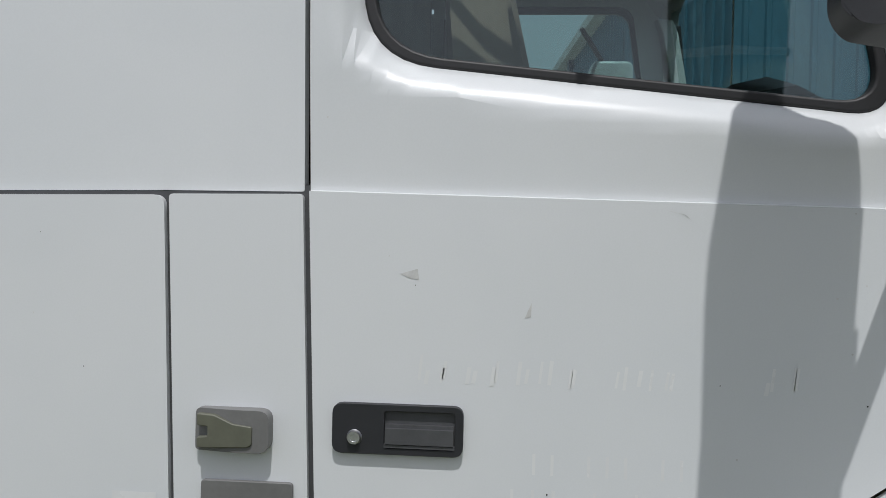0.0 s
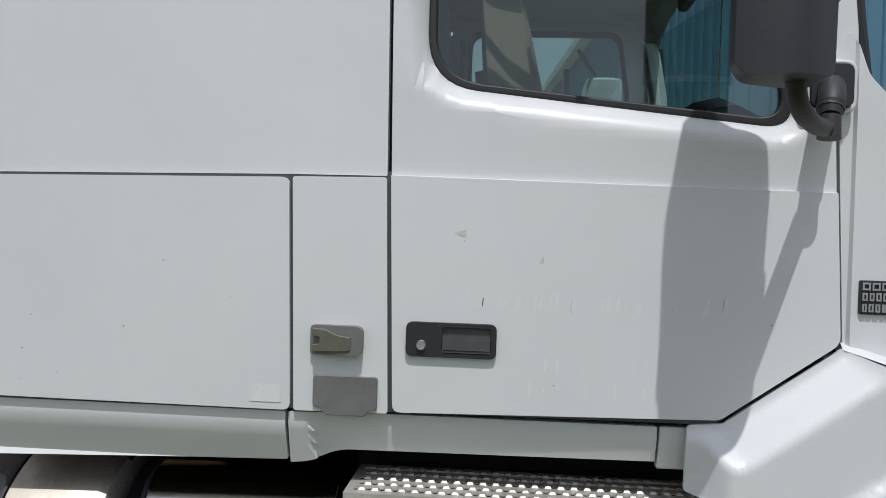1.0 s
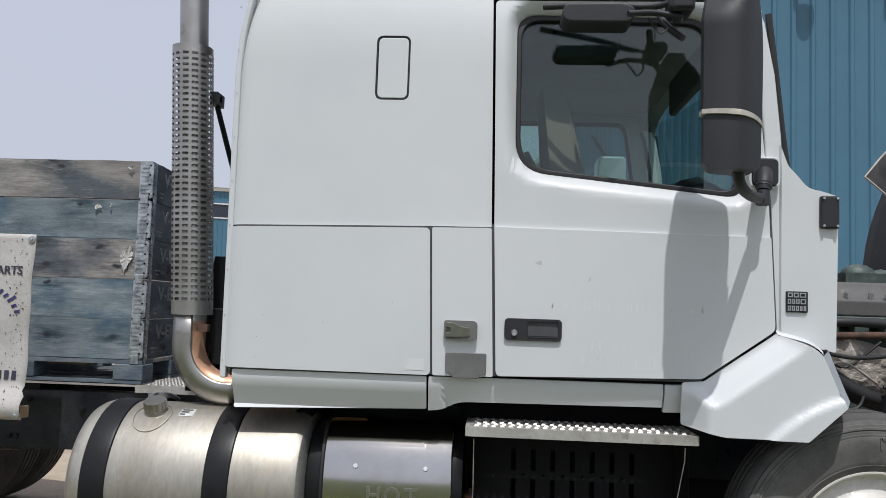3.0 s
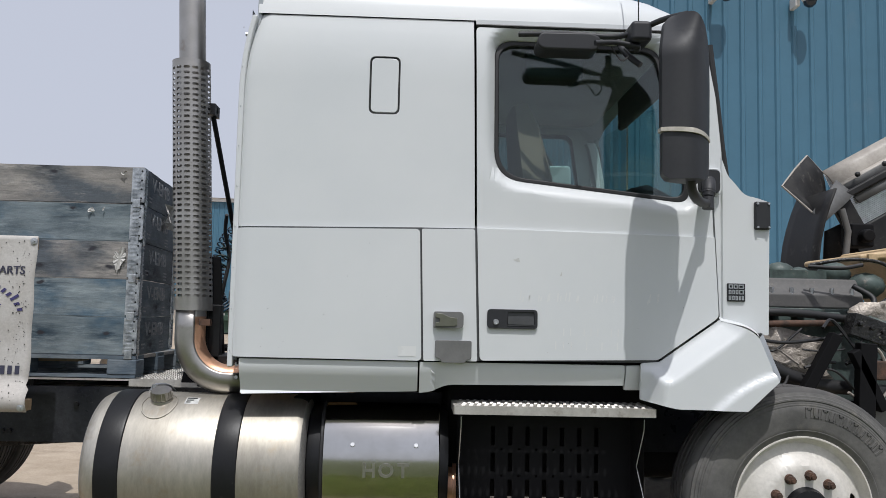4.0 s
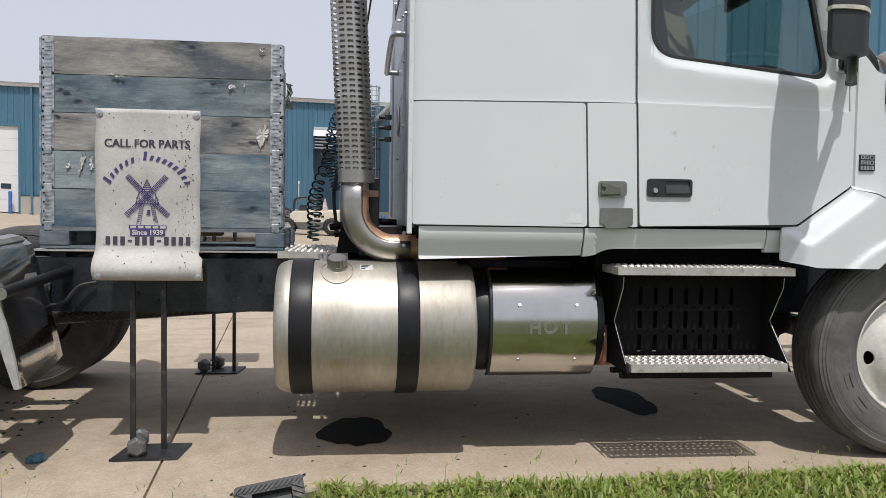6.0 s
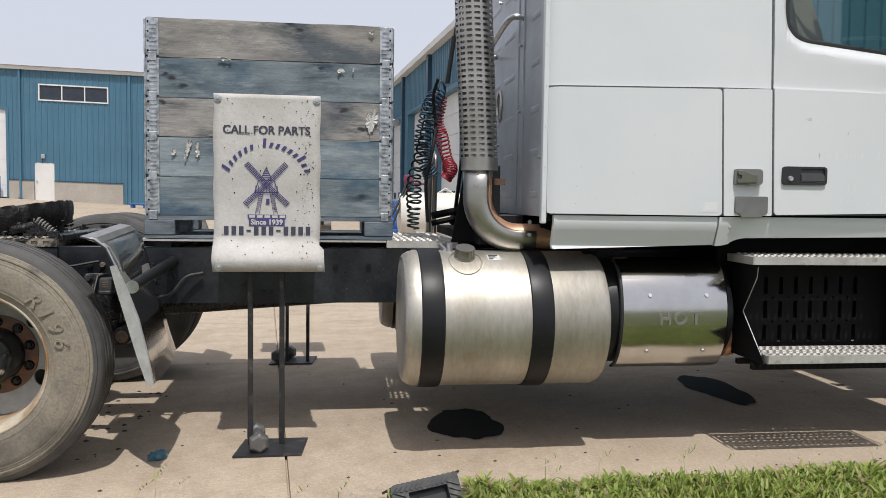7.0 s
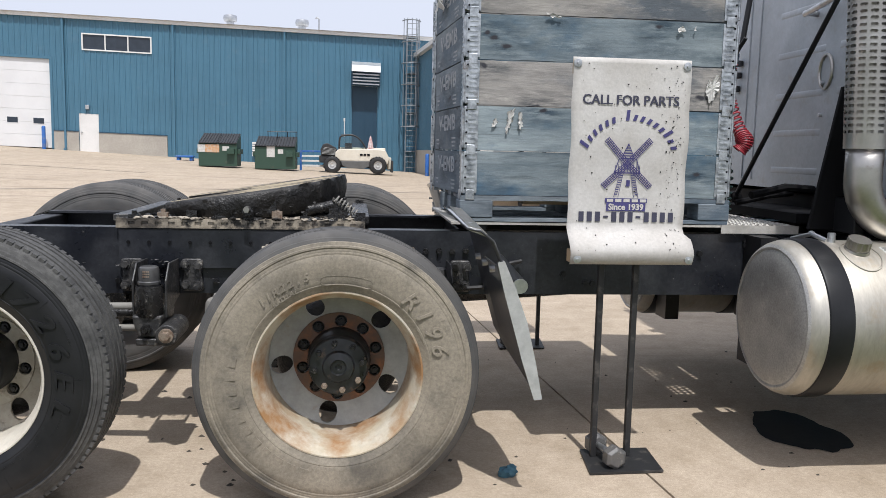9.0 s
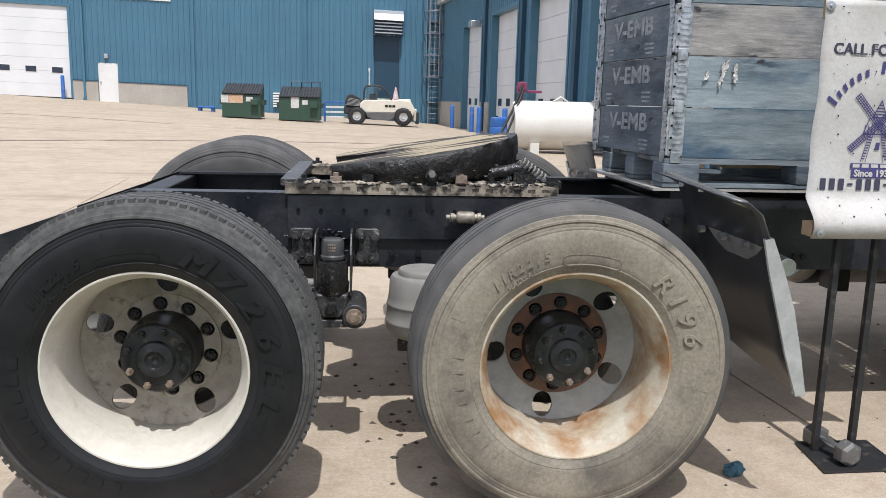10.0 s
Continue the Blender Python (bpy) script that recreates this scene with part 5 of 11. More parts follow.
M_RIM_DIRTY = surf("dirty_cream_disc", (0.37, 0.335, 0.27), 0.6, second=(0.27, 0.24, 0.19), scale=9, dirt=(0.12, 0.095, 0.07), dirt_scale=26, dirt_range=(0.54, 0.70), bump=0.3, bump_scale=110)
M_RIM_WHITE = surf("white_wheel_paint", (0.66, 0.63, 0.58), 0.4, second=(0.60, 0.57, 0.52), scale=6, dirt=(0.42, 0.33, 0.22), dirt_scale=9, dirt_range=(0.64, 0.85), bump=0.05)
M_BAG = surf("dusty_air_spring", (0.235, 0.225, 0.205), 0.7, second=(0.18, 0.172, 0.155), scale=10, bump=0.1)
M_DAMPER = surf("satin_black_damper", (0.03, 0.031, 0.034), 0.30, second=(0.07, 0.069, 0.068), scale=12, dirt=(0.12, 0.11, 0.10), dirt_scale=30, dirt_range=(0.62, 0.8), bump=0.15, bump_scale=90)
M_FLAP = surf("scuffed_mudguard", (0.035, 0.036, 0.04), 0.33, second=(0.06, 0.06, 0.062), scale=7, dirt=(0.20, 0.19, 0.17), dirt_scale=9, dirt_range=(0.64, 0.9), bump=0.2, bump_scale=20)
M_FLAPEDGE = surf("bright_mudguard_edge", (0.55, 0.55, 0.54), 0.4, 0.3, second=(0.42, 0.42, 0.41), scale=8)
M_TREADPLATE = surf("worn_tread_plate", (0.56, 0.54, 0.50), 0.45, 0.4, second=(0.44, 0.42, 0.38), scale=9, dirt=(0.22, 0.19, 0.15), dirt_scale=14, dirt_range=(0.55, 0.75), bump=0.1)
M_ENDCAP = surf("dull_tank_end", (0.50, 0.49, 0.47), 0.55, 0.75, second=(0.38, 0.37, 0.355), scale=6, fine=120, fine_amt=0.25, dirt=(0.62, 0.60, 0.56), dirt_scale=22, dirt_range=(0.62, 0.74), bump=0.25, bump_scale=60)


def tyre_bm(blocks=False, seg=96):
    side = [(0.286, 0.040), (0.292, 0.024), (0.303, 0.015), (0.318, 0.011), (0.322, 0.007), (0.328, 0.0052), (0.330, 0.0062), (0.332, 0.005), (0.345, 0.004), (0.38, 0.000), (0.41, 0.0), (0.430, 0.0028), (0.432, 0.0040), (0.434, 0.0034), (0.440, 0.0042), (0.442, 0.0054), (0.444, 0.0050), (0.452, 0.008), (0.456, 0.005),
            (0.462, 0.006), (0.464, 0.011), (0.474, 0.014), (0.476, 0.019), (0.488, 0.024), (0.490, 0.030), (0.500, 0.036), (0.506, 0.044)]
    tread = []
    for g in (0.078, 0.116, 0.164, 0.202):
        tread += [(0.510, g - 0.008), (0.492, g - 0.006), (0.492, g + 0.006), (0.510, g + 0.008)]
    prof = side + tread + [(r, 0.28 - y) for r, y in side[::-1]]
    bm = bmesh.new()
    lathe(bm, prof, seg=seg, closed=True)
    return bm


def on_wall(r, a, y):
    """Placement on a tyre's outer wall: x along the arc, y outwards from the hub."""
    c, s = math.cos(a), math.sin(a)
    return Matrix(((s, c, 0, r * c), (0, 0, -1, y), (-c, s, 0, r * s), (0, 0, 0, 1)))


def arc_block(bm, r0, r1, a0, a1, y0, y1, n=4):
    """A raised block between two radii and two angles."""
    rows = []
    for i in range(n + 1):
        a = a0 + (a1 - a0) * i / n
        rows.append([bm.verts.new((r * math.cos(a), y, r * math.sin(a))) for r, y in ((r0, y1), (r0, y0), (r1, y0), (r1, y1))])
    for p, q in zip(rows, rows[1:]):
        ring_faces(bm, p, q)
    bm.faces.new(rows[0][::-1]), bm.faces.new(rows[-1])


def wall_words(bm, words, size, r, a0, step, bold=0.0006, wide=1.0):
    """Small slanted letters set one by one round the wall, from angle a0 on."""
    for i, ch in enumerate(words):
        join_bm(bm, text_bm(ch, size, on_wall(r, a0 + i * step, wall_y(r + 0.35 * size) - 0.0002) @ Matrix.Diagonal((wide, 1, 1, 1)), depth=0.003, bold=bold, shear=0.2))


def wall_y(r):
    """How far the tyre's wall lies behind its widest line at radius r."""
    return float(np.interp(r, (0.303, 0.318, 0.322, 0.345, 0.38, 0.41, 0.43, 0.438), (0.015, 0.011, 0.007, 0.004, 0.0, 0.0, 0.0028, 0.004)))


def stadium(bm, r0, r1, a0, a1, w, y0, y1):
    """A raised outline with round ends between two radii and two angles."""
    rm, h = (r0 + r1) / 2, (r1 - r0) / 2
    line = [(r1, a0 + (a1 - a0) * i / 8) for i in range(9)]
    line += [(rm + h * math.cos(q), a1 + h / rm * math.sin(q)) for q in [math.pi * i / 8 for i in range(1, 8)]]
    line += [(r0, a1 + (a0 - a1) * i / 8) for i in range(9)]
    line += [(rm - h * math.cos(q), a0 - h / rm * math.sin(q)) for q in [math.pi * i / 8 for i in range(1, 8)]]
    rows = []
    for r, a in line:
        k = (r - rm) / h
        rr = r - w * k
        rows.append([bm.verts.new((q * math.cos(a), y, q * math.sin(a))) for q, y in ((r, y1), (r, y0), (rr, y0), (rr, y1))])
    for p, q in zip(rows, rows[1:] + rows[:1]):
        ring_faces(bm, p, q)


def tyre_marks(at, tyre, mat, kind):
    """Raised moulding on the wall: size and tread code, an oval, fine print and plain blocks where the maker's name stands."""
    word, first, step, size, wide, bold, turn = kind
    bm = bmesh.new()
    wall_words(bm, "11R22.5", 0.038, 0.366, 2.12 + turn + 0.24, -0.080, 0.0010, 1.1)
    wall_words(bm, "RADIAL", 0.022, 0.333, 2.15 + turn + 0.13, -0.052, 0.0006, 1.1)
    bm.transform(at)
    part("size_lettering", bm, mat, tyre, "raised size lettering 11R22.5 RADIAL")
    for i, ch in enumerate(word):
        bm = bmesh.new()
        for k in range(5):
            shift = Matrix.Translation(((k - 2) * bold, 0, 0.0003 * (2 - abs(k - 2))))
            join_bm(bm, text_bm(ch, size, on_wall(0.367, first + i * step, -0.0010) @ Matrix.Diagonal((wide, 1, 1, 1)) @ shift, depth=0.0055, shear=0.25))
        bm.transform(at)
        part("raised_letter", bm, mat, tyre, "raised letter of the tread code")
    bm = bmesh.new()
    stadium(bm, 0.326, 0.360, 1.27 + turn, 1.70 + turn, 0.0022, wall_y(0.360) - 0.0010, 0.010)
    bm.transform(at)
    part("oval_mark", bm, mat, tyre)
    bm = bmesh.new()
    n, a_end = 11, 3.14 + 1.24
    for i in range(n):
        a = 2.99 + (a_end - 2.99) * i / (n - 1) + turn * 0.3
        w = (0.050, 0.042, 0.048, 0.036)[i % 4]
        arc_block(bm, 0.352, 0.388, a - w, a + w, -0.0008, 0.006, 3)
    bm.transform(at)
    tagged(part("name_block", bm, mat, tyre, "plain raised moulding blocks"), kind="stuff")
    bm = bmesh.new()
    rnd = random.Random(int(turn * 100) + 5)
    for a0, r0, n in ((5.35, 0.335, 16), (5.33, 0.352, 13), (5.75, 0.375, 12), (0.35, 0.322, 8), (2.75, 0.322, 6), (5.05, 0.345, 12), (0.30, 0.408, 9)):
        for i in range(n):
            if rnd.random() < 0.85:
                a = a0 + i * 0.026
                arc_block(bm, r0, r0 + 0.007, a, a + rnd.uniform(0.008, 0.018), wall_y(r0 + 0.004) - 0.0009, 0.012, 1)
    for k in range(6):
        a = k * 1.12 + turn + 0.5
        arc_block(bm, 0.372, 0.425, a, a + 0.003, -0.0006, 0.006, 1)
    bm.transform(at)
    tagged(part("mould_line", bm, mat, tyre), kind="stuff")


def dual_wheel(name, at, mats, label, turn, marks=True, blocks=False):
    tyre_m, tread_m, rim_m, disc_m, ring_m = mats
    bm = bmesh.new()
    lathe(bm, [(0.300, 0.040), (0.303, 0.020), (0.300, 0.014), (0.295, 0.014), (0.290, 0.022), (0.284, 0.034), (0.276, 0.060), (0.270, 0.072), (0.264, 0.10), (0.2625, 0.262), (0.264, 0.268),
               (0.275, 0.275), (0.285, 0.285)], seg=96)
    bm.transform(at)
    wheel = part(name, bm, rim_m, truck, label, smooth=40)
    bm = tyre_bm()
    bm.transform(at)
    for f in bm.faces:
        c = at.inverted() @ f.calc_center_median()
        f.material_index = 1 if math.hypot(c.x, c.z) > (0.454 if blocks else 0.478) else 0
    tyre = part("tyre", bm, [tyre_m, tread_m], wheel, smooth=35)
    if blocks:
        bm = bmesh.new()
        for side in (0, 1):
            for i in range(110):
                a = i * math.tau / 110
                y0, y1 = ((0.034, 0.070), (0.210, 0.246))[side]
                arc_block(bm, 0.495, 0.5085, a, a + 0.038, y0, y1, 1)
        bm.transform(at)
        tagged(part("tread_block", bm, tread_m, tyre), kind="stuff")
    if not marks:
        bm = tyre_bm(seg=72)
        bm.transform(at @ Matrix.Translation((0, 0.335, 0)))
        part("inner_tyre", bm, tread_m, wheel, smooth=35)
    holes = [circle2(0.2165 * math.cos(a), 0.2165 * math.sin(a), 0.035, 0.040, 18, a + math.pi / 2) for a in [turn + i * math.tau / 5 for i in range(5)]]
    spots = [turn + 0.15 + i * math.tau / 10 for i in range(10)]
    studs = [circle2(0.1429 * math.cos(a), 0.1429 * math.sin(a), 0.0235, n=14) for a in spots]
    bm = panel(circle2(0, 0, 0.262, n=72), holes + studs + [circle2(0, 0, 0.119, n=36)], depth=lambda x, z: 0.282 - 0.030 * min(1, max(0, (math.hypot(x, z) - 0.185) / 0.07)), thick=0.012)
    bm.transform(at)
    part("disc", bm, disc_m, wheel, smooth=30)
    bm = panel(circle2(0, 0, 0.174, n=60), studs + [circle2(0, 0, 0.1195, n=36)], depth=lambda x, z: 0.272, thick=0.009)
    bm.transform(at)
    part("mounting_ring", bm, ring_m, wheel, bevel=0.002)
    for a in spots:
        bm = bmesh.new()
        c = Vector((0.1429 * math.cos(a), 0, 0.1429 * math.sin(a)))
        cyl(bm, c + Vector((0, 0.300, 0)), c + Vector((0, 0.277, 0)), 0.0165, 0.0155, 6)
        cyl(bm, c + Vector((0, 0.277, 0)), c + Vector((0, 0.268, 0)), 0.009, 0.008, 8)
        bm.transform(at)
        part("wheel_nut", bm, M_CAKED, wheel)
    bm = bmesh.new()
    lathe(bm, [(0.118, 0.34), (0.118, 0.212), (0.112, 0.203), (0.112, 0.165), (0.110, 0.150), (0.104, 0.143), (0.060, 0.137), (0.054, 0.124), (0.030, 0.120), (0.026, 0.127), (0.012, 0.127), (0.008, 0.133), (0.0, 0.133)], seg=40)
    bm.transform(at)
    hub = part("hub", bm, M_HUB, wheel, "greasy black axle hub", smooth=40)
    for i in range(8):
        a = turn + i * math.tau / 8 + 0.2
        bm = bmesh.new()
        c = Vector((0.088 * math.cos(a), 0, 0.088 * math.sin(a)))
        cyl(bm, c + Vector((0, 0.146, 0)), c + Vector((0, 0.128, 0)), 0.0125, 0.0115, 6)
        cyl(bm, c + Vector((0, 0.128, 0)), c + Vector((0, 0.118, 0)), 0.0068, seg=8)
        bm.transform(at)
        # studs low on the hub get the paler nut colour, the others near-black
        part("axle_stud", bm, M_NUT if math.sin(a) < -0.35 else M_GREASE, hub)
    bm = bmesh.new()
    lathe(bm, [(0.0, 0.305), (0.19, 0.305), (0.235, 0.335), (0.247, 0.36), (0.247, 0.5), (0.0, 0.5)], seg=32)
    bm.transform(at)
    part("brake_drum", bm, M_CAKED, wheel, smooth=40)
    if marks:
        tyre_marks(at, tyre, tyre_m, ("M726EL", 1.14, -0.280, 0.088, 1.30, 0.0022, 0.19) if blocks else ("R196", 0.83, -0.187, 0.082, 1.10, 0.0007, 0.0))
    return wheel


def front_wheel(at, near=True):
    bm = bmesh.new()
    lathe(bm, [(0.302, 0.045), (0.306, 0.022), (0.302, 0.012), (0.296, 0.012), (0.292, 0.022), (0.286, 0.040), (0.276, 0.052), (0.268, 0.054)], seg=96)
    bm.transform(at)
    wheel = part("front_wheel", bm, M_RIM_WHITE, truck, "white steel steer wheel with rusty nuts", smooth=40)
    bm = tyre_bm()
    bm.transform(at)
    for f in bm.faces:
        c = at.inverted() @ f.calc_center_median()
        f.material_index = 1 if math.hypot(c.x, c.z) > 0.485 else 0
    tyre = part("tyre", bm, [M_TYRE_GREY, M_TREAD_OLD], wheel, smooth=35)
    holes = [circle2(0.226 * math.cos(a), 0.226 * math.sin(a), 0.021, 0.034, 18, a) for a in (0.12, 3.25)]

    def bulge(x, z):
        r = math.hypot(x, z)
        if r > 0.25:
            return 0.046 + 0.008 * (r - 0.25) / 0.02
        t = max(0, min(1, (0.245 - r) / 0.075))
        return 0.046 - 0.052 * t * t * (3 - 2 * t)
    bm = panel(circle2(0, 0, 0.270, n=72), holes + [circle2(0, 0, 0.088, n=36)], depth=bulge, thick=0.01,
               cuts=[("x", v) for v in [-0.26 + 0.02 * i for i in range(27)]] + [("z", v) for v in [-0.26 + 0.02 * i for i in range(27)]])
    bm.transform(at)
    part("disc", bm, M_RIM_WHITE, wheel, smooth=30)
    for i in range(10):
        a = 0.2 + i * math.tau / 10
        c = Vector((0.143 * math.cos(a), 0, 0.143 * math.sin(a)))
        bm = bmesh.new()
        cyl(bm, c + Vector((0, -0.004, 0)), c + Vector((0, -0.014, 0)), 0.023, 0.020, 16)
        cyl(bm, c + Vector((0, -0.014, 0)), c + Vector((0, -0.040, 0)), 0.0185, 0.0165, 6)
        cyl(bm, c + Vector((0, -0.040, 0)), c + Vector((0, -0.052, 0)), 0.010, 0.010, 10)
        bm.transform(at)
        part("wheel_nut", bm, M_RUST, wheel)
    bm = bmesh.new()
    lathe(bm, [(0.094, 0.02), (0.094, -0.010), (0.088, -0.018), (0.085, -0.045), (0.050, -0.050), (0.045, -0.062), (0.040, -0.064), (0.037, -0.056), (0.020, -0.056), (0.016, -0.062), (0.0, -0.062)], seg=40)
    bm.transform(at)
    part("hub", bm, M_BLACK, wheel, "greasy black hub cap", smooth=40)
    bm = bmesh.new()
    lathe(bm, [(0.0, 0.1), (0.21, 0.1), (0.21, 0.24), (0.0, 0.24)], seg=32)
    bm.transform(at)
    part("brake_drum", bm, M_DARK, wheel, smooth=40)
    if near:
        bm = bmesh.new()
        for i in range(11):
            a = 1.52 - i * 0.085
            for k in (-1, 1):
                arc_block(bm, 0.385, 0.427, a + k * 0.026 - 0.010, a + k * 0.026 + 0.010, -0.0028, 0.004, 1)
            arc_block(bm, 0.385 if i % 2 else 0.418, 0.394 if i % 2 else 0.427, a - 0.026, a + 0.026, -0.0028, 0.004, 2)
        for a in (3.5, 3.85):
            for r in (0.355, 0.385):
                arc_block(bm, r, r + 0.003, a - 0.1, a + 0.1, -0.0025, 0.004, 4)
        bm.transform(at)
        tagged(part("name_block", bm, M_TYRE_GREY, tyre, "plain raised moulding blocks"), kind="stuff")
    return wheel




M_HUB = surf("oily_black_hub", (0.010, 0.0105, 0.012), 0.30, second=(0.026, 0.028, 0.03), scale=16, dirt=(0.15, 0.10, 0.065), dirt_scale=22, dirt_range=(0.60, 0.74), bump=0.35, bump_scale=70)


def far_pose(x, y, z):
    return Matrix.Translation((x, 2 * MID - y, z)) @ Matrix.Rotation(math.pi, 4, "Z")


M_RUSTDARK = surf("dark_rusty_ring", (0.14, 0.082, 0.056), 0.65, second=(0.05, 0.042, 0.038), scale=9, dirt=(0.25, 0.105, 0.045), dirt_scale=18, dirt_range=(0.44, 0.66), bump=0.4, bump_scale=80)


def wheels():
    old = (M_TYRE_OLD, M_TREAD_OLD, M_RIM_RUST, M_RIM_GREY, M_RUSTDARK)
    far = (M_TYRE_GREY, M_TREAD_OLD, M_RIM_RUST, M_RIM_GREY, M_RUST)
    blk = (M_TYRE_BLACK, M_TREAD_BLACK, M_RIM_CREAM, M_RIM_DIRTY, M_RIM_DIRTY)
    dual_wheel("drive_wheel", Matrix.Translation((-3.499, -0.034, 0.490)), old, "drive wheel with dusty tyre and rusty rim", 0.75)
    dual_wheel("drive_wheel", Matrix.Translation((-4.785, -0.034, 0.485)), blk, "drive wheel with black tyre and cream rim", 0.26, blocks=True)
    dual_wheel("drive_wheel", far_pose(-3.47, -0.034, 0.535) @ Matrix.Scale(1.05, 4), far, "far dual drive wheel", 0.9, marks=False)
    dual_wheel("drive_wheel", far_pose(-4.80, -0.034, 0.535) @ Matrix.Scale(1.05, 4), far, "far dual drive wheel", 1.2, marks=False)
    front_wheel(Matrix.Translation((1.400, 0.015, 0.530)) @ Matrix.Scale(1.022, 4))
    front_wheel(far_pose(1.418, 0.015, 0.517), near=False)
    for x in (-3.502, -4.78):
        bm = bmesh.new()
        cyl(bm, (x, 0.4, 0.51), (x, 2.0, 0.51), 0.075, seg=20)
        lathe(bm, [(0.0, -0.24), (0.12, -0.2), (0.21, -0.08), (0.21, 0.08), (0.12, 0.2), (0.0, 0.24)], (x, MID, 0.51), "x", 24)
        part("drive_axle", bm, M_GREASE, truck, "greasy drive axle", smooth=40)
    bm = bmesh.new()
    box(bm, 1.36, 1.47, 0.3, 2.1, 0.46, 0.58)
    part("steer_axle", bm, M_GREASE, truck, bevel=0.02)
    bm = bmesh.new()
    cyl(bm, (-3.35, MID, 0.55), (-0.9, MID, 0.72), 0.055, seg=16)
    part("propeller_shaft", bm, M_GREASE, truck, smooth=40)


M_RAILDUST = surf("black_chassis_paint", (0.012, 0.0135, 0.018), 0.30, second=(0.034, 0.036, 0.041), scale=5, fine=60, fine_amt=0.3, dirt=(0.14, 0.135, 0.125), dirt_scale=70, dirt_range=(0.66, 0.78), bump=0.25, bump_scale=90, spec=0.4)
# far mudguard: dust plus the sunlight on it, both put into the paler grey
M_FLAPLIT = surf("sunlit_dusty_guard", (0.30, 0.29, 0.265), 0.6, second=(0.20, 0.195, 0.18), scale=8, dirt=(0.10, 0.095, 0.085), dirt_scale=14, dirt_range=(0.58, 0.78), bump=0.2, bump_scale=40)


def frame_rails():
    for y0, s in ((0.752, 1), (1.648, -1)):
        bm = bmesh.new()
        x0, x1 = -5.02, 2.75
        web, fl = 0.010 * s, 0.085 * s
        ya, yb = min(y0, y0 + web), max(y0, y0 + web)
        box(bm, x0, x1, ya, yb, 0.645, 0.930)
        fa, fb = min(y0 + web, y0 + fl), max(y0 + web, y0 + fl)
        box(bm, x0, x1, fa, fb, 0.920, 0.930)
        box(bm, x0, x1, fa, fb, 0.645, 0.655)
        # tapered tail
        for top, bot in (((0.930, 0.75), (0.645, 0.59)),):
            v = [bm.verts.new(p) for p in ((x0, ya, bot[0]), (x0, ya, top[0]), (x0 - 0.50, ya, top[1]), (x0 - 0.50, ya, bot[1]))]
            w = [bm.verts.new((q.co.x, yb, q.co.z)) for q in v]
            bm.faces.new(v), bm.faces.new(w[::-1]), ring_faces(bm, v, w)
            v = [bm.verts.new(p) for p in ((x0, ya, 0.932), (x0, y0 + fl, 0.932), (x0 - 0.50, y0 + fl, 0.752), (x0 - 0.50, ya, 0.752))]
            bm.faces.new(v)
        bmesh.ops.recalc_face_normals(bm, faces=bm.faces[:])
        rail = part("frame_rail", bm, M_RAILDUST, truck, "black steel frame rail")
        if s == 1:
            rnd = random.Random(6)
            for i in range(46):
                x, z = -3.1 + rnd.random() * 2.2, rnd.choice((0.70, 0.74, 0.84, 0.88, 0.90))
                if i > 14:
                    x, z = -4.45 + (i - 15) * 0.034, (0.70, 0.79, 0.88)[i % 3]
                bm = bmesh.new()
                cyl(bm, (x, 0.753, z), (x, 0.738, z), 0.013, seg=6)
                part("frame_bolt", bm, M_BLACK, rail)
    for x in (-5.0, -4.12, -2.9, -2.2, -1.5, -0.6):
        bm = bmesh.new()
        box(bm, x - 0.05, x + 0.05, 0.765, 1.635, 0.70, 0.915)
        part("crossmember", bm, M_BLACK, truck, bevel=0.01)
    bm = bmesh.new()
    box(bm, -0.85, 1.2, 0.78, 1.62, 0.50, 1.04)
    part("gearbox", bm, M_DARK, truck, bevel=0.06)
    bm = bmesh.new()
    box(bm, -0.16, 0.78, 0.30, 0.75, 0.50, 1.03)
    part("battery_box", bm, M_DARK, truck, bevel=0.02)
    bm = bmesh.new()
    box(bm, 2.05, 2.9, 0.66, 0.75, 0.70, 1.02)
    part("front_rail_plate", bm, M_GREYPLASTIC, truck, "grey front frame bracket", bevel=0.01)


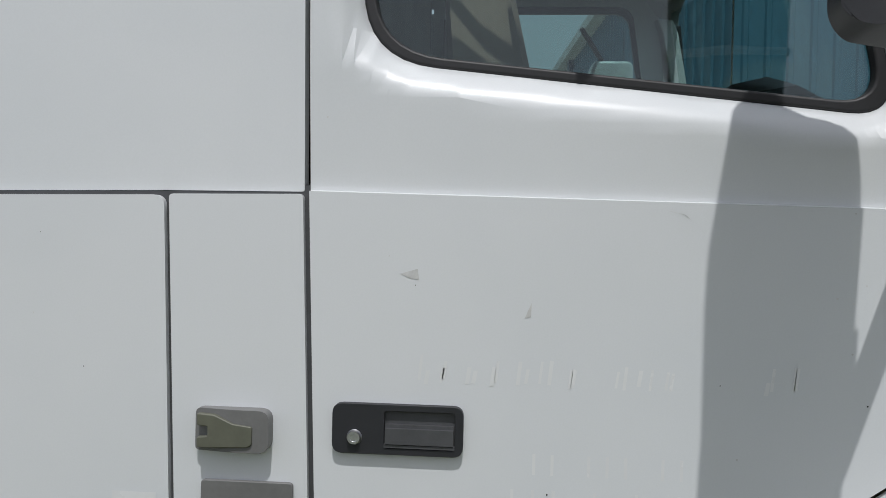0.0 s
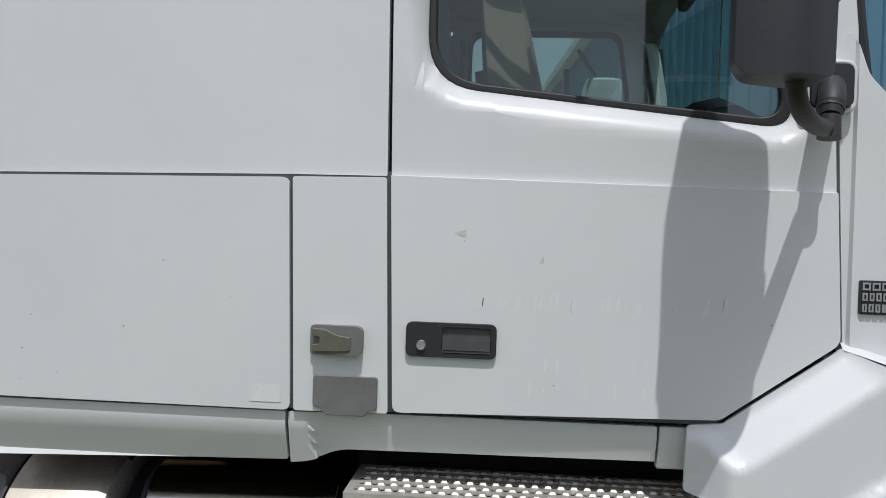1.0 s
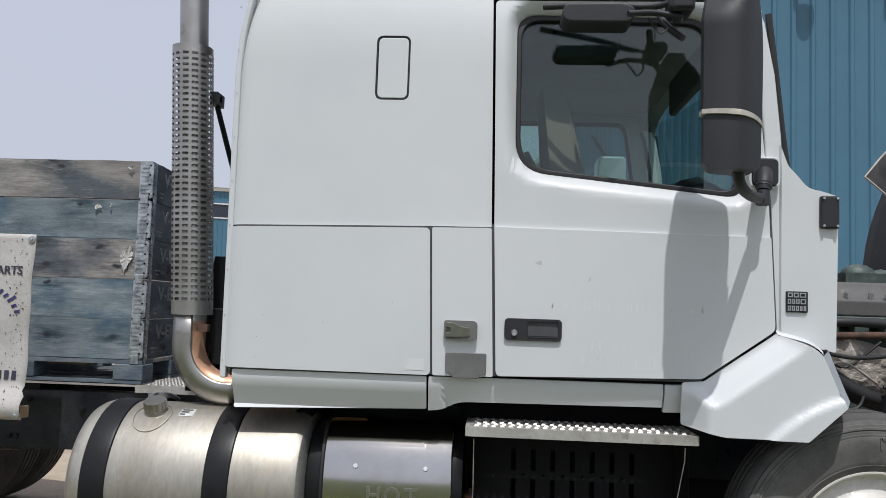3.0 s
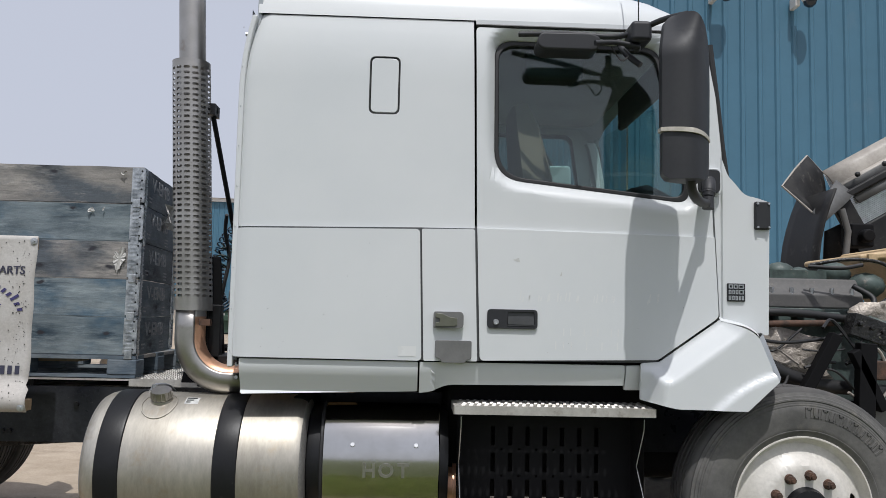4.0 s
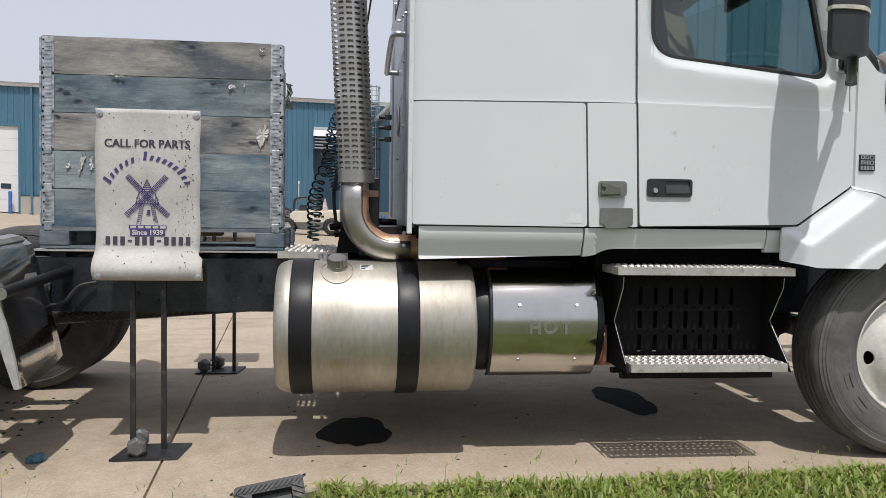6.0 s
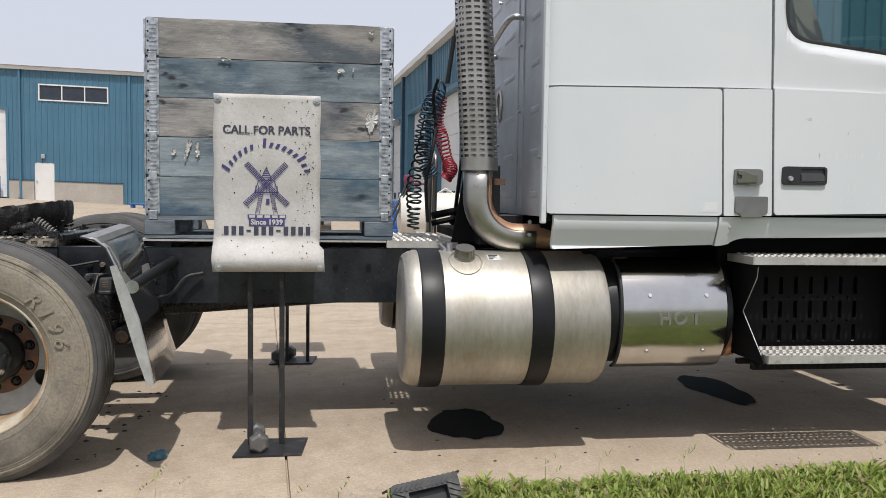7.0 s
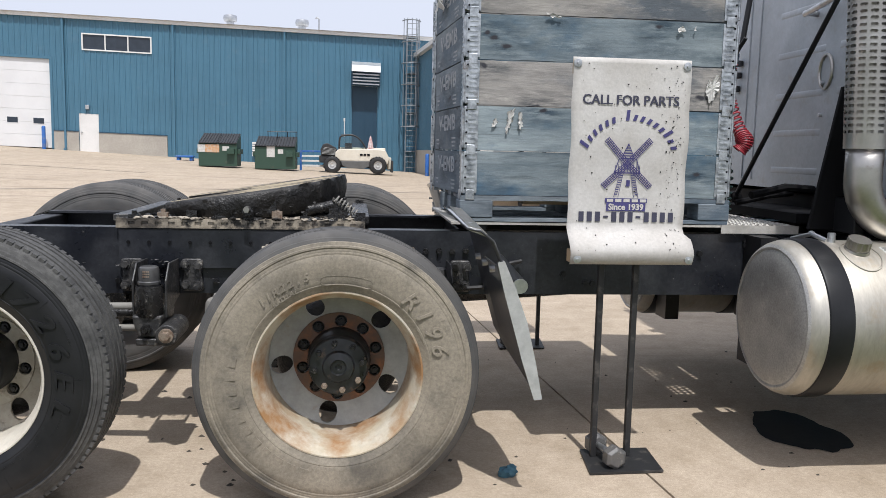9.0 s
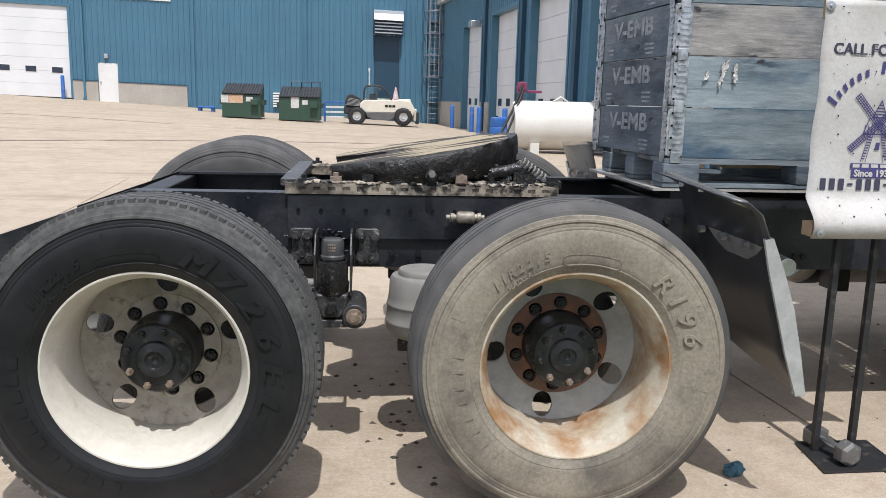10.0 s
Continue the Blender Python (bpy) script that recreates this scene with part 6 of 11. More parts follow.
def fuel_tank(flip=False):
    y0, z0, r = 0.335, 0.628, 0.322
    Y = (lambda y: 2 * MID - y) if flip else (lambda y: y)
    bm = bmesh.new()
    lathe(bm, [(0.0, -1.735), (0.20, -1.733), (0.268, -1.728), (0.280, -1.722), (0.290, -1.726), (0.302, -1.718), (0.314, -1.698), (r, -1.672), (r, -0.82), (0.312, -0.796), (0.300, -0.79), (0.26, -0.784), (0.0, -0.778)], (0, Y(y0), z0), "x", 96)
    for f in bm.faces:
        f.material_index = 1 if abs(f.calc_center_median().x + 1.26) > 0.457 else 0
    bmesh.ops.recalc_face_normals(bm, faces=bm.faces[:])
    tank = part("fuel_tank", bm, [M_ALU, M_ENDCAP], truck, "round brushed aluminium fuel tank", smooth=30)
    for a, b in ((-1.652, -1.556), (-1.157, -1.062)):
        bm = bmesh.new()
        lathe(bm, [(r + 0.001, a - 0.004), (r + 0.006, a), (r + 0.008, a + 0.01), (r + 0.008, b - 0.01), (r + 0.006, b), (r + 0.001, b + 0.004)], (0, Y(y0), z0), "x", 96)
        bmesh.ops.recalc_face_normals(bm, faces=bm.faces[:])
        part("tank_strap", bm, M_BLACK, tank, "black tank strap", smooth=40)
        bm = bmesh.new()
        c = (a + b) / 2
        box(bm, c - 0.04, c + 0.04, min(Y(0.60), Y(0.752)), max(Y(0.60), Y(0.752)), 0.34, 0.93)
        part("tank_bracket", bm, M_BLACK, tank)
    if flip:
        return
    ang = radians(112)
    n = Vector((0, math.cos(ang), math.sin(ang)))
    c = Vector((-1.442, y0, z0)) + n * (r - 0.002)
    bm = bmesh.new()
    for k, (r0, r1, h0, h1) in enumerate(((0.050, 0.047, 0.0, 0.010), (0.043, 0.045, 0.010, 0.014), (0.045, 0.043, 0.014, 0.050))):
        cyl(bm, c + n * h0, c + n * h1, r0, r1, 28)
    for i in range(14):
        a = i * math.tau / 14
        u, v = frame_of(n)
        d = u * math.cos(a) + v * math.sin(a)
        cyl(bm, c + n * 0.016 + d * 0.044, c + n * 0.048 + d * 0.042, 0.005, seg=6)
    part("filler_cap", bm, M_STACK, tank, "ribbed grey filler cap", smooth=30)
    bm = bmesh.new()
    pts = []
    for i in range(33):
        a = i * math.tau / 32
        dx, arc = 0.075 * math.cos(a), 0.095 * math.sin(a) - 0.035
        th = ang + (0.035 - 0.095 * math.sin(a)) / r
        pts.append((-1.442 + dx, y0 + (r + 0.001) * math.cos(th), z0 + (r + 0.001) * math.sin(th)))
    tube(bm, pts, 0.0035, 6, caps=False)
    part("weld_bead", bm, M_ALU, tank)
    bm = bmesh.new()
    rows = []
    for th in (radians(108), radians(113), radians(118)):
        rows.append([bm.verts.new((x, y0 + (r + 0.0015) * math.cos(th), z0 + (r + 0.0015) * math.sin(th))) for x in (-1.335, -1.275)])
    for a, b in zip(rows, rows[1:]):
        ring_faces(bm, a, b, closed=False)
    part("warning_sticker", bm, M_RESIDUE, tank, "small printed warning sticker")
    bm = bmesh.new()
    for k in range(3):
        th0 = radians(109.5 + k * 3)
        vs = [(x, th) for x, th in ((-1.33, th0), (-1.285 - 0.012 * k, th0), (-1.285 - 0.012 * k, th0 + 0.02), (-1.33, th0 + 0.02))]
        bm.faces.new([bm.verts.new((x, y0 + (r + 0.004) * math.cos(th), z0 + (r + 0.004) * math.sin(th))) for x, th in vs])
    part("print_bar", bm, M_DARK, tank)
    bm = bmesh.new()
    tube(bm, smooth_line([(-1.52, 0.30, 0.952), (-1.53, 0.40, 0.972), (-1.49, 0.46, 0.965), (-1.50, 0.60, 0.93)], 5), 0.010, 8)
    cyl(bm, (-1.50, 0.30, 0.945), (-1.50, 0.30, 0.985), 0.016, seg=12)
    part("vent_hose", bm, M_STEEL, tank)


def exhaust_box():
    y0, z0, r, ry = 0.315, 0.655, 0.268, 0.205
    bm = bmesh.new()
    lathe(bm, [(0.0, -0.80), (0.20, -0.80), (0.246, -0.775), (0.254, -0.74), (0.254, -0.18), (0.24, -0.15), (0.0, -0.14)], (0, y0 + 0.06, z0), "x", 64)
    bmesh.ops.recalc_face_normals(bm, faces=bm.faces[:])
    box_ = part("exhaust_filter", bm, M_BLACK, truck, "exhaust filter drum under a polished heat shield", smooth=40)
    bm = bmesh.new()
    rows = []
    for x, dr in ((-0.706, -0.002), (-0.70, 0.0), (-0.196, 0.0), (-0.19, -0.002)):
        rows.append([bm.verts.new((x, y0 - (ry + dr) * math.cos(a) ** 0.8, z0 + (r + dr) * math.sin(a))) for a in [radians(-75 + 3 * i) for i in range(55)]])
    for a, b in zip(rows, rows[1:]):
        ring_faces(bm, a, b, closed=False)
    bmesh.ops.recalc_face_normals(bm, faces=bm.faces[:])
    sh = part("heat_shield", bm, M_CHROME, box_, "mirror-polished curved heat shield", smooth=60)
    md = sh.modifiers.new("sheet", "SOLIDIFY")
    md.thickness, md.offset = 0.003, 0
    bm = bmesh.new()
    tube(bm, [(-0.712, y0 - 0.202 * math.cos(a) ** 0.8, z0 + 0.264 * math.sin(a)) for a in [radians(-75 + 5 * i) for i in range(33)]], 0.008, 6)
    part("shield_edge", bm, M_RUBBER, box_)
    for x in (-0.575, -0.295):
        for a in (22, -38):
            bm = bmesh.new()
            d = Vector((0, -math.cos(radians(a)), math.sin(radians(a))))
            p = Vector((x, y0 - ry * math.cos(radians(a)) ** 0.8, z0 + r * math.sin(radians(a))))
            cyl(bm, p, p + d * 0.006, 0.011, 0.009, 14)
            part("shield_bolt", bm, M_STEEL, box_)
    for i, ch in enumerate("HOT"):
        m = Matrix.Translation((-0.50 + i * 0.075, y0 - ry - 0.001, z0 - 0.01)) @ FRONT
        bm = text_bm(ch, 0.085, m, depth=0.008, bold=0.002)
        part("hot_letter", bm, M_STACK, sh, "embossed letter of the word HOT")
    bm = bmesh.new()
    cyl(bm, (-0.15, 0.33, 0.54), (-0.06, 0.33, 0.54), 0.10, seg=32)
    cyl(bm, (-0.125, 0.33, 0.54), (-0.105, 0.33, 0.54), 0.115, seg=32)
    cyl(bm, (-0.085, 0.33, 0.54), (-0.07, 0.33, 0.54), 0.112, seg=32)
    part("outlet_clamp", bm, M_COPPER, box_, "heat-tinted outlet clamp", smooth=40)
    bm = bmesh.new()
    box(bm, -0.86, -0.79, 0.25, 0.75, 0.45, 0.95)
    part("filter_bracket", bm, M_DARK, box_, bevel=0.01)


def step_tread(bm, x0, x1, y0, y1, z1, lip=0.036):
    holes = []
    nx, ny = int((x1 - x0 - 0.03) / 0.032), 5
    px, py = (x1 - x0 - 0.02) / nx, (y1 - y0 - 0.02) / ny
    for j in range(ny):
        for i in range(nx):
            cx = x0 + 0.01 + (i + 0.5) * px + (0.25 * px if j % 2 else -0.25 * px) * 0.5
            cy = y0 + 0.01 + (j + 0.5) * py
            holes.append(rounded(rect2(cx - 0.007, cx + 0.007, cy - 0.0085, cy + 0.0085), 0.004, 1))
    top = panel(rect2(x0, x1, y0, y1), holes, thick=0.003, m=Matrix(((1, 0, 0, 0), (0, 0, 1, 0), (0, -1, 0, z1), (0, 0, 0, 1))))
    join_bm(bm, top)
    for j in range(ny):
        for i in range(nx):
            cx = x0 + 0.01 + (i + 1.0) * px + (0.25 * px if j % 2 else -0.25 * px) * 0.5
            cy = y0 + 0.01 + (j + 0.5) * py
            if cx + 0.01 > x1:
                continue
            a = [bm.verts.new((cx + sx * 0.009, cy + sy * 0.011, z1 + 0.0005)) for sx, sy in ((-1, -1), (1, -1), (1, 1), (-1, 1))]
            b = [bm.verts.new((cx + sx * 0.0055, cy + sy * 0.007, z1 + 0.006)) for sx, sy in ((-1, -1), (1, -1), (1, 1), (-1, 1))]
            ring_faces(bm, a, b)
            bm.faces.new(b)
    box(bm, x0, x1, y0 - 0.003, y0 - 0.0005, z1 - lip, z1)
    box(bm, x0, x1, y1, y1 + 0.003, z1 - lip, z1)
    for x in (x0 - 0.003, x1 + 0.0005):
        box(bm, x, x + 0.0025, y0, y1, z1 - lip, z1)


def steps():
    for nm, x0, x1, y0, y1, z1 in (("upper_step", -0.135, 0.735, -0.010, 0.24, 0.948), ("lower_step", -0.086, 0.672, -0.080, 0.16, 0.502)):
        bm = bmesh.new()
        step_tread(bm, x0, x1, y0, y1, z1)
        part(nm, bm, M_TREADPLATE, truck, "perforated aluminium grip step")
    slots = []
    for j in range(3):
        for i in range(7):
            cx, cz = 0.055 + i * 0.079, 0.792 - j * 0.118
            slots.append(rounded(rect2(cx - 0.010, cx + 0.010, cz - 0.042, cz + 0.042), 0.003, 1))
    for j in range(2):
        for i in range(6):
            slots.append(circle2(0.095 + i * 0.079, 0.733 - j * 0.118, 0.006, n=8))
    bm = panel(rect2(-0.11, 0.69, 0.46, 0.90), slots, depth=lambda x, z: 0.215, thick=0.006)
    back = part("step_back_plate", bm, M_DARK, truck, "black slotted plate behind the steps")
    for x in (-0.105, 0.690):
        bm = bmesh.new()
        v = [bm.verts.new((x, y, z)) for y, z in ((0.005, 0.908), (0.012, 0.85), (0.13, 0.68), (-0.05, 0.50), (-0.075, 0.462), (0.22, 0.462), (0.22, 0.908))]
        w = [bm.verts.new(q.co + Vector((0.005, 0, 0))) for q in v]
        bm.faces.new(v), bm.faces.new(w[::-1]), ring_faces(bm, v, w)
        bmesh.ops.recalc_face_normals(bm, faces=bm.faces[:])
        part("step_bracket", bm, M_DARK, back)
        bm = bmesh.new()
        tube(bm, [(x, 0.004, 0.90), (x, 0.011, 0.85), (x, 0.129, 0.68), (x, -0.051, 0.50)], 0.0022, 6)
        part("bracket_edge", bm, M_STEEL, back)
    for y in (0.03, 0.17):
        bm = bmesh.new()
        box(bm, -0.10, 0.66, y, y + 0.03, 0.415, 0.442)
        part("step_support", bm, M_DARK, truck, bevel=0.004)


def perforated_guard():
    """The slotted heat guard on the stack, a little out of plumb like the pipe in it."""
    cols, rows_, r = 14, 42, 0.089
    z0, pitch = 1.385, 0.0262
    bm = bmesh.new()

    def P(u, z):
        a = u * math.tau / cols
        t = (z - 1.33) / 1.17
        return bm.verts.new((-1.356 - 0.062 * t + r * math.sin(a), 0.335 - r * math.cos(a), z))
    for c in range(cols):
        u0, u1 = c - 0.5, c + 0.5
        for k in range(rows_):
            za, zb = z0 + k * pitch, z0 + (k + 1) * pitch
            zm = (za + zb) / 2
            o = [P(u0, za), P(c, za), P(u1, za), P(u1, zm), P(u1, zb), P(c, zb), P(u0, zb), P(u0, zm)]
            w, h = 0.37, 0.0062
            q = [P(c - w * 0.78, zm - h), P(c, zm - h), P(c + w * 0.78, zm - h), P(c + w, zm), P(c + w * 0.78, zm + h), P(c, zm + h), P(c - w * 0.78, zm + h), P(c - w, zm)]
            ring_faces(bm, o, q)
        for za, zb in ((1.33, z0), (z0 + rows_ * pitch, z0 + rows_ * pitch + 0.03)):
            vs = [P(u0, za), P(c, za), P(u1, za), P(u1, zb), P(c, zb), P(u0, zb)]
            bm.faces.new(vs)
    bmesh.ops.remove_doubles(bm, verts=bm.verts[:], dist=1e-5)
    bmesh.ops.recalc_face_normals(bm, faces=bm.faces[:])
    return bm


def exhaust_stack():
    bm = bmesh.new()
    cyl(bm, (-1.354, 0.335, 1.30), (-1.44, 0.335, 3.05), 0.062, seg=40, caps=False)
    cyl(bm, (-1.44, 0.335, 3.05), (-1.47, 0.335, 3.7), 0.064, seg=40)
    stack = part("exhaust_pipe", bm, M_STACK, truck, "upright exhaust pipe in a slotted guard", smooth=40)
    part("slotted_guard", perforated_guard(), M_STACK, stack, "dull steel guard full of slots", smooth=45)
    path, R = [], 0.185
    cx, cz = -1.354 + R, 1.205
    path += [(Vector((-1.354, 0.335, 1.345)), math.pi), (Vector((-1.354, 0.335, 1.25)), math.pi)]
    for i in range(13):
        a = math.pi + i * math.pi / 24
        path.append((Vector((cx + R * math.cos(a), 0.335, cz + R * math.sin(a))), a))
    path += [(Vector((-1.09, 0.335, cz - R)), 1.5 * math.pi)]
    bm = bmesh.new()
    tube(bm, [p for p, _ in path] + [Vector((-0.6, 0.45, 1.01))], 0.060, 24)
    part("elbow_pipe", bm, M_COPPER, stack, "heat-tinted copper-coloured elbow", smooth=50)
    bm = bmesh.new()
    prev = None
    for p, a in path:
        out, lat = Vector((math.cos(a), 0, math.sin(a))), Vector((0, -1, 0))
        ring = [bm.verts.new(p + (out * math.cos(t) + lat * math.sin(t)) * 0.079) for t in [radians(-112 + 8 * i) for i in range(29)]]
        if prev:
            ring_faces(bm, prev, ring, closed=False)
        prev = ring
    bmesh.ops.recalc_face_normals(bm, faces=bm.faces[:])
    sh = part("elbow_shield", bm, M_STACK, stack, "dull stainless elbow heat shield", smooth=60)
    md = sh.modifiers.new("sheet", "SOLIDIFY")
    md.thickness = 0.003
    bm = bmesh.new()
    box(bm, -1.30, -1.25, 0.235, 0.27, 1.262, 1.292)
    part("hose_clamp", bm, M_RUST, stack)
    for z in (1.03, 1.09):
        bm = bmesh.new()
        cyl(bm, (-1.125, 0.252, z), (-1.125, 0.262, z), 0.009, seg=8)
        part("shield_bolt", bm, M_STEEL, stack)
    # tall brace between pipe and cab
    bm = bmesh.new()
    box(bm, -1.30, -1.24, 0.40, 0.46, 0.97, 1.36)
    box(bm, -1.34, -1.12, 0.40, 0.70, 0.97, 1.12)
    part("stack_mount", bm, M_BLACK, stack, "black stack mounting post", bevel=0.006)
    bm = bmesh.new()
    box(bm, -1.335, -1.30, 0.345, 0.44, 2.27, 2.325)
    cyl(bm, (-1.30, 0.393, 2.30), (-1.345, 0.393, 2.30), 0.016, seg=12)
    part("stack_brace", bm, M_BLACK, stack, smooth=40)
    bm = panel([(-1.456, 0.975), (-1.24, 0.975), (-1.29, 1.60), (-1.345, 1.60)], depth=lambda x, z: 0.55, thick=0.02)
    part("mount_gusset", bm, M_DARK, stack, "tall black tapered gusset", bevel=0.004)


def deck_and_guards():
    for x in (-2.9, -2.3, -1.7):
        bm = bmesh.new()
        box(bm, x - 0.04, x + 0.04, 0.755, 1.645, 0.9302, 0.9618)
        part("deck_bearer", bm, M_BLACK, truck)
    bm = bmesh.new()
    box(bm, -3.02, -1.772, 0.735, 1.66, 0.962, 0.972)
    part("deck_plate", bm, M_TREADPLATE, truck, "aluminium plate deck under the load")
    bm = bmesh.new()
    holes, nx, ny = [], 10, 22
    for i in range(nx):
        for j in range(ny):
            cx, cy = -1.745 + (i + 0.5) * 0.0345, 0.745 + (j + 0.5 + (0.25 if i % 2 else -0.25) * 0.5) * 0.0405
            holes.append(rounded(rect2(cx - 0.009, cx + 0.009, cy - 0.013, cy + 0.013), 0.005, 1))
    grip = panel(rect2(-1.770, -1.395, 0.735, 1.66), holes, thick=0.004, m=Matrix(((1, 0, 0, 0), (0, 0, 1, 0), (0, -1, 0, 0.972), (0, 0, 0, 1))))
    join_bm(bm, grip)
    for i in range(nx):
        x = -1.745 + i * 0.0345
        for j in range(ny):
            y = 0.745 + (j + 0.5) * 0.0405
            a = [bm.verts.new((x + sx * 0.007, y + sy * 0.015, 0.9722)) for sx, sy in ((-1, -1), (1, -1), (1, 1), (-1, 1))]
            b = [bm.verts.new((x + sx * 0.003, y + sy * 0.011, 0.979)) for sx, sy in ((-1, -1), (1, -1), (1, 1), (-1, 1))]
            ring_faces(bm, a, b)
            bm.faces.new(b)
    for y0, y1 in ((0.732, 0.735), (1.66, 1.663)):
        box(bm, -1.770, -1.395, y0, y1, 0.935, 0.973)
    part("grip_plate", bm, M_TREADPLATE, truck, "perforated aluminium grip plate")
    # quarter mudguard before the drive wheel, built once and used on both sides
    def guard(fl, up):
        Y = (lambda y: 2 * MID - y) if fl else (lambda y: y)
        line = [(x, z + up) for x, z in (((-2.975, 1.005), (-2.970, 1.000), (-2.960, 0.97)) if fl else ((-3.06, 1.015), (-3.01, 1.005), (-2.965, 0.97))) + ((-2.935, 0.90), (-2.91, 0.80), (-2.875, 0.68), (-2.835, 0.54), (-2.79, 0.405))]
        bm = bmesh.new()
        rows = []
        for i, (x, z) in enumerate(line):
            t = i / 7
            yo, yi = -0.055 + 0.012 * math.sin(t * 3), 0.60 - 0.03 * t
            if i == 7:
                yi = 0.50
            rows.append([bm.verts.new((x + 0.012 * math.sin(3.1 * k / 6) * (1 if t > 0.3 else 0) - 0.01 * k / 6, Y(yo + (yi - yo) * k / 6), z + (0.03 * k / 6 if i < 3 else 0) + (0.05 * (k / 6) ** 2 if i == 7 else 0))) for k in range(7)])
        for a, b in zip(rows, rows[1:]):
            ring_faces(bm, a, b, closed=False)
        for f in bm.faces:
            f.normal_update()
            if f.normal.x > 0:
                f.normal_flip()
        mg = part("mudguard", bm, [M_FLAPLIT if up else M_FLAP, M_FLAPLIT if up else M_CHROME], truck, "polished steel quarter mudguard, black inside", smooth=60)
        md = mg.modifiers.new("sheet", "SOLIDIFY")
        md.thickness, md.material_offset = 0.008, 1
        bm = bmesh.new()
        prev = None
        for i, (x, z) in enumerate(line[3:]):
            t = i / 4
            yo = -0.058 + 0.012 * math.sin((i + 3) / 7 * 3)
            w = 0.012 + 0.028 * math.sin(t * 3.0)
            ring = [bm.verts.new(p) for p in ((x - 0.012, Y(yo), z), (x + w, Y(yo - 0.008), z + 0.006), (x + w, Y(yo + 0.012), z + 0.006), (x - 0.008, Y(yo + 0.02), z))]
            if prev:
                ring_faces(bm, prev, ring)
            prev = ring
        bmesh.ops.recalc_face_normals(bm, faces=bm.faces[:])
        part("edge_fold", bm, M_FLAPEDGE, mg, "pale folded outer edge", smooth=40)
        bm = bmesh.new()
        cyl(bm, (-2.862, Y(-0.035), 0.815), (-2.85, Y(0.75), 0.86), 0.026, seg=18)
        part("support_tube", bm, M_BLACK, mg, smooth=40)
        bm = bmesh.new()
        cyl(bm, (-2.8621, Y(-0.040), 0.8145), (-2.862, Y(-0.035), 0.815), 0.027, seg=18)
        part("tube_cap", bm, M_STEEL, mg, "bright tube end cap")
        bm = bmesh.new()
        rows = []
        for k in range(7):
            y = -0.02 + 0.56 * k / 6
            rows.append([bm.verts.new((x + 0.004, Y(y), z + 0.009 + up + 0.03 * k / 6)) for x, z in (((-2.985, 1.010), (-2.955, 1.006), (-2.950, 0.985), (-2.956, 0.98), (-2.982, 0.99)) if fl else ((-3.055, 1.016), (-3.008, 1.008), (-2.985, 0.988), (-2.99, 0.978), (-3.05, 1.0)))])
        for a, b in zip(rows, rows[1:]):
            ring_faces(bm, a, b)
        bm.faces.new(rows[0]), bm.faces.new(rows[-1])
        bmesh.ops.recalc_face_normals(bm, faces=bm.faces[:])
        part("top_strap", bm, M_STACK, mg, "bare metal strap bolted along the top")
        bm = bmesh.new()
        rows = []
        for k in range(7):
            y = 0.0 + 0.5 * k / 6
            rows.append([bm.verts.new((x + 0.010, Y(y), z + up)) for x, z in ((-2.925, 0.87), (-2.908, 0.81), (-2.915, 0.805), (-2.935, 0.868))])
        for a, b in zip(rows, rows[1:]):
            ring_faces(bm, a, b)
        part("cross_strap", bm, M_BAG, mg, "grey rubber strap across the guard")
        for y in (0.08, 0.25, 0.42):
            bm = bmesh.new()
            cyl(bm, (-2.955, Y(y), 0.86 + up), (-2.935, Y(y), 0.862 + up), 0.014, seg=8)
            part("guard_bolt", bm, M_STEEL, mg)
            bm = bmesh.new()
            cyl(bm, (-2.968 if fl else -3.03, Y(y), 1.012 + up), (-2.968 if fl else -3.03, Y(y), 1.028 + up), 0.012, seg=8)
            part("guard_bolt", bm, M_STEEL, mg)
    guard(False, 0.0)
    guard(True, 0.05)


M_VALVEBODY = surf("dusty_brass_valve", (0.33, 0.29, 0.235), 0.5, 0.2, second=(0.16, 0.14, 0.115), scale=40, dirt=(0.05, 0.046, 0.042), dirt_scale=45, dirt_range=(0.56, 0.7), bump=0.3, bump_scale=120)


M_CASTING = surf("dusty_greased_casting", (0.026, 0.0265, 0.028), 0.38, second=(0.06, 0.058, 0.056), scale=18, fine=90, fine_amt=0.4, dirt=(0.23, 0.215, 0.19), dirt_scale=40, dirt_range=(0.54, 0.72), bump=0.7, bump_scale=70, bump_dist=0.005)


def clod(bm, at, r, rnd, flat=0.6):
    """One ragged crumb of dirt or grease."""
    made = bmesh.ops.create_icosphere(bm, subdivisions=1, radius=r)["verts"]
    wide = rnd.uniform(0.9, 2.0)
    for v in made:
        q = v.co * rnd.uniform(0.6, 1.25)
        v.co = Vector((q.x * wide, q.y, q.z * flat)) + at


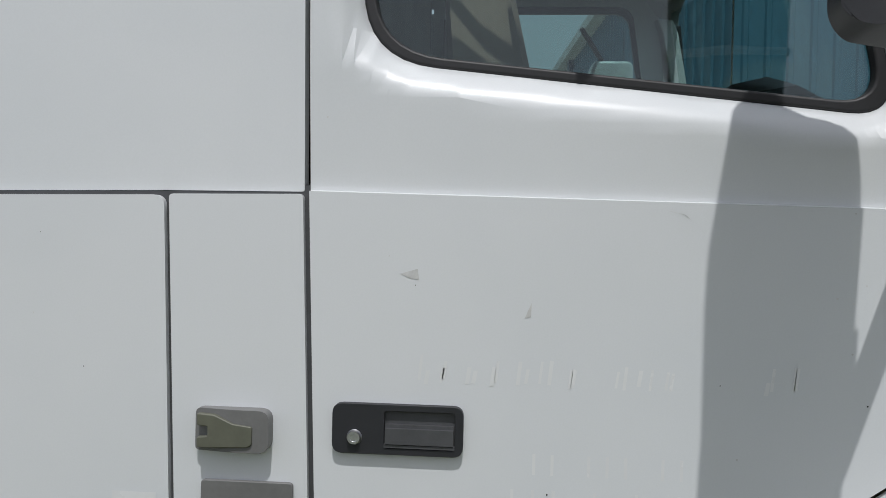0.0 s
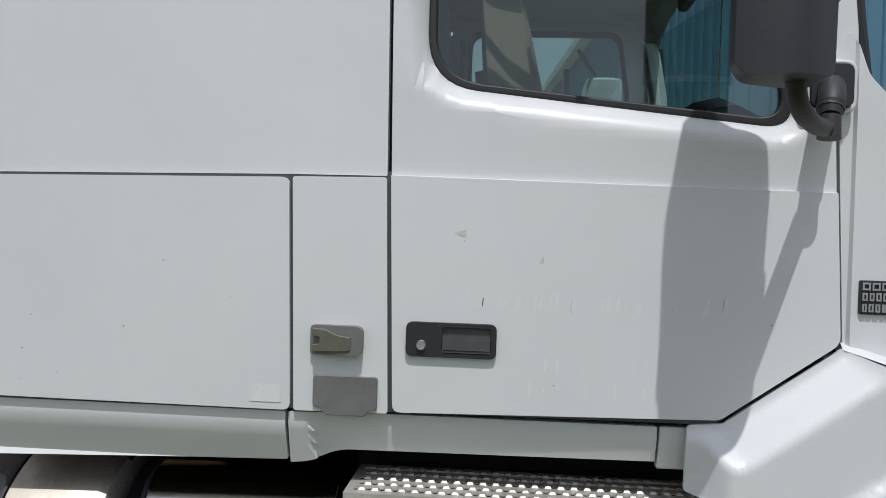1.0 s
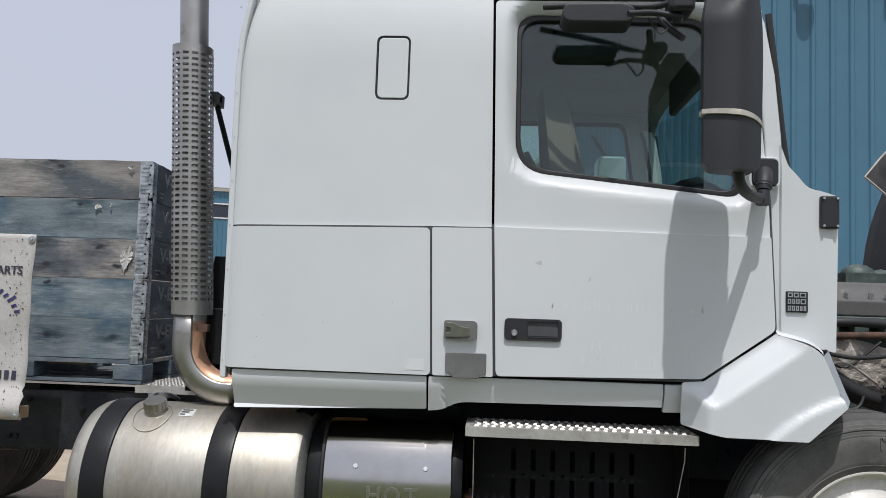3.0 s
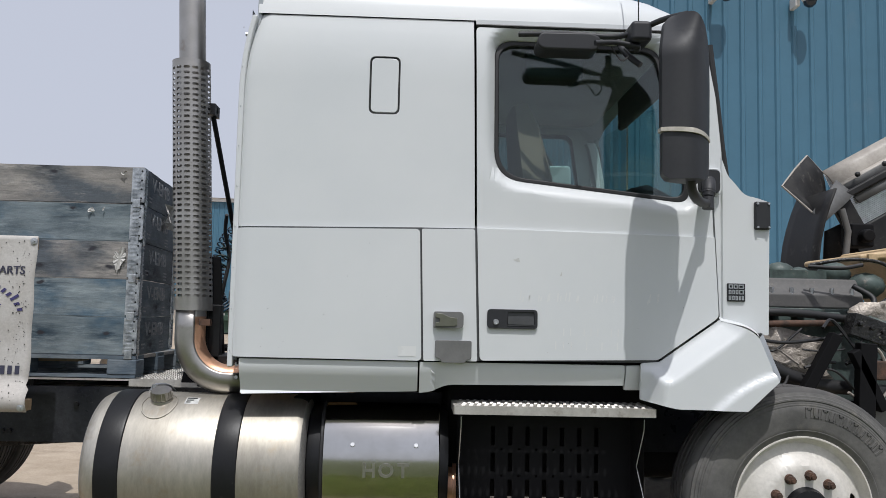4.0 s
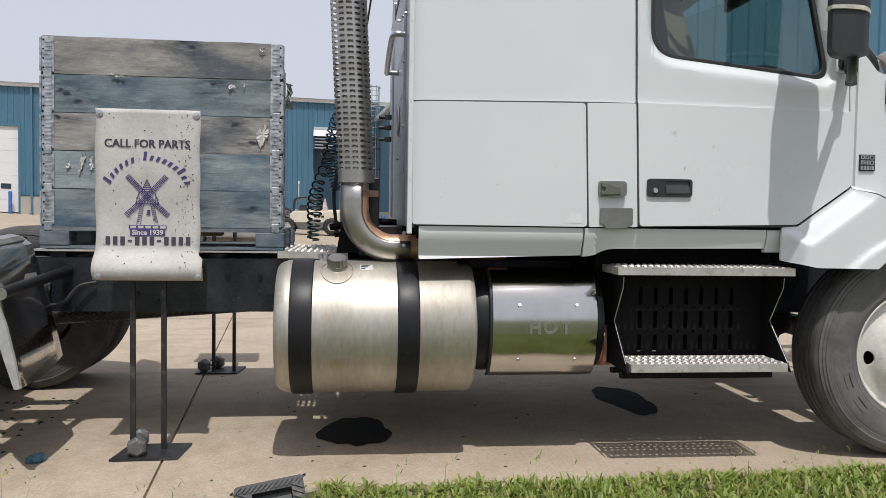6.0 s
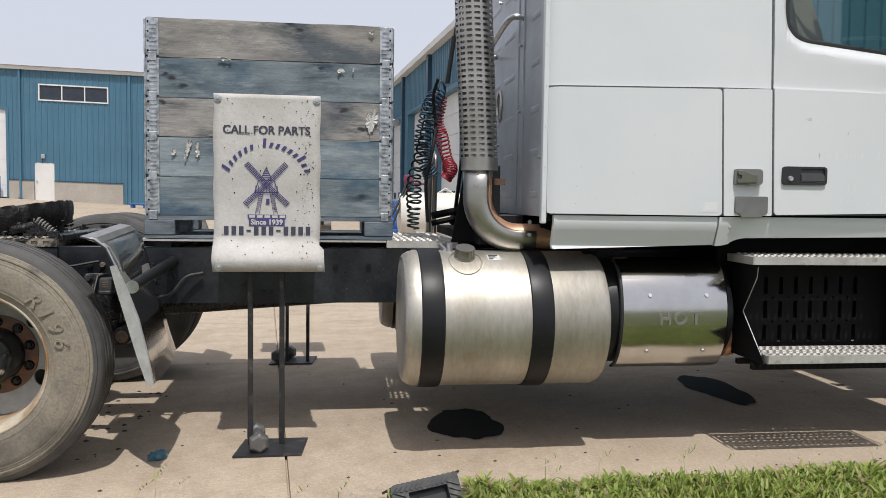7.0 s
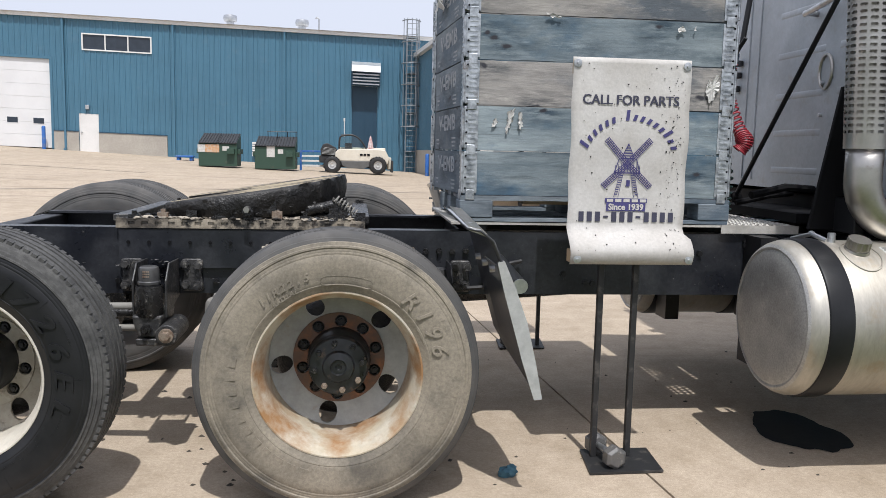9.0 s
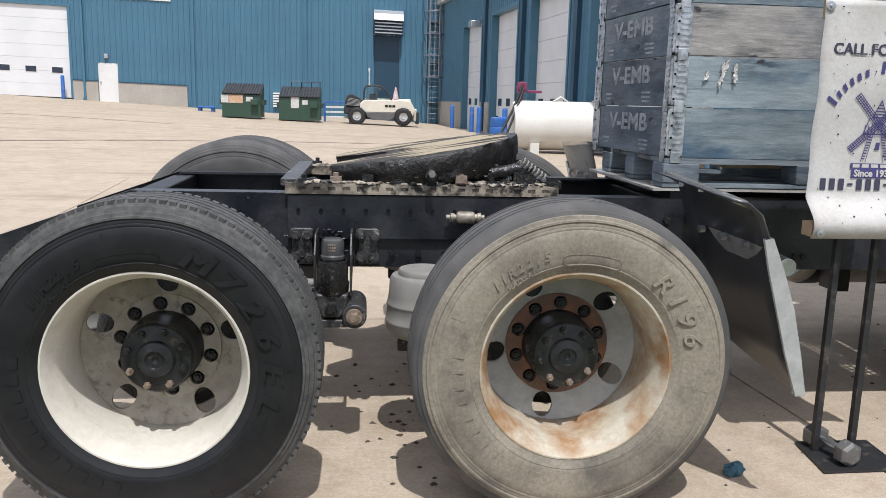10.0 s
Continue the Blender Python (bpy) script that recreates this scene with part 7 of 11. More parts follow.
def suspension():
    rnd = random.Random(11)
    for x in (-4.262, -3.10):
        # cast lobes bolted to the rail on both sides of the damper
        for sgn in (-1, 1):
            cx = x + sgn * 0.125
            bm = panel(rounded([(cx - 0.05, 0.66), (cx + 0.05, 0.66), (cx + 0.036, 0.735), (cx + 0.048, 0.80), (cx - 0.048, 0.80), (cx - 0.036, 0.735)], 0.02), depth=lambda a, b: 0.722, thick=0.028)
            lobe = part("hanger_casting", bm, M_CASTING, truck, "greasy cast hanger bolted to the rail", bevel=0.006)
            for dx, z in ((-0.026, 0.685), (0.026, 0.685), (-0.024, 0.775), (0.024, 0.775)):
                bm = bmesh.new()
                c = Vector((cx + dx + rnd.uniform(-0.004, 0.004), 0, z + rnd.uniform(-0.004, 0.004)))
                cyl(bm, c + Vector((0, 0.722, 0)), c + Vector((0, 0.714, 0)), 0.021, 0.020, 14)
                cyl(bm, c + Vector((0, 0.714, 0)), c + Vector((0, 0.696, 0)), 0.0155, 0.0145, 6)
                part("hanger_bolt", bm, M_CASTING, lobe)
        for k in range(6):
            bm = bmesh.new()
            c = Vector((x - 0.15 + k * 0.06, 0, 0.838 + 0.004 * (k % 2)))
            cyl(bm, c + Vector((0, 0.752, 0)), c + Vector((0, 0.735, 0)), 0.014, 0.013, 6)
            part("frame_bolt", bm, M_NUT if k == 1 else M_GREASE, truck)
        # damper between two cheek plates
        bm = bmesh.new()
        lathe(bm, [(0.0, 0.60), (0.030, 0.60), (0.034, 0.625), (0.041, 0.635), (0.041, 0.725), (0.044, 0.728), (0.044, 0.738), (0.040, 0.742), (0.040, 0.785), (0.037, 0.795), (0.030, 0.80), (0.0, 0.80)], (x, 0.50, 0), "z", 28)
        bmesh.ops.recalc_face_normals(bm, faces=bm.faces[:])
        dm = part("damper", bm, M_DAMPER, truck, "black damper with a worn printed band", smooth=35)
        bm = bmesh.new()
        for k in range(4):
            for q in range(3):
                a = -1.9 + k * 0.17 + 0.03 * (q % 2)
                p = Vector((x + 0.0408 * math.cos(a), 0.50 + 0.0408 * math.sin(a), 0.762 + q * 0.010))
                box(bm, -0.0028, 0.0028, -0.001, 0.001, -0.003, 0.003, Matrix.Translation(p) @ Matrix.Rotation(a + math.pi / 2, 4, "Z"))
        tagged(part("print_bar", bm, M_NUT, dm), kind="stuff")
        bm = bmesh.new()
        lathe(bm, [(0.034, 0.598), (0.050, 0.598), (0.054, 0.606), (0.055, 0.70), (0.052, 0.722), (0.046, 0.722)], (x, 0.50, 0), "z", 28)
        bmesh.ops.recalc_face_normals(bm, faces=bm.faces[:])
        part("damper_cup", bm, M_GREASE, dm, "glossy black cup round the damper", smooth=40)
        for sgn in (-1, 1):
            bm = panel([(0.50, 0.59), (0.74, 0.64), (0.74, 0.80), (0.56, 0.805), (0.50, 0.74)], thick=0.008, m=Matrix(((0, 1, 0, x + sgn * 0.064 - 0.004), (1, 0, 0, 0), (0, 0, 1, 0), (0, 0, 0, 1))))
            part("cheek_plate", bm, M_CASTING, truck, "greasy cheek plate beside the damper", bevel=0.003)
        # lower casting, clamp bolt and spring eye
        bm = bmesh.new()
        prof = [(-0.062, 0.605), (0.058, 0.605), (0.048, 0.555), (0.030, 0.515), (-0.034, 0.515), (-0.052, 0.555)]
        a = [bm.verts.new((x + px, 0.46, pz)) for px, pz in prof]
        b = [bm.verts.new((x + px, 0.70, pz)) for px, pz in prof]
        ring_faces(bm, a, b)
        bm.faces.new(a), bm.faces.new(b[::-1])
        bmesh.ops.recalc_face_normals(bm, faces=bm.faces[:])
        low = part("lower_casting", bm, M_CASTING, truck, "greasy tapered casting", bevel=0.010, seg=3)
        bm = bmesh.new()
        cyl(bm, (x - 0.004, 0.46, 0.552), (x - 0.004, 0.436, 0.552), 0.022, 0.020, 6)
        cyl(bm, (x - 0.004, 0.436, 0.552), (x - 0.004, 0.424, 0.552), 0.011, seg=10)
        part("clamp_bolt", bm, M_GREASE, low)
        bm = bmesh.new()
        box(bm, x - 0.045, x + 0.062, 0.45, 0.66, 0.484, 0.513)
        cyl(bm, (x + 0.078, 0.43, 0.530), (x + 0.078, 0.66, 0.530), 0.044, seg=24)
        eye = part("spring_eye", bm, M_CASTING, truck, "round spring eye with its bolt", bevel=0.006)
        bm = bmesh.new()
        cyl(bm, (x + 0.078, 0.43, 0.530), (x + 0.078, 0.422, 0.530), 0.030, 0.028, 18)
        cyl(bm, (x + 0.078, 0.422, 0.530), (x + 0.078, 0.404, 0.530), 0.019, 0.017, 6)
        part("eye_bolt", bm, M_NUT, eye)
        for z, r, mt in ((0.632, 0.016, M_BAG), (0.607, 0.020, M_GREASE), (0.545, 0.013, M_BAG)):
            bm = bmesh.new()
            cyl(bm, (x - 0.34, 0.55, z - 0.006), (x - 0.06, 0.52, z), r, seg=14)
            part("torque_rod", bm, mt, truck, "dusty torque rod", smooth=40)
        bm = bmesh.new()
        for _ in range(60):
            q = Vector((x + rnd.gauss(0, 0.10), 0.720 + rnd.uniform(0.0, 0.006), rnd.uniform(0.66, 0.80)))
            clod(bm, q, rnd.uniform(0.003, 0.007), rnd, 0.5)
        tagged(part("caked_grease", bm, M_GREASE, truck), kind="stuff")
    for x in (-3.925, -5.16):
        for y in (0.58, 1.82):
            bm = bmesh.new()
            lathe(bm, [(0.0, 0.675), (0.095, 0.675), (0.10, 0.668), (0.10, 0.655), (0.122, 0.652), (0.130, 0.640), (0.134, 0.58), (0.139, 0.553), (0.1415, 0.549), (0.1415, 0.544), (0.139, 0.540), (0.143, 0.49), (0.1455, 0.486), (0.1455, 0.480), (0.143, 0.476), (0.143, 0.455), (0.128, 0.430), (0.10, 0.42), (0.0, 0.42)], (x, y, 0), "z", 40)
            bmesh.ops.recalc_face_normals(bm, faces=bm.faces[:])
            part("air_spring", bm, M_BAG, truck, "dusty grey air spring", smooth=40)
            bm = bmesh.new()
            box(bm, x - 0.10, x + 0.45, y - 0.05, y + 0.05, 0.37, 0.42)
            part("spring_beam", bm, M_GREASE, truck, bevel=0.008)
    bm = bmesh.new()
    lathe(bm, [(0.0, -0.075), (0.010, -0.075), (0.010, -0.060), (0.017, -0.058), (0.017, -0.044), (0.012, -0.043), (0.012, -0.036), (0.020, -0.033), (0.023, -0.026), (0.023, 0.026), (0.020, 0.033), (0.014, 0.035), (0.014, 0.044), (0.018, 0.046), (0.018, 0.058), (0.011, 0.060), (0.011, 0.072), (0.0, 0.072)], (-3.765, 0.70, 0.851), "x", 16)
    cyl(bm, (-3.765, 0.70, 0.851), (-3.765, 0.75, 0.84), 0.012, seg=8)
    bmesh.ops.recalc_face_normals(bm, faces=bm.faces[:])
    part("air_valve", bm, M_VALVEBODY, truck, "dull tan metal air valve on the rail", smooth=25)
    for pts, r in (([(-3.68, 0.70, 0.85), (-3.55, 0.69, 0.87), (-3.40, 0.70, 0.83), (-3.2, 0.72, 0.86)], 0.007),
                   ([(-2.95, 0.70, 0.68), (-2.85, 0.68, 0.70), (-2.78, 0.70, 0.78), (-2.7, 0.73, 0.80)], 0.010)):
        bm = bmesh.new()
        tube(bm, smooth_line(pts, 6), r, 6)
        part("air_hose", bm, M_RUBBER, truck)


def fifth_wheel():
    m, n, l, p = node_mat("greased_plate_top")
    tc = n.new("ShaderNodeTexCoord").outputs["Object"]
    streak = ramp_node(n, l, noise_node(n, l, tc, 3.6, 4, 0.5, (0.7, 2.6, 1)), 0.485, 0.525)
    col = mix_node(n, l, streak, (0.33, 0.275, 0.185), (0.040, 0.034, 0.028))
    col = mix_node(n, l, ramp_node(n, l, noise_node(n, l, tc, 40, 4, 0.7), 0.58, 0.75), col, (0.15, 0.12, 0.085))
    l.new(col, p.inputs["Base Color"])
    p.inputs["Roughness"].default_value = 0.7
    p.inputs["Specular IOR Level"].default_value = 0.2
    pts = []
    for i in range(33):
        a = -math.pi * 0.60 + i * math.pi * 1.20 / 32
        pts.append((0.44 * math.cos(a), 0.47 * math.sin(a) * (1 + 0.006 * math.sin(i * 2.7))))
    pts += [(-0.30, 0.37), (-0.345, 0.30), (-0.34, 0.20), (-0.22, 0.10), (-0.12, 0.055), (-0.03, 0.05), (0.02, 0.0), (-0.03, -0.05), (-0.12, -0.055), (-0.22, -0.10), (-0.34, -0.20), (-0.345, -0.30), (-0.30, -0.37)]
    tilt = Matrix.Translation((-3.945, MID, 1.080)) @ Matrix.Rotation(radians(-9.2), 4, "Y")
    bm = bmesh.new()
    fine = []
    for (xa, ya), (xb, yb) in zip(pts, pts[1:] + pts[:1]):
        k = max(1, int(math.hypot(xb - xa, yb - ya) / 0.011))
        fine += [(xa + (xb - xa) * i / k, ya + (yb - ya) * i / k) for i in range(k)]
    prof = [(0.0, 0.955), (0.001, 0.985), (-0.008, 1.004), (-0.024, 1.012), (-0.042, 1.014), (-0.058, 1.008), (-0.072, 1.0), (-0.088, 0.985), (-0.108, 0.975), (-0.122, 0.955), (-0.13, 0.90), (-0.205, 0.82)]
    rows = []
    for j, (dz, k) in enumerate(prof):
        row = []
        for x, y in fine:
            thick = 1.0 if x > -0.1 else max(0.30, 1 + 2.6 * (x + 0.1))
            g = noise.noise(Vector((x * 26, y * 26, j * 0.55))) * 0.007 + noise.noise(Vector((x * 70, y * 70, j * 1.7))) * 0.004
            g *= 0.0 if j == 0 else 0.35 if j == 1 else 1.0
            out = Vector((x, y)).normalized() if x > -0.25 or abs(y) > 0.25 else Vector((0, 0))
            swell = 0.012 * max(0.0, x / 0.44) if 2 <= j <= 8 else 0.0
            row.append(bm.verts.new((x * (k if x > -0.2 else 1) + out.x * (g + swell), y * k + out.y * (g + swell), dz * thick + g * 0.8 + (swell if j < 5 else 0))))
        rows.append(row)
    for a, b in zip(rows, rows[1:]):
        ring_faces(bm, b, a)
    top = bm.faces.new(rows[0])
    for f in bm.faces:
        f.material_index = 1
    top.material_index = 0
    bmesh.ops.triangulate(bm, faces=[top])
    bmesh.ops.recalc_face_normals(bm, faces=bm.faces[:])
    bm.transform(tilt)
    fw = part("fifth_wheel", bm, [m, M_CAKED], truck, "greasy tilted coupling plate with streaked top", smooth=70)
    rnd = random.Random(5)
    bm = bmesh.new()
    for i in range(160):
        a = rnd.uniform(-1.95, 0.45)
        rr = rnd.uniform(0.44, 0.468)
        clod(bm, tilt @ Vector((0.95 * rr * math.cos(a), rr * math.sin(a), rnd.uniform(-0.135, -0.05))), rnd.uniform(0.004, 0.010), rnd, 0.9)
    tagged(part("caked_grease", bm, M_CAKED, fw, "lumps of caked black grease", smooth=60), kind="stuff")
    for y in (0.80, 1.60):
        bm = bmesh.new()
        holes = [rect2(-4.36 + 0.06 * i, -4.335 + 0.06 * i, y - 0.02, y + 0.02) for i in range(15)]
        top = panel(rect2(-4.45, -3.40, y - 0.067, y + 0.067), holes, thick=0.035, m=Matrix(((1, 0, 0, 0), (0, 0, 1, 0), (0, -1, 0, 0.970), (0, 0, 0, 1))))
        join_bm(bm, top)
        slots = [rect2(-4.40 + 0.055 * i, -4.372 + 0.055 * i, 0.940, 0.958) for i in range(18)]
        yy = y - 0.073 if y < MID else y + 0.069
        join_bm(bm, panel(rect2(-4.45, -3.40, 0.935, 0.966), slots, depth=lambda a, b: yy, thick=0.004))
        box(bm, -4.45, -3.40, y - 0.075, y + 0.075, 0.9305, 0.9345)
        part("slide_rail", bm, surf("greasy_tan_slide", (0.33, 0.285, 0.22), 0.5, second=(0.06, 0.05, 0.04), scale=12, dirt=(0.02, 0.018, 0.016), dirt_scale=16, dirt_range=(0.48, 0.6), bump=0.5, bump_scale=60), fw, "grease-caked slide rail")
        s = -1 if y < MID else 1
        for i in range(9):
            bm = bmesh.new()
            x = -4.38 + i * 0.12
            box(bm, x - 0.022, x + 0.022, y + s * 0.045 - 0.014, y + s * 0.045 + 0.014, 0.970, 0.986 + 0.010 * (i % 3))
            cyl(bm, (x, y + s * 0.045, 0.98), (x, y + s * 0.045, 1.002 + 0.008 * (i % 2)), 0.011, seg=6)
            part("clamp_bolt", bm, M_NUT if i in (1, 5) else M_GREASE, fw)
        bm = bmesh.new()
        box(bm, -4.44, -3.40, y - 0.07 if s < 0 else y + 0.055, y - 0.055 if s < 0 else y + 0.07, 0.76, 0.925)
        part("slide_side_plate", bm, M_RAILDUST, fw)
        for i in range(12):
            bm = bmesh.new()
            x = -4.40 + i * 0.085
            yy = y - 0.071 if s < 0 else y + 0.071
            cyl(bm, (x, yy, 0.87), (x, yy - 0.006 * -s, 0.87), 0.0075, seg=8)
            part("plate_bolt", bm, M_DARK, fw)
        bm = bmesh.new()
        cyl(bm, (-3.90, y - 0.10 if s < 0 else y + 0.06, 1.005), (-3.90, y - 0.06 if s < 0 else y + 0.10, 1.005), 0.028, seg=6)
        box(bm, -3.98, -3.78, y - 0.05, y + 0.05, 0.99, 1.06)
        part("pivot_block", bm, M_GREASE, fw, bevel=0.01)
    bm = bmesh.new()
    cyl(bm, (-3.90, 0.66, 1.018), (-3.90, 0.72, 1.018), 0.014, seg=6)
    part("pivot_bolt", bm, M_STACK, fw, "bare metal pivot bolt")
    for a, b, c, d, e, f in ((-4.47, -4.40, 0.76, 1.64, 0.955, 0.985), (-3.46, -3.38, 0.76, 1.64, 0.955, 0.99), (-3.75, -3.465, 0.95, 1.45, 0.92, 0.98)):
        bm = bmesh.new()
        box(bm, a, b, c, d, e, f)
        part("slide_crossbar", bm, M_CASTING if a < -4.4 else M_GREASE, fw, bevel=0.006)
    rnd = random.Random(15)
    for nm, mt, cnt in (("caked_dirt", surf("tan_caked_dirt", (0.36, 0.315, 0.25), 0.7, second=(0.12, 0.10, 0.08), scale=30, bump=0.6, bump_scale=80), 230), ("grease_lump", M_GREASE, 130)):
        bm = bmesh.new()
        for _ in range(cnt):
            y = (0.80 if rnd.random() < 0.8 else 1.6) + rnd.uniform(-0.075, 0.085)
            clod(bm, Vector((rnd.uniform(-4.44, -3.42), y, 0.970 + rnd.uniform(0, 0.006))), rnd.uniform(0.005, 0.016), rnd, 0.55)
        tagged(part(nm, bm, mt, fw), kind="stuff")
    # release cylinder with its spring
    bm = bmesh.new()
    cyl(bm, (-3.66, 0.86, 1.005), (-3.54, 0.85, 1.030), 0.024, seg=18)
    cyl(bm, (-3.498, 0.80, 0.990), (-3.498, 0.88, 0.990), 0.023, seg=18)
    box(bm, -3.56, -3.48, 0.83, 0.87, 0.960, 1.035)
    part("release_cylinder", bm, M_GREASE, fw, smooth=40)
    bm = bmesh.new()
    pts = []
    a, b = Vector((-3.535, 0.84, 1.064)), Vector((-3.440, 0.82, 0.995))
    u, v = frame_of(b - a)
    for i in range(71):
        t = i / 70
        pts.append(a.lerp(b, t) + (u * math.cos(i * math.tau / 10) + v * math.sin(i * math.tau / 10)) * 0.017)
    tube(bm, pts, 0.0042, 6)
    part("coil_spring", bm, M_BAG, fw, "dusty grey coil spring")
    bm = bmesh.new()
    tube(bm, smooth_line([(-3.445, 0.82, 1.0), (-3.432, 0.80, 0.998), (-3.424, 0.78, 0.985), (-3.420, 0.765, 0.955)], 6), 0.003, 6)
    part("release_cable", bm, M_RUBBER, fw)


def lines_behind_cab():
    mats = [surf("blue_hose", (0.025, 0.085, 0.15), 0.4, bump=0), surf("red_hose", (0.36, 0.03, 0.045), 0.4, bump=0), surf("dark_green_hose", (0.016, 0.035, 0.032), 0.45, bump=0)]

    def coil(pts, r, turns, thick, mat, label):
        path = smooth_line(pts, 20)
        n = turns * 12
        out = []
        for i in range(n + 1):
            t = i / n * (len(path) - 1)
            k = min(int(t), len(path) - 2)
            p = path[k].lerp(path[k + 1], t - k)
            d = (path[k + 1] - path[k]).normalized()
            u, v = frame_of(d)
            a = i * math.tau / 12
            rr = r * (0.9 + 0.15 * math.sin(i * 0.05))
            out.append(p + (u * math.cos(a) + v * math.sin(a)) * rr)
        bm = bmesh.new()
        tube(bm, out, thick, 6)
        return part("coiled_air_line", bm, mat, truck, label, smooth=60)
    coil([(-1.405, 1.52, 1.85), (-1.487, 1.436, 1.72), (-1.52, 1.43, 1.55), (-1.50, 1.44, 1.42), (-1.45, 1.46, 1.33)], 0.048, 24, 0.005, mats[0], "blue coiled air line")
    coil([(-1.395, 1.54, 1.84), (-1.405, 1.57, 1.70), (-1.385, 1.56, 1.58), (-1.355, 1.46, 1.43), (-1.345, 1.41, 1.36), (-1.37, 1.42, 1.32)], 0.042, 32, 0.005, mats[1], "red coiled air line")
    coil([(-1.42, 1.50, 1.82), (-1.50, 1.36, 1.58), (-1.58, 1.20, 1.34), (-1.595, 1.10, 1.16), (-1.60, 1.08, 1.02)], 0.040, 20, 0.006, mats[2], "dark green coiled power cable")
    bm = bmesh.new()
    tube(bm, [(-1.39 + 0.03 * math.cos(a), 1.53 + 0.060 * math.cos(a), 1.872 + 0.042 * math.sin(a)) for a in [i * math.tau / 20 for i in range(21)]], 0.009, 8)
    part("hose_ring", bm, mats[0], truck)
    for a, b, r in (((-1.2884, 1.603, 1.06), (-1.3252, 0.393, 2.30), 0.0125), ((-1.36, 1.49, 1.90), (-1.32, 1.50, 2.19), 0.015), ((-1.32, 1.50, 2.19), (-1.24, 1.50, 2.75), 0.006)):
        bm = bmesh.new()
        cyl(bm, a, b, r, seg=12)
        part("tie_rod", bm, M_BLACK, truck, "black stay rod behind the cab", smooth=40)
    bm = bmesh.new()
    tube(bm, smooth_line([(-1.44, 1.29, 1.90), (-1.46, 1.36, 1.80), (-1.44, 1.40, 1.65), (-1.46, 1.38, 1.48), (-1.49, 1.42, 1.30), (-1.47, 1.50, 1.05)], 6), 0.011, 8)
    part("hanging_cable", bm, M_RUBBER, truck)
    bm = bmesh.new()
    tube(bm, smooth_line([(-1.44, 1.70, 0.98), (-1.44, 1.66, 1.25), (-1.435, 1.60, 1.43), (-1.43, 1.54, 1.47), (-1.43, 1.46, 1.42), (-1.43, 1.50, 1.15), (-1.43, 1.52, 0.98)], 8), 0.017, 12)
    part("hose_post", bm, M_STACK, truck, "bent steel hose post", smooth=50)
    for y, z in ((2.00, 1.78), (1.99, 1.85), (2.01, 1.70)):
        bm = bmesh.new()
        box(bm, -1.16, -1.11, y - 0.022, y + 0.022, z - 0.018, z + 0.018)
        cyl(bm, (-1.20, y, z), (-1.155, y, z), 0.014, seg=10)
        part("line_block", bm, M_PLASTIC, truck, "black air coupling block", bevel=0.006)
    bm = bmesh.new()
    tube(bm, [(-1.50, 1.0, 1.10), (-1.30, 1.05, 1.14), (-1.12, 1.1, 1.13)], 0.020, 8)
    tube(bm, [(-1.48, 1.2, 1.05), (-1.30, 1.2, 1.09), (-1.12, 1.3, 1.10)], 0.016, 8)
    box(bm, -1.40, -1.10, 0.75, 1.6, 0.985, 1.03)
    lathe(bm, [(0.0, -0.03), (0.035, -0.02), (0.035, 0.02), (0.0, 0.03)], (-1.2884, 1.603, 1.06), "y", 14)
    part("cab_suspension_bar", bm, M_DARK, truck)


wheels()
frame_rails()
fuel_tank()
fuel_tank(flip=True)
exhaust_box()
steps()
exhaust_stack()
deck_and_guards()
suspension()
fifth_wheel()
lines_behind_cab()


# ---------------- truck: open engine bay and bonnet ----------------
M_ENGINE = surf("grimy_green_engine", (0.075, 0.105, 0.095), 0.55, second=(0.04, 0.055, 0.05), scale=14, dirt=(0.20, 0.18, 0.15), dirt_scale=20, dirt_range=(0.58, 0.75), bump=0.3, bump_scale=60)
M_VALVE = surf("dusty_valve_cover", (0.10, 0.097, 0.094), 0.6, second=(0.11, 0.105, 0.10), scale=10, dirt=(0.22, 0.20, 0.18), dirt_scale=25, dirt_range=(0.6, 0.78), bump=0.3, bump_scale=70)
M_TAN = surf("yellowed_plastic_tank", (0.58, 0.43, 0.25), 0.5, second=(0.50, 0.36, 0.20), scale=8, dirt=(0.25, 0.19, 0.12), dirt_scale=12, dirt_range=(0.62, 0.8), bump=0.1)
M_FOIL = surf("crumpled_heat_foil", (0.46, 0.41, 0.36), 0.45, 0.25, second=(0.32, 0.28, 0.24), scale=12, bump=1.0, bump_scale=18, bump_dist=0.02)
M_BONNET_IN = surf("grey_bonnet_moulding", (0.13, 0.13, 0.128), 0.55, second=(0.08, 0.08, 0.078), scale=4, dirt=(0.10, 0.095, 0.09), dirt_scale=7, dirt_range=(0.55, 0.75), bump=0.3, bump_scale=40)
M_LINER = surf("dark_wheel_liner", (0.016, 0.016, 0.017), 0.55, second=(0.03, 0.029, 0.028), scale=7, spec=0.25, dirt=(0.10, 0.094, 0.085), dirt_scale=9, dirt_range=(0.6, 0.8), bump=0.3, bump_scale=40)
# arch plastic with the shade of the hollow bonnet corner put into its black
M_ARCHSHADE = surf("shaded_arch_plastic", (0.020, 0.020, 0.021), 0.65, second=(0.035, 0.034, 0.033), scale=9, dirt=(0.11, 0.10, 0.09), dirt_scale=14, dirt_range=(0.58, 0.78), bump=0.3, bump_scale=40, spec=0.2)
M_BONNET_EDGE = surf("pale_bonnet_edge", (0.42, 0.385, 0.34), 0.5, second=(0.32, 0.29, 0.255), scale=6, bump=0.05)


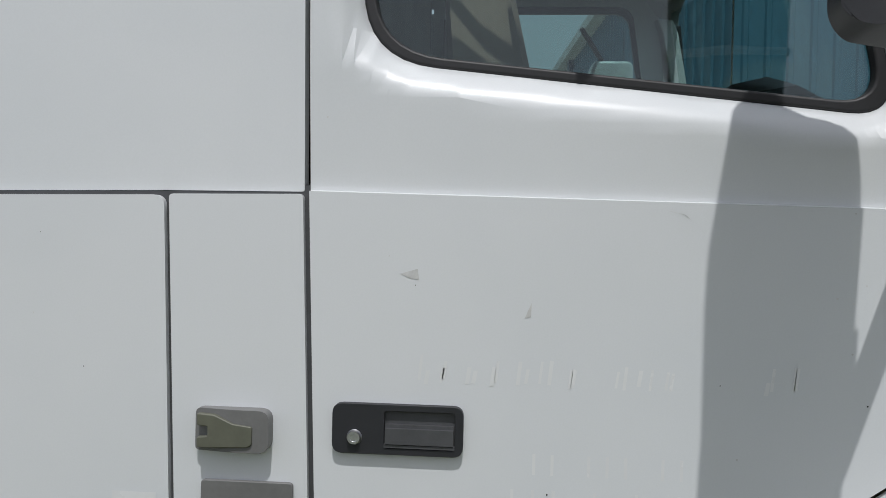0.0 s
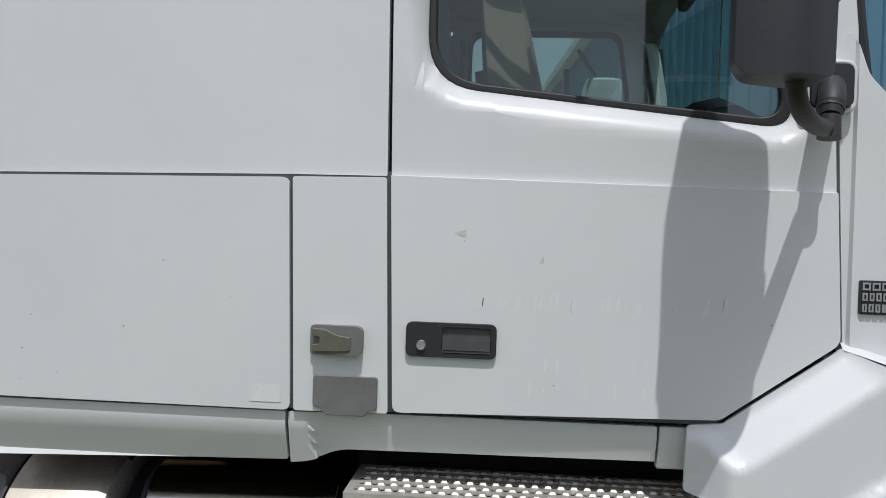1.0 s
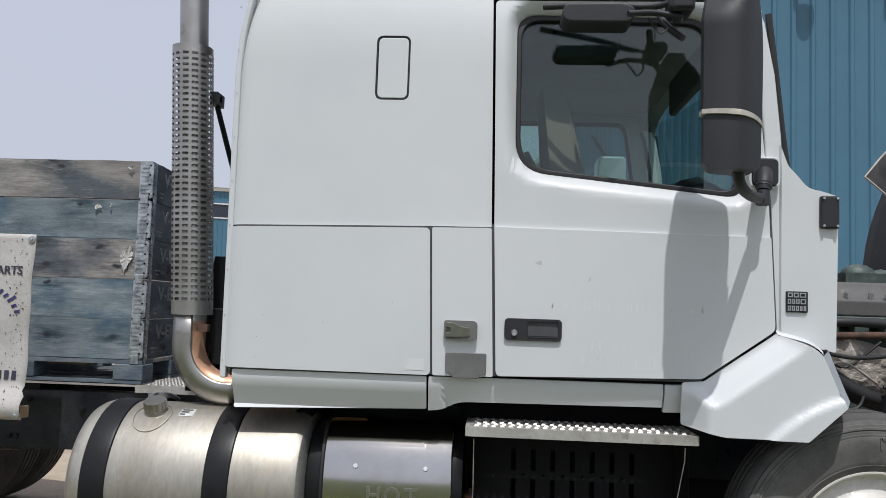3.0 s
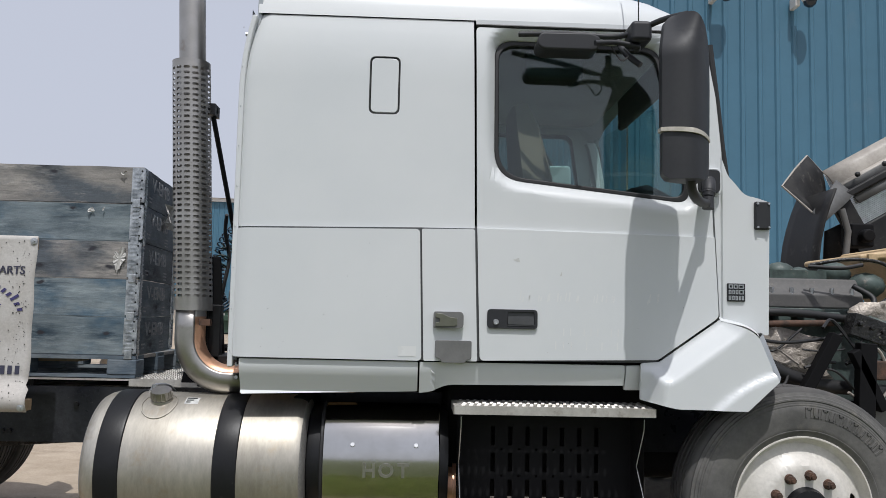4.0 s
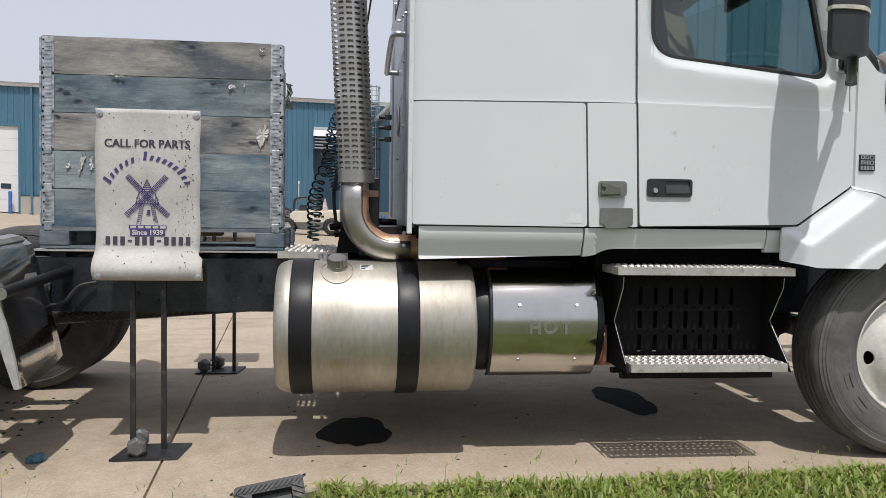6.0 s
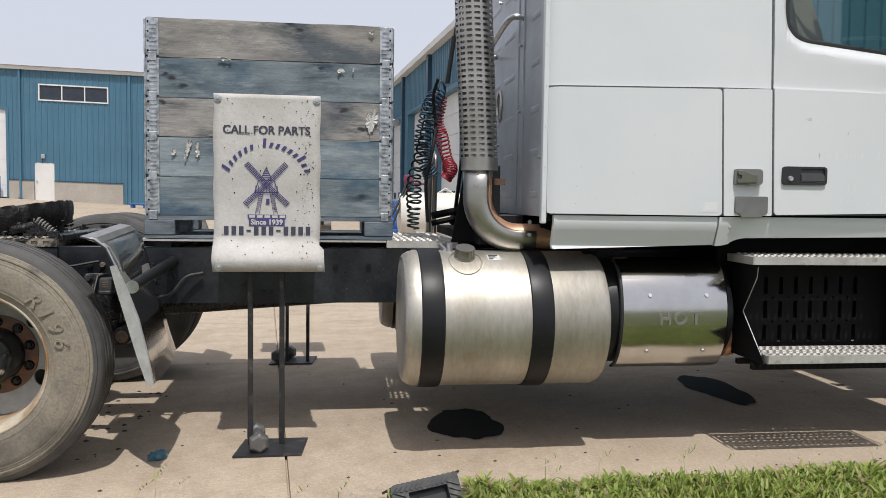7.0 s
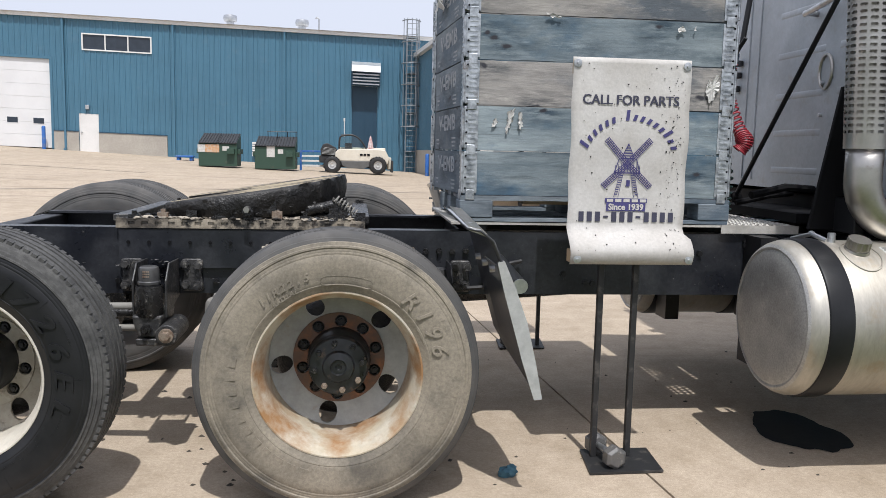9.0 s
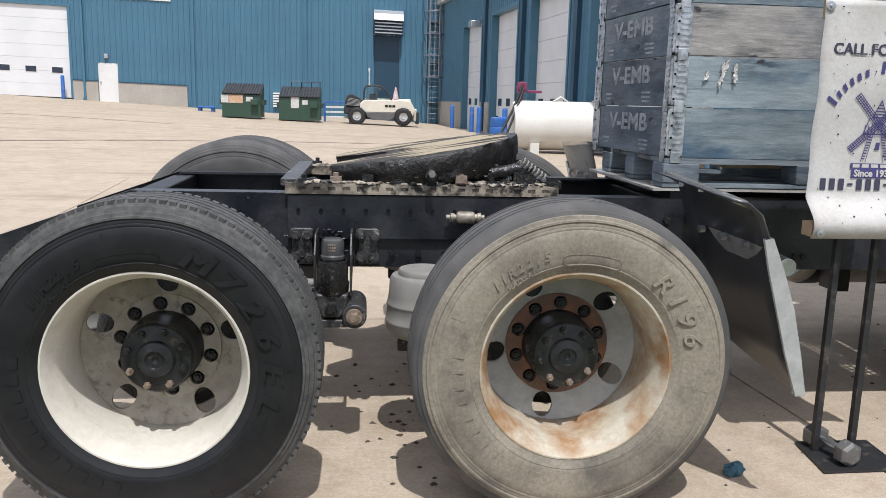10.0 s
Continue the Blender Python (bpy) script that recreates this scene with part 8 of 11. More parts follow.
def sheet(name, mat, parent, rows, label="", thick=0.012):
    """A curved sheet through rows of points."""
    bm = bmesh.new()
    vv = [[bm.verts.new(p) for p in r] for r in rows]
    for a, b in zip(vv, vv[1:]):
        ring_faces(bm, a, b, closed=False)
    bmesh.ops.recalc_face_normals(bm, faces=bm.faces[:])
    ob = part(name, bm, mat, parent, label, smooth=50)
    md = ob.modifiers.new("sheet", "SOLIDIFY")
    md.thickness, md.offset = thick, 0
    return ob


def engine_bay():
    bm = bmesh.new()
    box(bm, 1.35, 2.42, 0.98, 1.62, 0.75, 1.44)
    eng = part("engine", bm, M_ENGINE, truck, "grimy green diesel engine with hoses", bevel=0.03)
    bm = bmesh.new()
    prof = [(0.93, 1.42), (0.93, 1.50), (0.97, 1.525), (1.00, 1.59), (1.30, 1.60), (1.34, 1.50), (1.34, 1.42)]
    a = [bm.verts.new((1.36, y, z)) for y, z in prof]
    b = [bm.verts.new((2.20, y, z)) for y, z in prof]
    ring_faces(bm, a, b)
    bm.faces.new(a), bm.faces.new(b[::-1])
    bmesh.ops.recalc_face_normals(bm, faces=bm.faces[:])
    part("valve_cover", bm, M_VALVE, eng, "dusty black valve cover", bevel=0.012)
    for i in range(7):
        bm = bmesh.new()
        cyl(bm, (1.45 + i * 0.115, 0.945, 1.50), (1.45 + i * 0.115, 0.945, 1.535), 0.012, seg=6)
        part("cover_bolt", bm, M_STEEL, eng)
    bm = bmesh.new()
    box(bm, 1.36, 2.2, 0.91, 0.96, 1.375, 1.42)
    for i in range(6):
        box(bm, 1.40 + i * 0.14, 1.47 + i * 0.14, 0.86, 0.95, 1.33, 1.40)
    part("intake_rail", bm, M_ENGINE, eng, bevel=0.008)
    # fittings on top
    bm = bmesh.new()
    for c, r in (((1.82, 1.15, 1.63), 0.075), ((1.96, 1.2, 1.62), 0.06), ((2.12, 1.1, 1.63), 0.08), ((2.28, 1.05, 1.56), 0.09)):
        bmesh.ops.create_icosphere(bm, subdivisions=2, radius=r, matrix=Matrix.Translation(c) @ Matrix.Diagonal((1.2, 1, 0.85, 1)))
    box(bm, 1.72, 2.05, 1.05, 1.2, 1.58, 1.64)
    part("filter_housing", bm, M_ENGINE, eng, smooth=50)
    rnd = random.Random(21)
    hoses = [([(1.30, 0.80, 1.36), (1.55, 0.74, 1.39), (1.80, 0.76, 1.385), (2.05, 0.80, 1.36)], 0.022, M_RUBBER),
             ([(1.30, 0.78, 1.31), (1.60, 0.72, 1.33), (1.90, 0.70, 1.34)], 0.018, M_RUST),
             ([(1.36, 0.70, 1.34), (1.42, 0.66, 1.22), (1.56, 0.66, 1.10), (1.78, 0.68, 1.02), (1.98, 0.72, 1.00)], 0.038, M_RUBBER),
             ([(1.34, 0.74, 1.24), (1.46, 0.70, 1.12), (1.62, 0.70, 1.05), (1.85, 0.72, 0.99)], 0.030, M_RUBBER),
             ([(2.08, 0.70, 1.36), (2.22, 0.66, 1.30), (2.32, 0.66, 1.18), (2.32, 0.66, 1.05), (2.22, 0.68, 0.97)], 0.028, M_ENGINE),
             ([(2.30, 0.60, 1.30), (2.36, 0.60, 1.16), (2.34, 0.60, 1.04), (2.24, 0.62, 0.96), (2.10, 0.64, 0.92)], 0.030, M_ENGINE),
             ([(1.88, 0.90, 1.66), (2.05, 0.84, 1.69), (2.22, 0.82, 1.68), (2.30, 0.80, 1.62), (2.30, 0.80, 1.52), (2.20, 0.82, 1.44), (2.05, 0.84, 1.40)], 0.010, M_GREASE),
             ([(1.86, 0.88, 1.65), (2.0, 0.80, 1.64), (2.12, 0.8, 1.66)], 0.012, M_RUBBER),
             ([(2.12, 0.9, 1.55), (2.20, 0.84, 1.48), (2.16, 0.8, 1.40)], 0.016, M_RUBBER),
             ([(1.29, 0.6, 1.36), (1.36, 0.58, 1.28), (1.55, 0.6, 1.235), (1.78, 0.66, 1.25), (1.95, 0.7, 1.28)], 0.009, M_RUBBER)]
    for pts, r, mt in hoses:
        bm = bmesh.new()
        tube(bm, smooth_line(pts, 7), r, 10)
        part("hose", bm, mt, eng, smooth=50)
    for _ in range(16):
        x, z = rnd.uniform(1.3, 2.1), rnd.uniform(0.98, 1.38)
        bm = bmesh.new()
        tube(bm, smooth_line([(x, 0.62, z), (x + rnd.uniform(0.05, 0.15), 0.60 + rnd.uniform(0, 0.1), z + rnd.uniform(-0.1, 0.05)), (x + rnd.uniform(0.15, 0.3), 0.64, z + rnd.uniform(-0.15, 0.1))], 6), rnd.uniform(0.004, 0.009), 6)
        part("wire", bm, rnd.choice((M_RUBBER, M_RUBBER, M_STEEL, M_BONNET_EDGE)), eng)
    sheet("heat_foil", M_FOIL, eng, [[(1.40 + 0.1 * i + 0.02 * math.sin(i * 3 + j), 0.74 + 0.03 * math.sin(i * 2.1 + j * 1.7), 1.33 - 0.06 * j - 0.012 * i + 0.015 * math.sin(i + j * 2.2)) for i in range(6)] for j in range(5)], "crumpled silver heat foil", 0.006)
    sheet("torn_foil", M_FOIL, eng, [[(2.00 + 0.07 * i, 0.72 + 0.03 * math.sin(i * 2.3 + j), 1.42 + 0.02 * i - 0.045 * j + 0.015 * math.sin(i * 1.7 + j * 2)) for i in range(6)] for j in range(4)], "torn silver foil", 0.006)
    bm = bmesh.new()
    box(bm, 1.96, 2.22, 0.62, 0.72, 1.24, 1.36, Matrix.Translation((2.09, 0, 1.3)) @ Matrix.Rotation(radians(18), 4, "Y") @ Matrix.Translation((-2.09, 0, -1.3)))
    for i in range(4):
        cyl(bm, (2.0 + i * 0.06, 0.60, 1.34 - i * 0.02), (2.0 + i * 0.06, 0.63, 1.34 - i * 0.02), 0.014, seg=8)
    part("compressor", bm, M_GREASE, eng, "greasy dark compressor", bevel=0.012)
    bm = bmesh.new()
    for x0, z0, x1, z1, w in ((1.86, 1.28, 1.62, 0.86, 0.06), (2.02, 1.24, 2.0, 0.86, 0.09), (1.95, 1.2, 2.1, 0.9, 0.05)):
        d = Vector((x1 - x0, 0, z1 - z0))
        ang = math.atan2(d.x, -d.z)
        mm = Matrix.Translation((x0, 0.60, z0)) @ Matrix.Rotation(-ang, 4, "Y")
        box(bm, -w / 2, w / 2, -0.03, 0.03, -d.length, 0, mm)
    part("engine_bracket", bm, M_DARK, eng, bevel=0.006)
    bm = bmesh.new()
    box(bm, 2.05, 2.18, 0.61, 0.70, 1.05, 1.15)
    bmesh.ops.create_icosphere(bm, subdivisions=2, radius=0.06, matrix=Matrix.Translation((2.19, 0.66, 1.12)))
    part("water_pump", bm, M_RUST, eng, bevel=0.01)
    # header tank and radiator shroud
    bm = bmesh.new()
    prof = [(2.21, 1.735), (2.44, 1.765), (2.46, 1.79), (3.05, 1.87), (3.05, 1.30), (2.76, 1.36), (2.62, 1.45), (2.55, 1.62), (2.44, 1.715), (2.21, 1.70)]
    a = [bm.verts.new((x, 0.98, z)) for x, z in prof]
    b = [bm.verts.new((x, 1.65, z)) for x, z in prof]
    ring_faces(bm, a, b)
    bm.faces.new(a), bm.faces.new(b[::-1])
    bmesh.ops.recalc_face_normals(bm, faces=bm.faces[:])
    tank = part("coolant_tank", bm, M_TAN, truck, "yellowed plastic fan shroud and tank", bevel=0.02, seg=3)
    for x in (2.25, 2.37, 2.49, 2.61):
        bm = bmesh.new()
        box(bm, x, x + 0.05, 0.96, 0.985, 1.705 + (x - 2.25) * 0.1, 1.735 + (x - 2.25) * 0.1)
        part("shroud_clip", bm, M_TAN, tank)
    bm = bmesh.new()
    box(bm, 2.56, 2.78, 0.97, 1.2, 1.805, 1.835)
    part("tank_label", bm, M_DARK, tank)
    bm = bmesh.new()
    box(bm, 2.72, 2.85, 0.75, 1.65, 0.7, 1.6)
    part("radiator", bm, M_DARK, truck, bevel=0.01)


def bonnet():
    """The bonnet, tipped forward: its far half shows from inside."""
    # far wing liner: a tall arched wall
    rows = []
    for j in range(6):
        y = 1.72 + 0.11 * j
        rows.append([(2.58 - 0.30 * math.sin(0.35 + 1.25 * t / 8) + 0.18 * (t / 8) ** 2 - 0.05 * (t / 8), y, 2.24 - 0.92 * t / 8) for t in range(9)])
    bn = sheet("bonnet", M_LINER, truck, rows, "open bonnet seen from inside, dark wheel arch liners")
    # top corner with pale lip
    tip, peak = Vector((2.23, 1.98, 2.29)), Vector((2.56, 2.28, 2.575))
    notch = Vector((2.68, 2.30, 2.46))
    heel = Vector((2.40, 1.90, 2.10))
    rows = [[heel, tip.lerp(heel, 0.5), tip, tip.lerp(peak, 0.5), peak, peak.lerp(notch, 0.5), notch]]
    for k, (dx, dy, dz) in ((0.25, (0.03, 0.05, -0.03)), (0.5, (0.06, 0.13, -0.05)), (0.75, (0.05, 0.18, -0.04)), (1.0, (0.0, 0.20, 0.0))):
        mid = Vector((2.60, 2.02, 2.26))
        rows.append([p.lerp(mid, k) + Vector((dx, dy, dz)) for p in rows[0]])
    sheet("bonnet_corner", M_ARCHSHADE, bn, rows, "dark hollow corner of the wheel arch")
    rows = [[heel + Vector((0.0, 0.0, 0.0)), Vector((2.47, 1.93, 2.18)), Vector((2.58, 2.02, 2.27)), Vector((2.70, 2.14, 2.37))], [Vector((2.46, 1.86, 2.02)), Vector((2.54, 1.90, 2.08)), Vector((2.66, 1.98, 2.16)), Vector((2.80, 2.08, 2.26))]]
    sheet("arch_gusset", M_BONNET_IN, bn, rows)
    bm = bmesh.new()
    tube(bm, [heel, tip, tip.lerp(peak, 0.5) + Vector((0, 0, 0.01)), peak, notch], 0.007, 6)
    part("bonnet_lip", bm, M_BONNET_EDGE, bn, "pale bonnet edge")
    # long upper side: pale rail then grey inner moulding
    a0, a1 = Vector((2.68, 2.30, 2.46)), Vector((4.1, 2.30, 3.26))
    up = Vector((0.49, 0, -0.87)).normalized()
    rows = []
    for k, (d, y) in enumerate(((0.0, 0.0), (0.05, -0.05), (0.13, -0.06), (0.145, -0.12))):
        rows.append([a0.lerp(a1, t / 6) + up * d + Vector((0, y, 0)) for t in range(7)])
    sheet("bonnet_rail", M_BONNET_EDGE, bn, rows, "pale stiffening rail")
    rows = []
    for k, (d, y) in enumerate(((0.145, -0.12), (0.20, -0.10), (0.23, -0.20), (0.30, -0.24))):
        rows.append([a0.lerp(a1, t / 6) + up * d + Vector((0, y, 0)) for t in range(7)])
    sheet("bonnet_moulding", M_BONNET_IN, bn, rows)
    # frame round the air intake grille, and the slatted grille
    o = Vector((2.758, 2.06, 2.235))
    dx = (a1 - a0).normalized()
    dn = Vector((dx.z, 0, -dx.x))
    bm = bmesh.new()
    for s0, s1, t0, t1 in ((-0.14, 0.0, 0.0, 0.22), (1.0, 1.35, 0.0, 0.22), (-0.14, 1.35, 0.22, 0.46), (-0.14, 1.35, -0.05, 0.0)):
        q = [o + dx * a + dn * b for a, b in ((s0, t0), (s1, t0), (s1, t1), (s0, t1))]
        v = [bm.verts.new(p) for p in q]
        w = [bm.verts.new(p + Vector((0, 0.05, 0))) for p in q]
        bm.faces.new(v), bm.faces.new(w[::-1]), ring_faces(bm, v, w)
    bmesh.ops.recalc_face_normals(bm, faces=bm.faces[:])
    part("intake_frame", bm, M_LINER, bn, bevel=0.012)
    for i in range(17):
        bm = bmesh.new()
        b = 0.004 + i * 0.0127
        q = [o + dx * a + dn * bb + Vector((0, 0.03, 0)) for a, bb in ((0.0, b), (1.0, b), (1.0, b + 0.0085), (0.0, b + 0.0085))]
        v = [bm.verts.new(p) for p in q]
        w = [bm.verts.new(p + Vector((0, 0.02, 0)) - dn * 0.004) for p in q]
        bm.faces.new(v), bm.faces.new(w[::-1]), ring_faces(bm, v, w)
        bmesh.ops.recalc_face_normals(bm, faces=bm.faces[:])
        part("grille_slat", bm, M_STEEL, bn, "pale metal grille slat")
    bm = bmesh.new()
    q = [o + dx * a + dn * bb + Vector((0, 0.07, 0)) for a, bb in ((-0.01, 0.0), (1.02, 0.0), (1.02, 0.22), (-0.01, 0.22))]
    bm.faces.new([bm.verts.new(p) for p in q])
    part("grille_mesh", bm, M_FLAPEDGE, bn)
    # lower inner wing and struts
    rows = [[(2.62 + 0.1 * i, 2.16 + 0.02 * j, 2.0 - 0.16 * j + 0.05 * i) for i in range(9)] for j in range(5)]
    sheet("inner_wing", M_LINER, bn, rows)
    bm = bmesh.new()
    box(bm, 2.62, 2.78, 1.80, 1.95, 1.86, 2.02)
    cyl(bm, (2.70, 1.72, 1.93), (2.70, 1.80, 1.93), 0.045, seg=14)
    part("lamp_back", bm, M_DARK, bn, bevel=0.015)
    bm = bmesh.new()
    tube(bm, [(2.50, 1.70, 2.10), (2.54, 1.70, 1.95), (2.52, 1.70, 1.78)], 0.022, 8)
    part("liner_rib", bm, M_BONNET_IN, bn, smooth=50)
    bm = bmesh.new()
    for p in ((3.05, 2.12, 2.50), (3.25, 2.12, 2.60), (2.86, 2.14, 2.42)):
        bmesh.ops.create_icosphere(bm, subdivisions=2, radius=0.02, matrix=Matrix.Translation(p))
    part("rubber_stop", bm, M_RUBBER, bn)
    # the outer skin facing away, closing the bonnet
    rows = [[a0.lerp(a1, t / 6) + Vector((0.02, 0.03, 0.012)) for t in range(7)], [a0.lerp(a1, t / 6) + Vector((0.45, 0.05, -0.85)) for t in range(7)]]
    sheet("bonnet_skin", M_PAINT, bn, rows)


engine_bay()
bonnet()


# ---------------- load: pallet with stacked collars ----------------
def wood_mat(name, base, second, blue, seed):
    m, n, l, p = node_mat(name)
    info = n.new("ShaderNodeObjectInfo")
    tc = n.new("ShaderNodeTexCoord").outputs["Object"]
    off = n.new("ShaderNodeVectorMath")
    off.operation = "MULTIPLY_ADD"
    off.inputs[1].default_value = (1, 1, 1)
    l.new(tc, off.inputs[0])
    comb = n.new("ShaderNodeCombineXYZ")
    mul = n.new("ShaderNodeMath")
    mul.operation = "MULTIPLY"
    mul.inputs[1].default_value = 37.0 + seed
    l.new(info.outputs["Random"], mul.inputs[0])
    for s in ("X", "Y", "Z"):
        l.new(mul.outputs["Value"], comb.inputs[s])
    l.new(comb.outputs["Vector"], off.inputs[2])
    co = off.outputs["Vector"]
    warp = noise_node(n, l, co, 2.0, 7, 0.62, (0.8, 0.8, 1.5))
    grain = noise_node(n, l, co, 4, 7, 0.62, (0.55, 0.55, 3.2))
    fine = noise_node(n, l, co, 30, 8, 0.75, (0.35, 0.35, 3.0))
    col = mix_node(n, l, ramp_node(n, l, grain, 0.32, 0.70), base, second)
    col = mix_node(n, l, ramp_node(n, l, warp, 0.48, 0.60), col, blue)
    blot = ramp_node(n, l, noise_node(n, l, co, 4.2, 8, 0.7, (0.6, 0.6, 1.3)), 0.55, 0.76, (0, 0, 0, 1), (0.8, 0.8, 0.8, 1))
    col = mix_node(n, l, blot, col, tuple(c * k for c, k in zip(second, (0.36, 0.42, 0.50))))
    lines = ramp_node(n, l, noise_node(n, l, co, 9, 10, 0.7, (0.22, 0.22, 9)), 0.60, 0.65, (0, 0, 0, 1), (0.5, 0.5, 0.5, 1))
    col = mix_node(n, l, lines, col, tuple(c * 0.4 for c in second))
    pale = ramp_node(n, l, noise_node(n, l, co, 6, 8, 0.75, (0.5, 0.5, 2.2)), 0.55, 0.70, (0, 0, 0, 1), (0.6, 0.6, 0.6, 1))
    col = mix_node(n, l, pale, col, tuple(c * 1.40 for c in base))
    # knots: a dark eye with streaks running out along the board
    v = n.new("ShaderNodeTexVoronoi")
    v.voronoi_dimensions = "2D"
    v.inputs["Scale"].default_value = 2.6
    axes = n.new("ShaderNodeSeparateXYZ")
    along = n.new("ShaderNodeMath")
    along.operation = "ADD"
    flat = n.new("ShaderNodeCombineXYZ")
    tall = n.new("ShaderNodeMath")
    tall.operation = "MULTIPLY"
    tall.inputs[1].default_value = 1.9
    wob = n.new("ShaderNodeTexNoise")
    wob.inputs["Scale"].default_value, wob.inputs["Detail"].default_value = 9.0, 3
    bend = n.new("ShaderNodeMix")
    bend.data_type = "VECTOR"
    bend.inputs["Factor"].default_value = 0.05
    l.new(co, wob.inputs["Vector"])
    l.new(co, bend.inputs[4])
    l.new(wob.outputs["Color"], bend.inputs[5])
    l.new(bend.outputs[1], axes.inputs["Vector"])
    l.new(axes.outputs["X"], along.inputs[0])
    l.new(axes.outputs["Y"], along.inputs[1])
    l.new(axes.outputs["Z"], tall.inputs[0])
    l.new(along.outputs["Value"], flat.inputs["X"])
    l.new(tall.outputs["Value"], flat.inputs["Y"])
    l.new(flat.outputs["Vector"], v.inputs["Vector"])
    halo = ramp_node(n, l, v.outputs["Distance"], 0.05, 0.42, (1, 1, 1, 1), (0, 0, 0, 1))
    halo = mix_node(n, l, 1.0, halo, ramp_node(n, l, noise_node(n, l, co, 9, 6, 0.7, (0.6, 0.6, 3)), 0.42, 0.58), "MULTIPLY")
    col = mix_node(n, l, halo, col, tuple(c * 0.45 for c in blue))
    knot = ramp_node(n, l, v.outputs["Distance"], 0.030, 0.062, (1, 1, 1, 1), (0, 0, 0, 1))
    col = mix_node(n, l, knot, col, (0.03, 0.03, 0.038))
    col = mix_node(n, l, 1.0, col, ramp_node(n, l, fine, 0.25, 0.75, (0.68, 0.68, 0.68, 1), (1.18, 1.18, 1.18, 1)), "MULTIPLY")
    tone = ramp_node(n, l, info.outputs["Random"], 0, 1, (0.82, 0.82, 0.82, 1), (1.18, 1.18, 1.18, 1))
    col = mix_node(n, l, 1.0, col, tone, "MULTIPLY")
    l.new(col, p.inputs["Base Color"])
    p.inputs["Roughness"].default_value = 0.8
    b = n.new("ShaderNodeBump")
    b.inputs["Strength"].default_value, b.inputs["Distance"].default_value = 0.5, 0.004
    l.new(fine, b.inputs["Height"])
    l.new(b.outputs["Normal"], p.inputs["Normal"])
    return m


M_WOOD_GREY = wood_mat("weathered_brown_grey_board", (0.42, 0.392, 0.358), (0.20, 0.192, 0.182), (0.105, 0.122, 0.140), 1)
M_WOOD_BLUE = wood_mat("weathered_blue_grey_board", (0.275, 0.322, 0.338), (0.120, 0.158, 0.182), (0.060, 0.118, 0.175), 2)
# darker blue-grey than the long boards; for collar ends and pallet
M_WOOD_DARK = wood_mat("dark_blue_grey_board", (0.21, 0.245, 0.27), (0.125, 0.148, 0.168), (0.09, 0.122, 0.155), 3)
M_PRINT = surf("worn_white_print", (0.42, 0.43, 0.44), 0.8, second=(0.24, 0.26, 0.28), scale=30, amount=(0.35, 0.6), fine=160, fine_amt=0.4)
M_PAPER = surf("torn_paper_scrap", (0.62, 0.61, 0.58), 0.85, second=(0.45, 0.44, 0.42), scale=20, bump=0.2)
X0, X1, Y0, Y1, ZP = -2.972, -1.752, 0.742, 1.556, 1.094
COLLAR_H = 0.1968
M_HINGE = surf("weathered_galvanised_hinge", (0.60, 0.625, 0.65), 0.36, 0.75, second=(0.26, 0.28, 0.30), scale=26, dirt=(0.17, 0.13, 0.10), dirt_scale=20, dirt_range=(0.58, 0.74), bump=0.3, bump_scale=60)


def rough_board(x0, x1, y0, y1, z0, z1, rnd, long_axis="x"):
    """A sawn board with slightly uneven edges."""
    bm = bmesh.new()
    n = 12
    rows = []
    for i in range(n + 1):
        t = i / n
        dz0, dz1, dy = rnd.uniform(-0.0012, 0.0012), rnd.uniform(-0.0022, 0.0008), rnd.uniform(-0.001, 0.001)
        if long_axis == "x":
            x = x0 + (x1 - x0) * t
            rows.append([bm.verts.new(p) for p in ((x, y0 + dy, z0 + dz0), (x, y0 + dy, z1 + dz1), (x, y1, z1), (x, y1, z0))])
        else:
            y = y0 + (y1 - y0) * t
            rows.append([bm.verts.new(p) for p in ((x0 + dy, y, z0 + dz0), (x0 + dy, y, z1 + dz1), (x1 + dy, y, z1 + dz1), (x1 + dy, y, z0 + dz0))])
    for a, b in zip(rows, rows[1:]):
        ring_faces(bm, a, b)
    bm.faces.new(rows[0]), bm.faces.new(rows[-1])
    bmesh.ops.recalc_face_normals(bm, faces=bm.faces[:])
    return bm


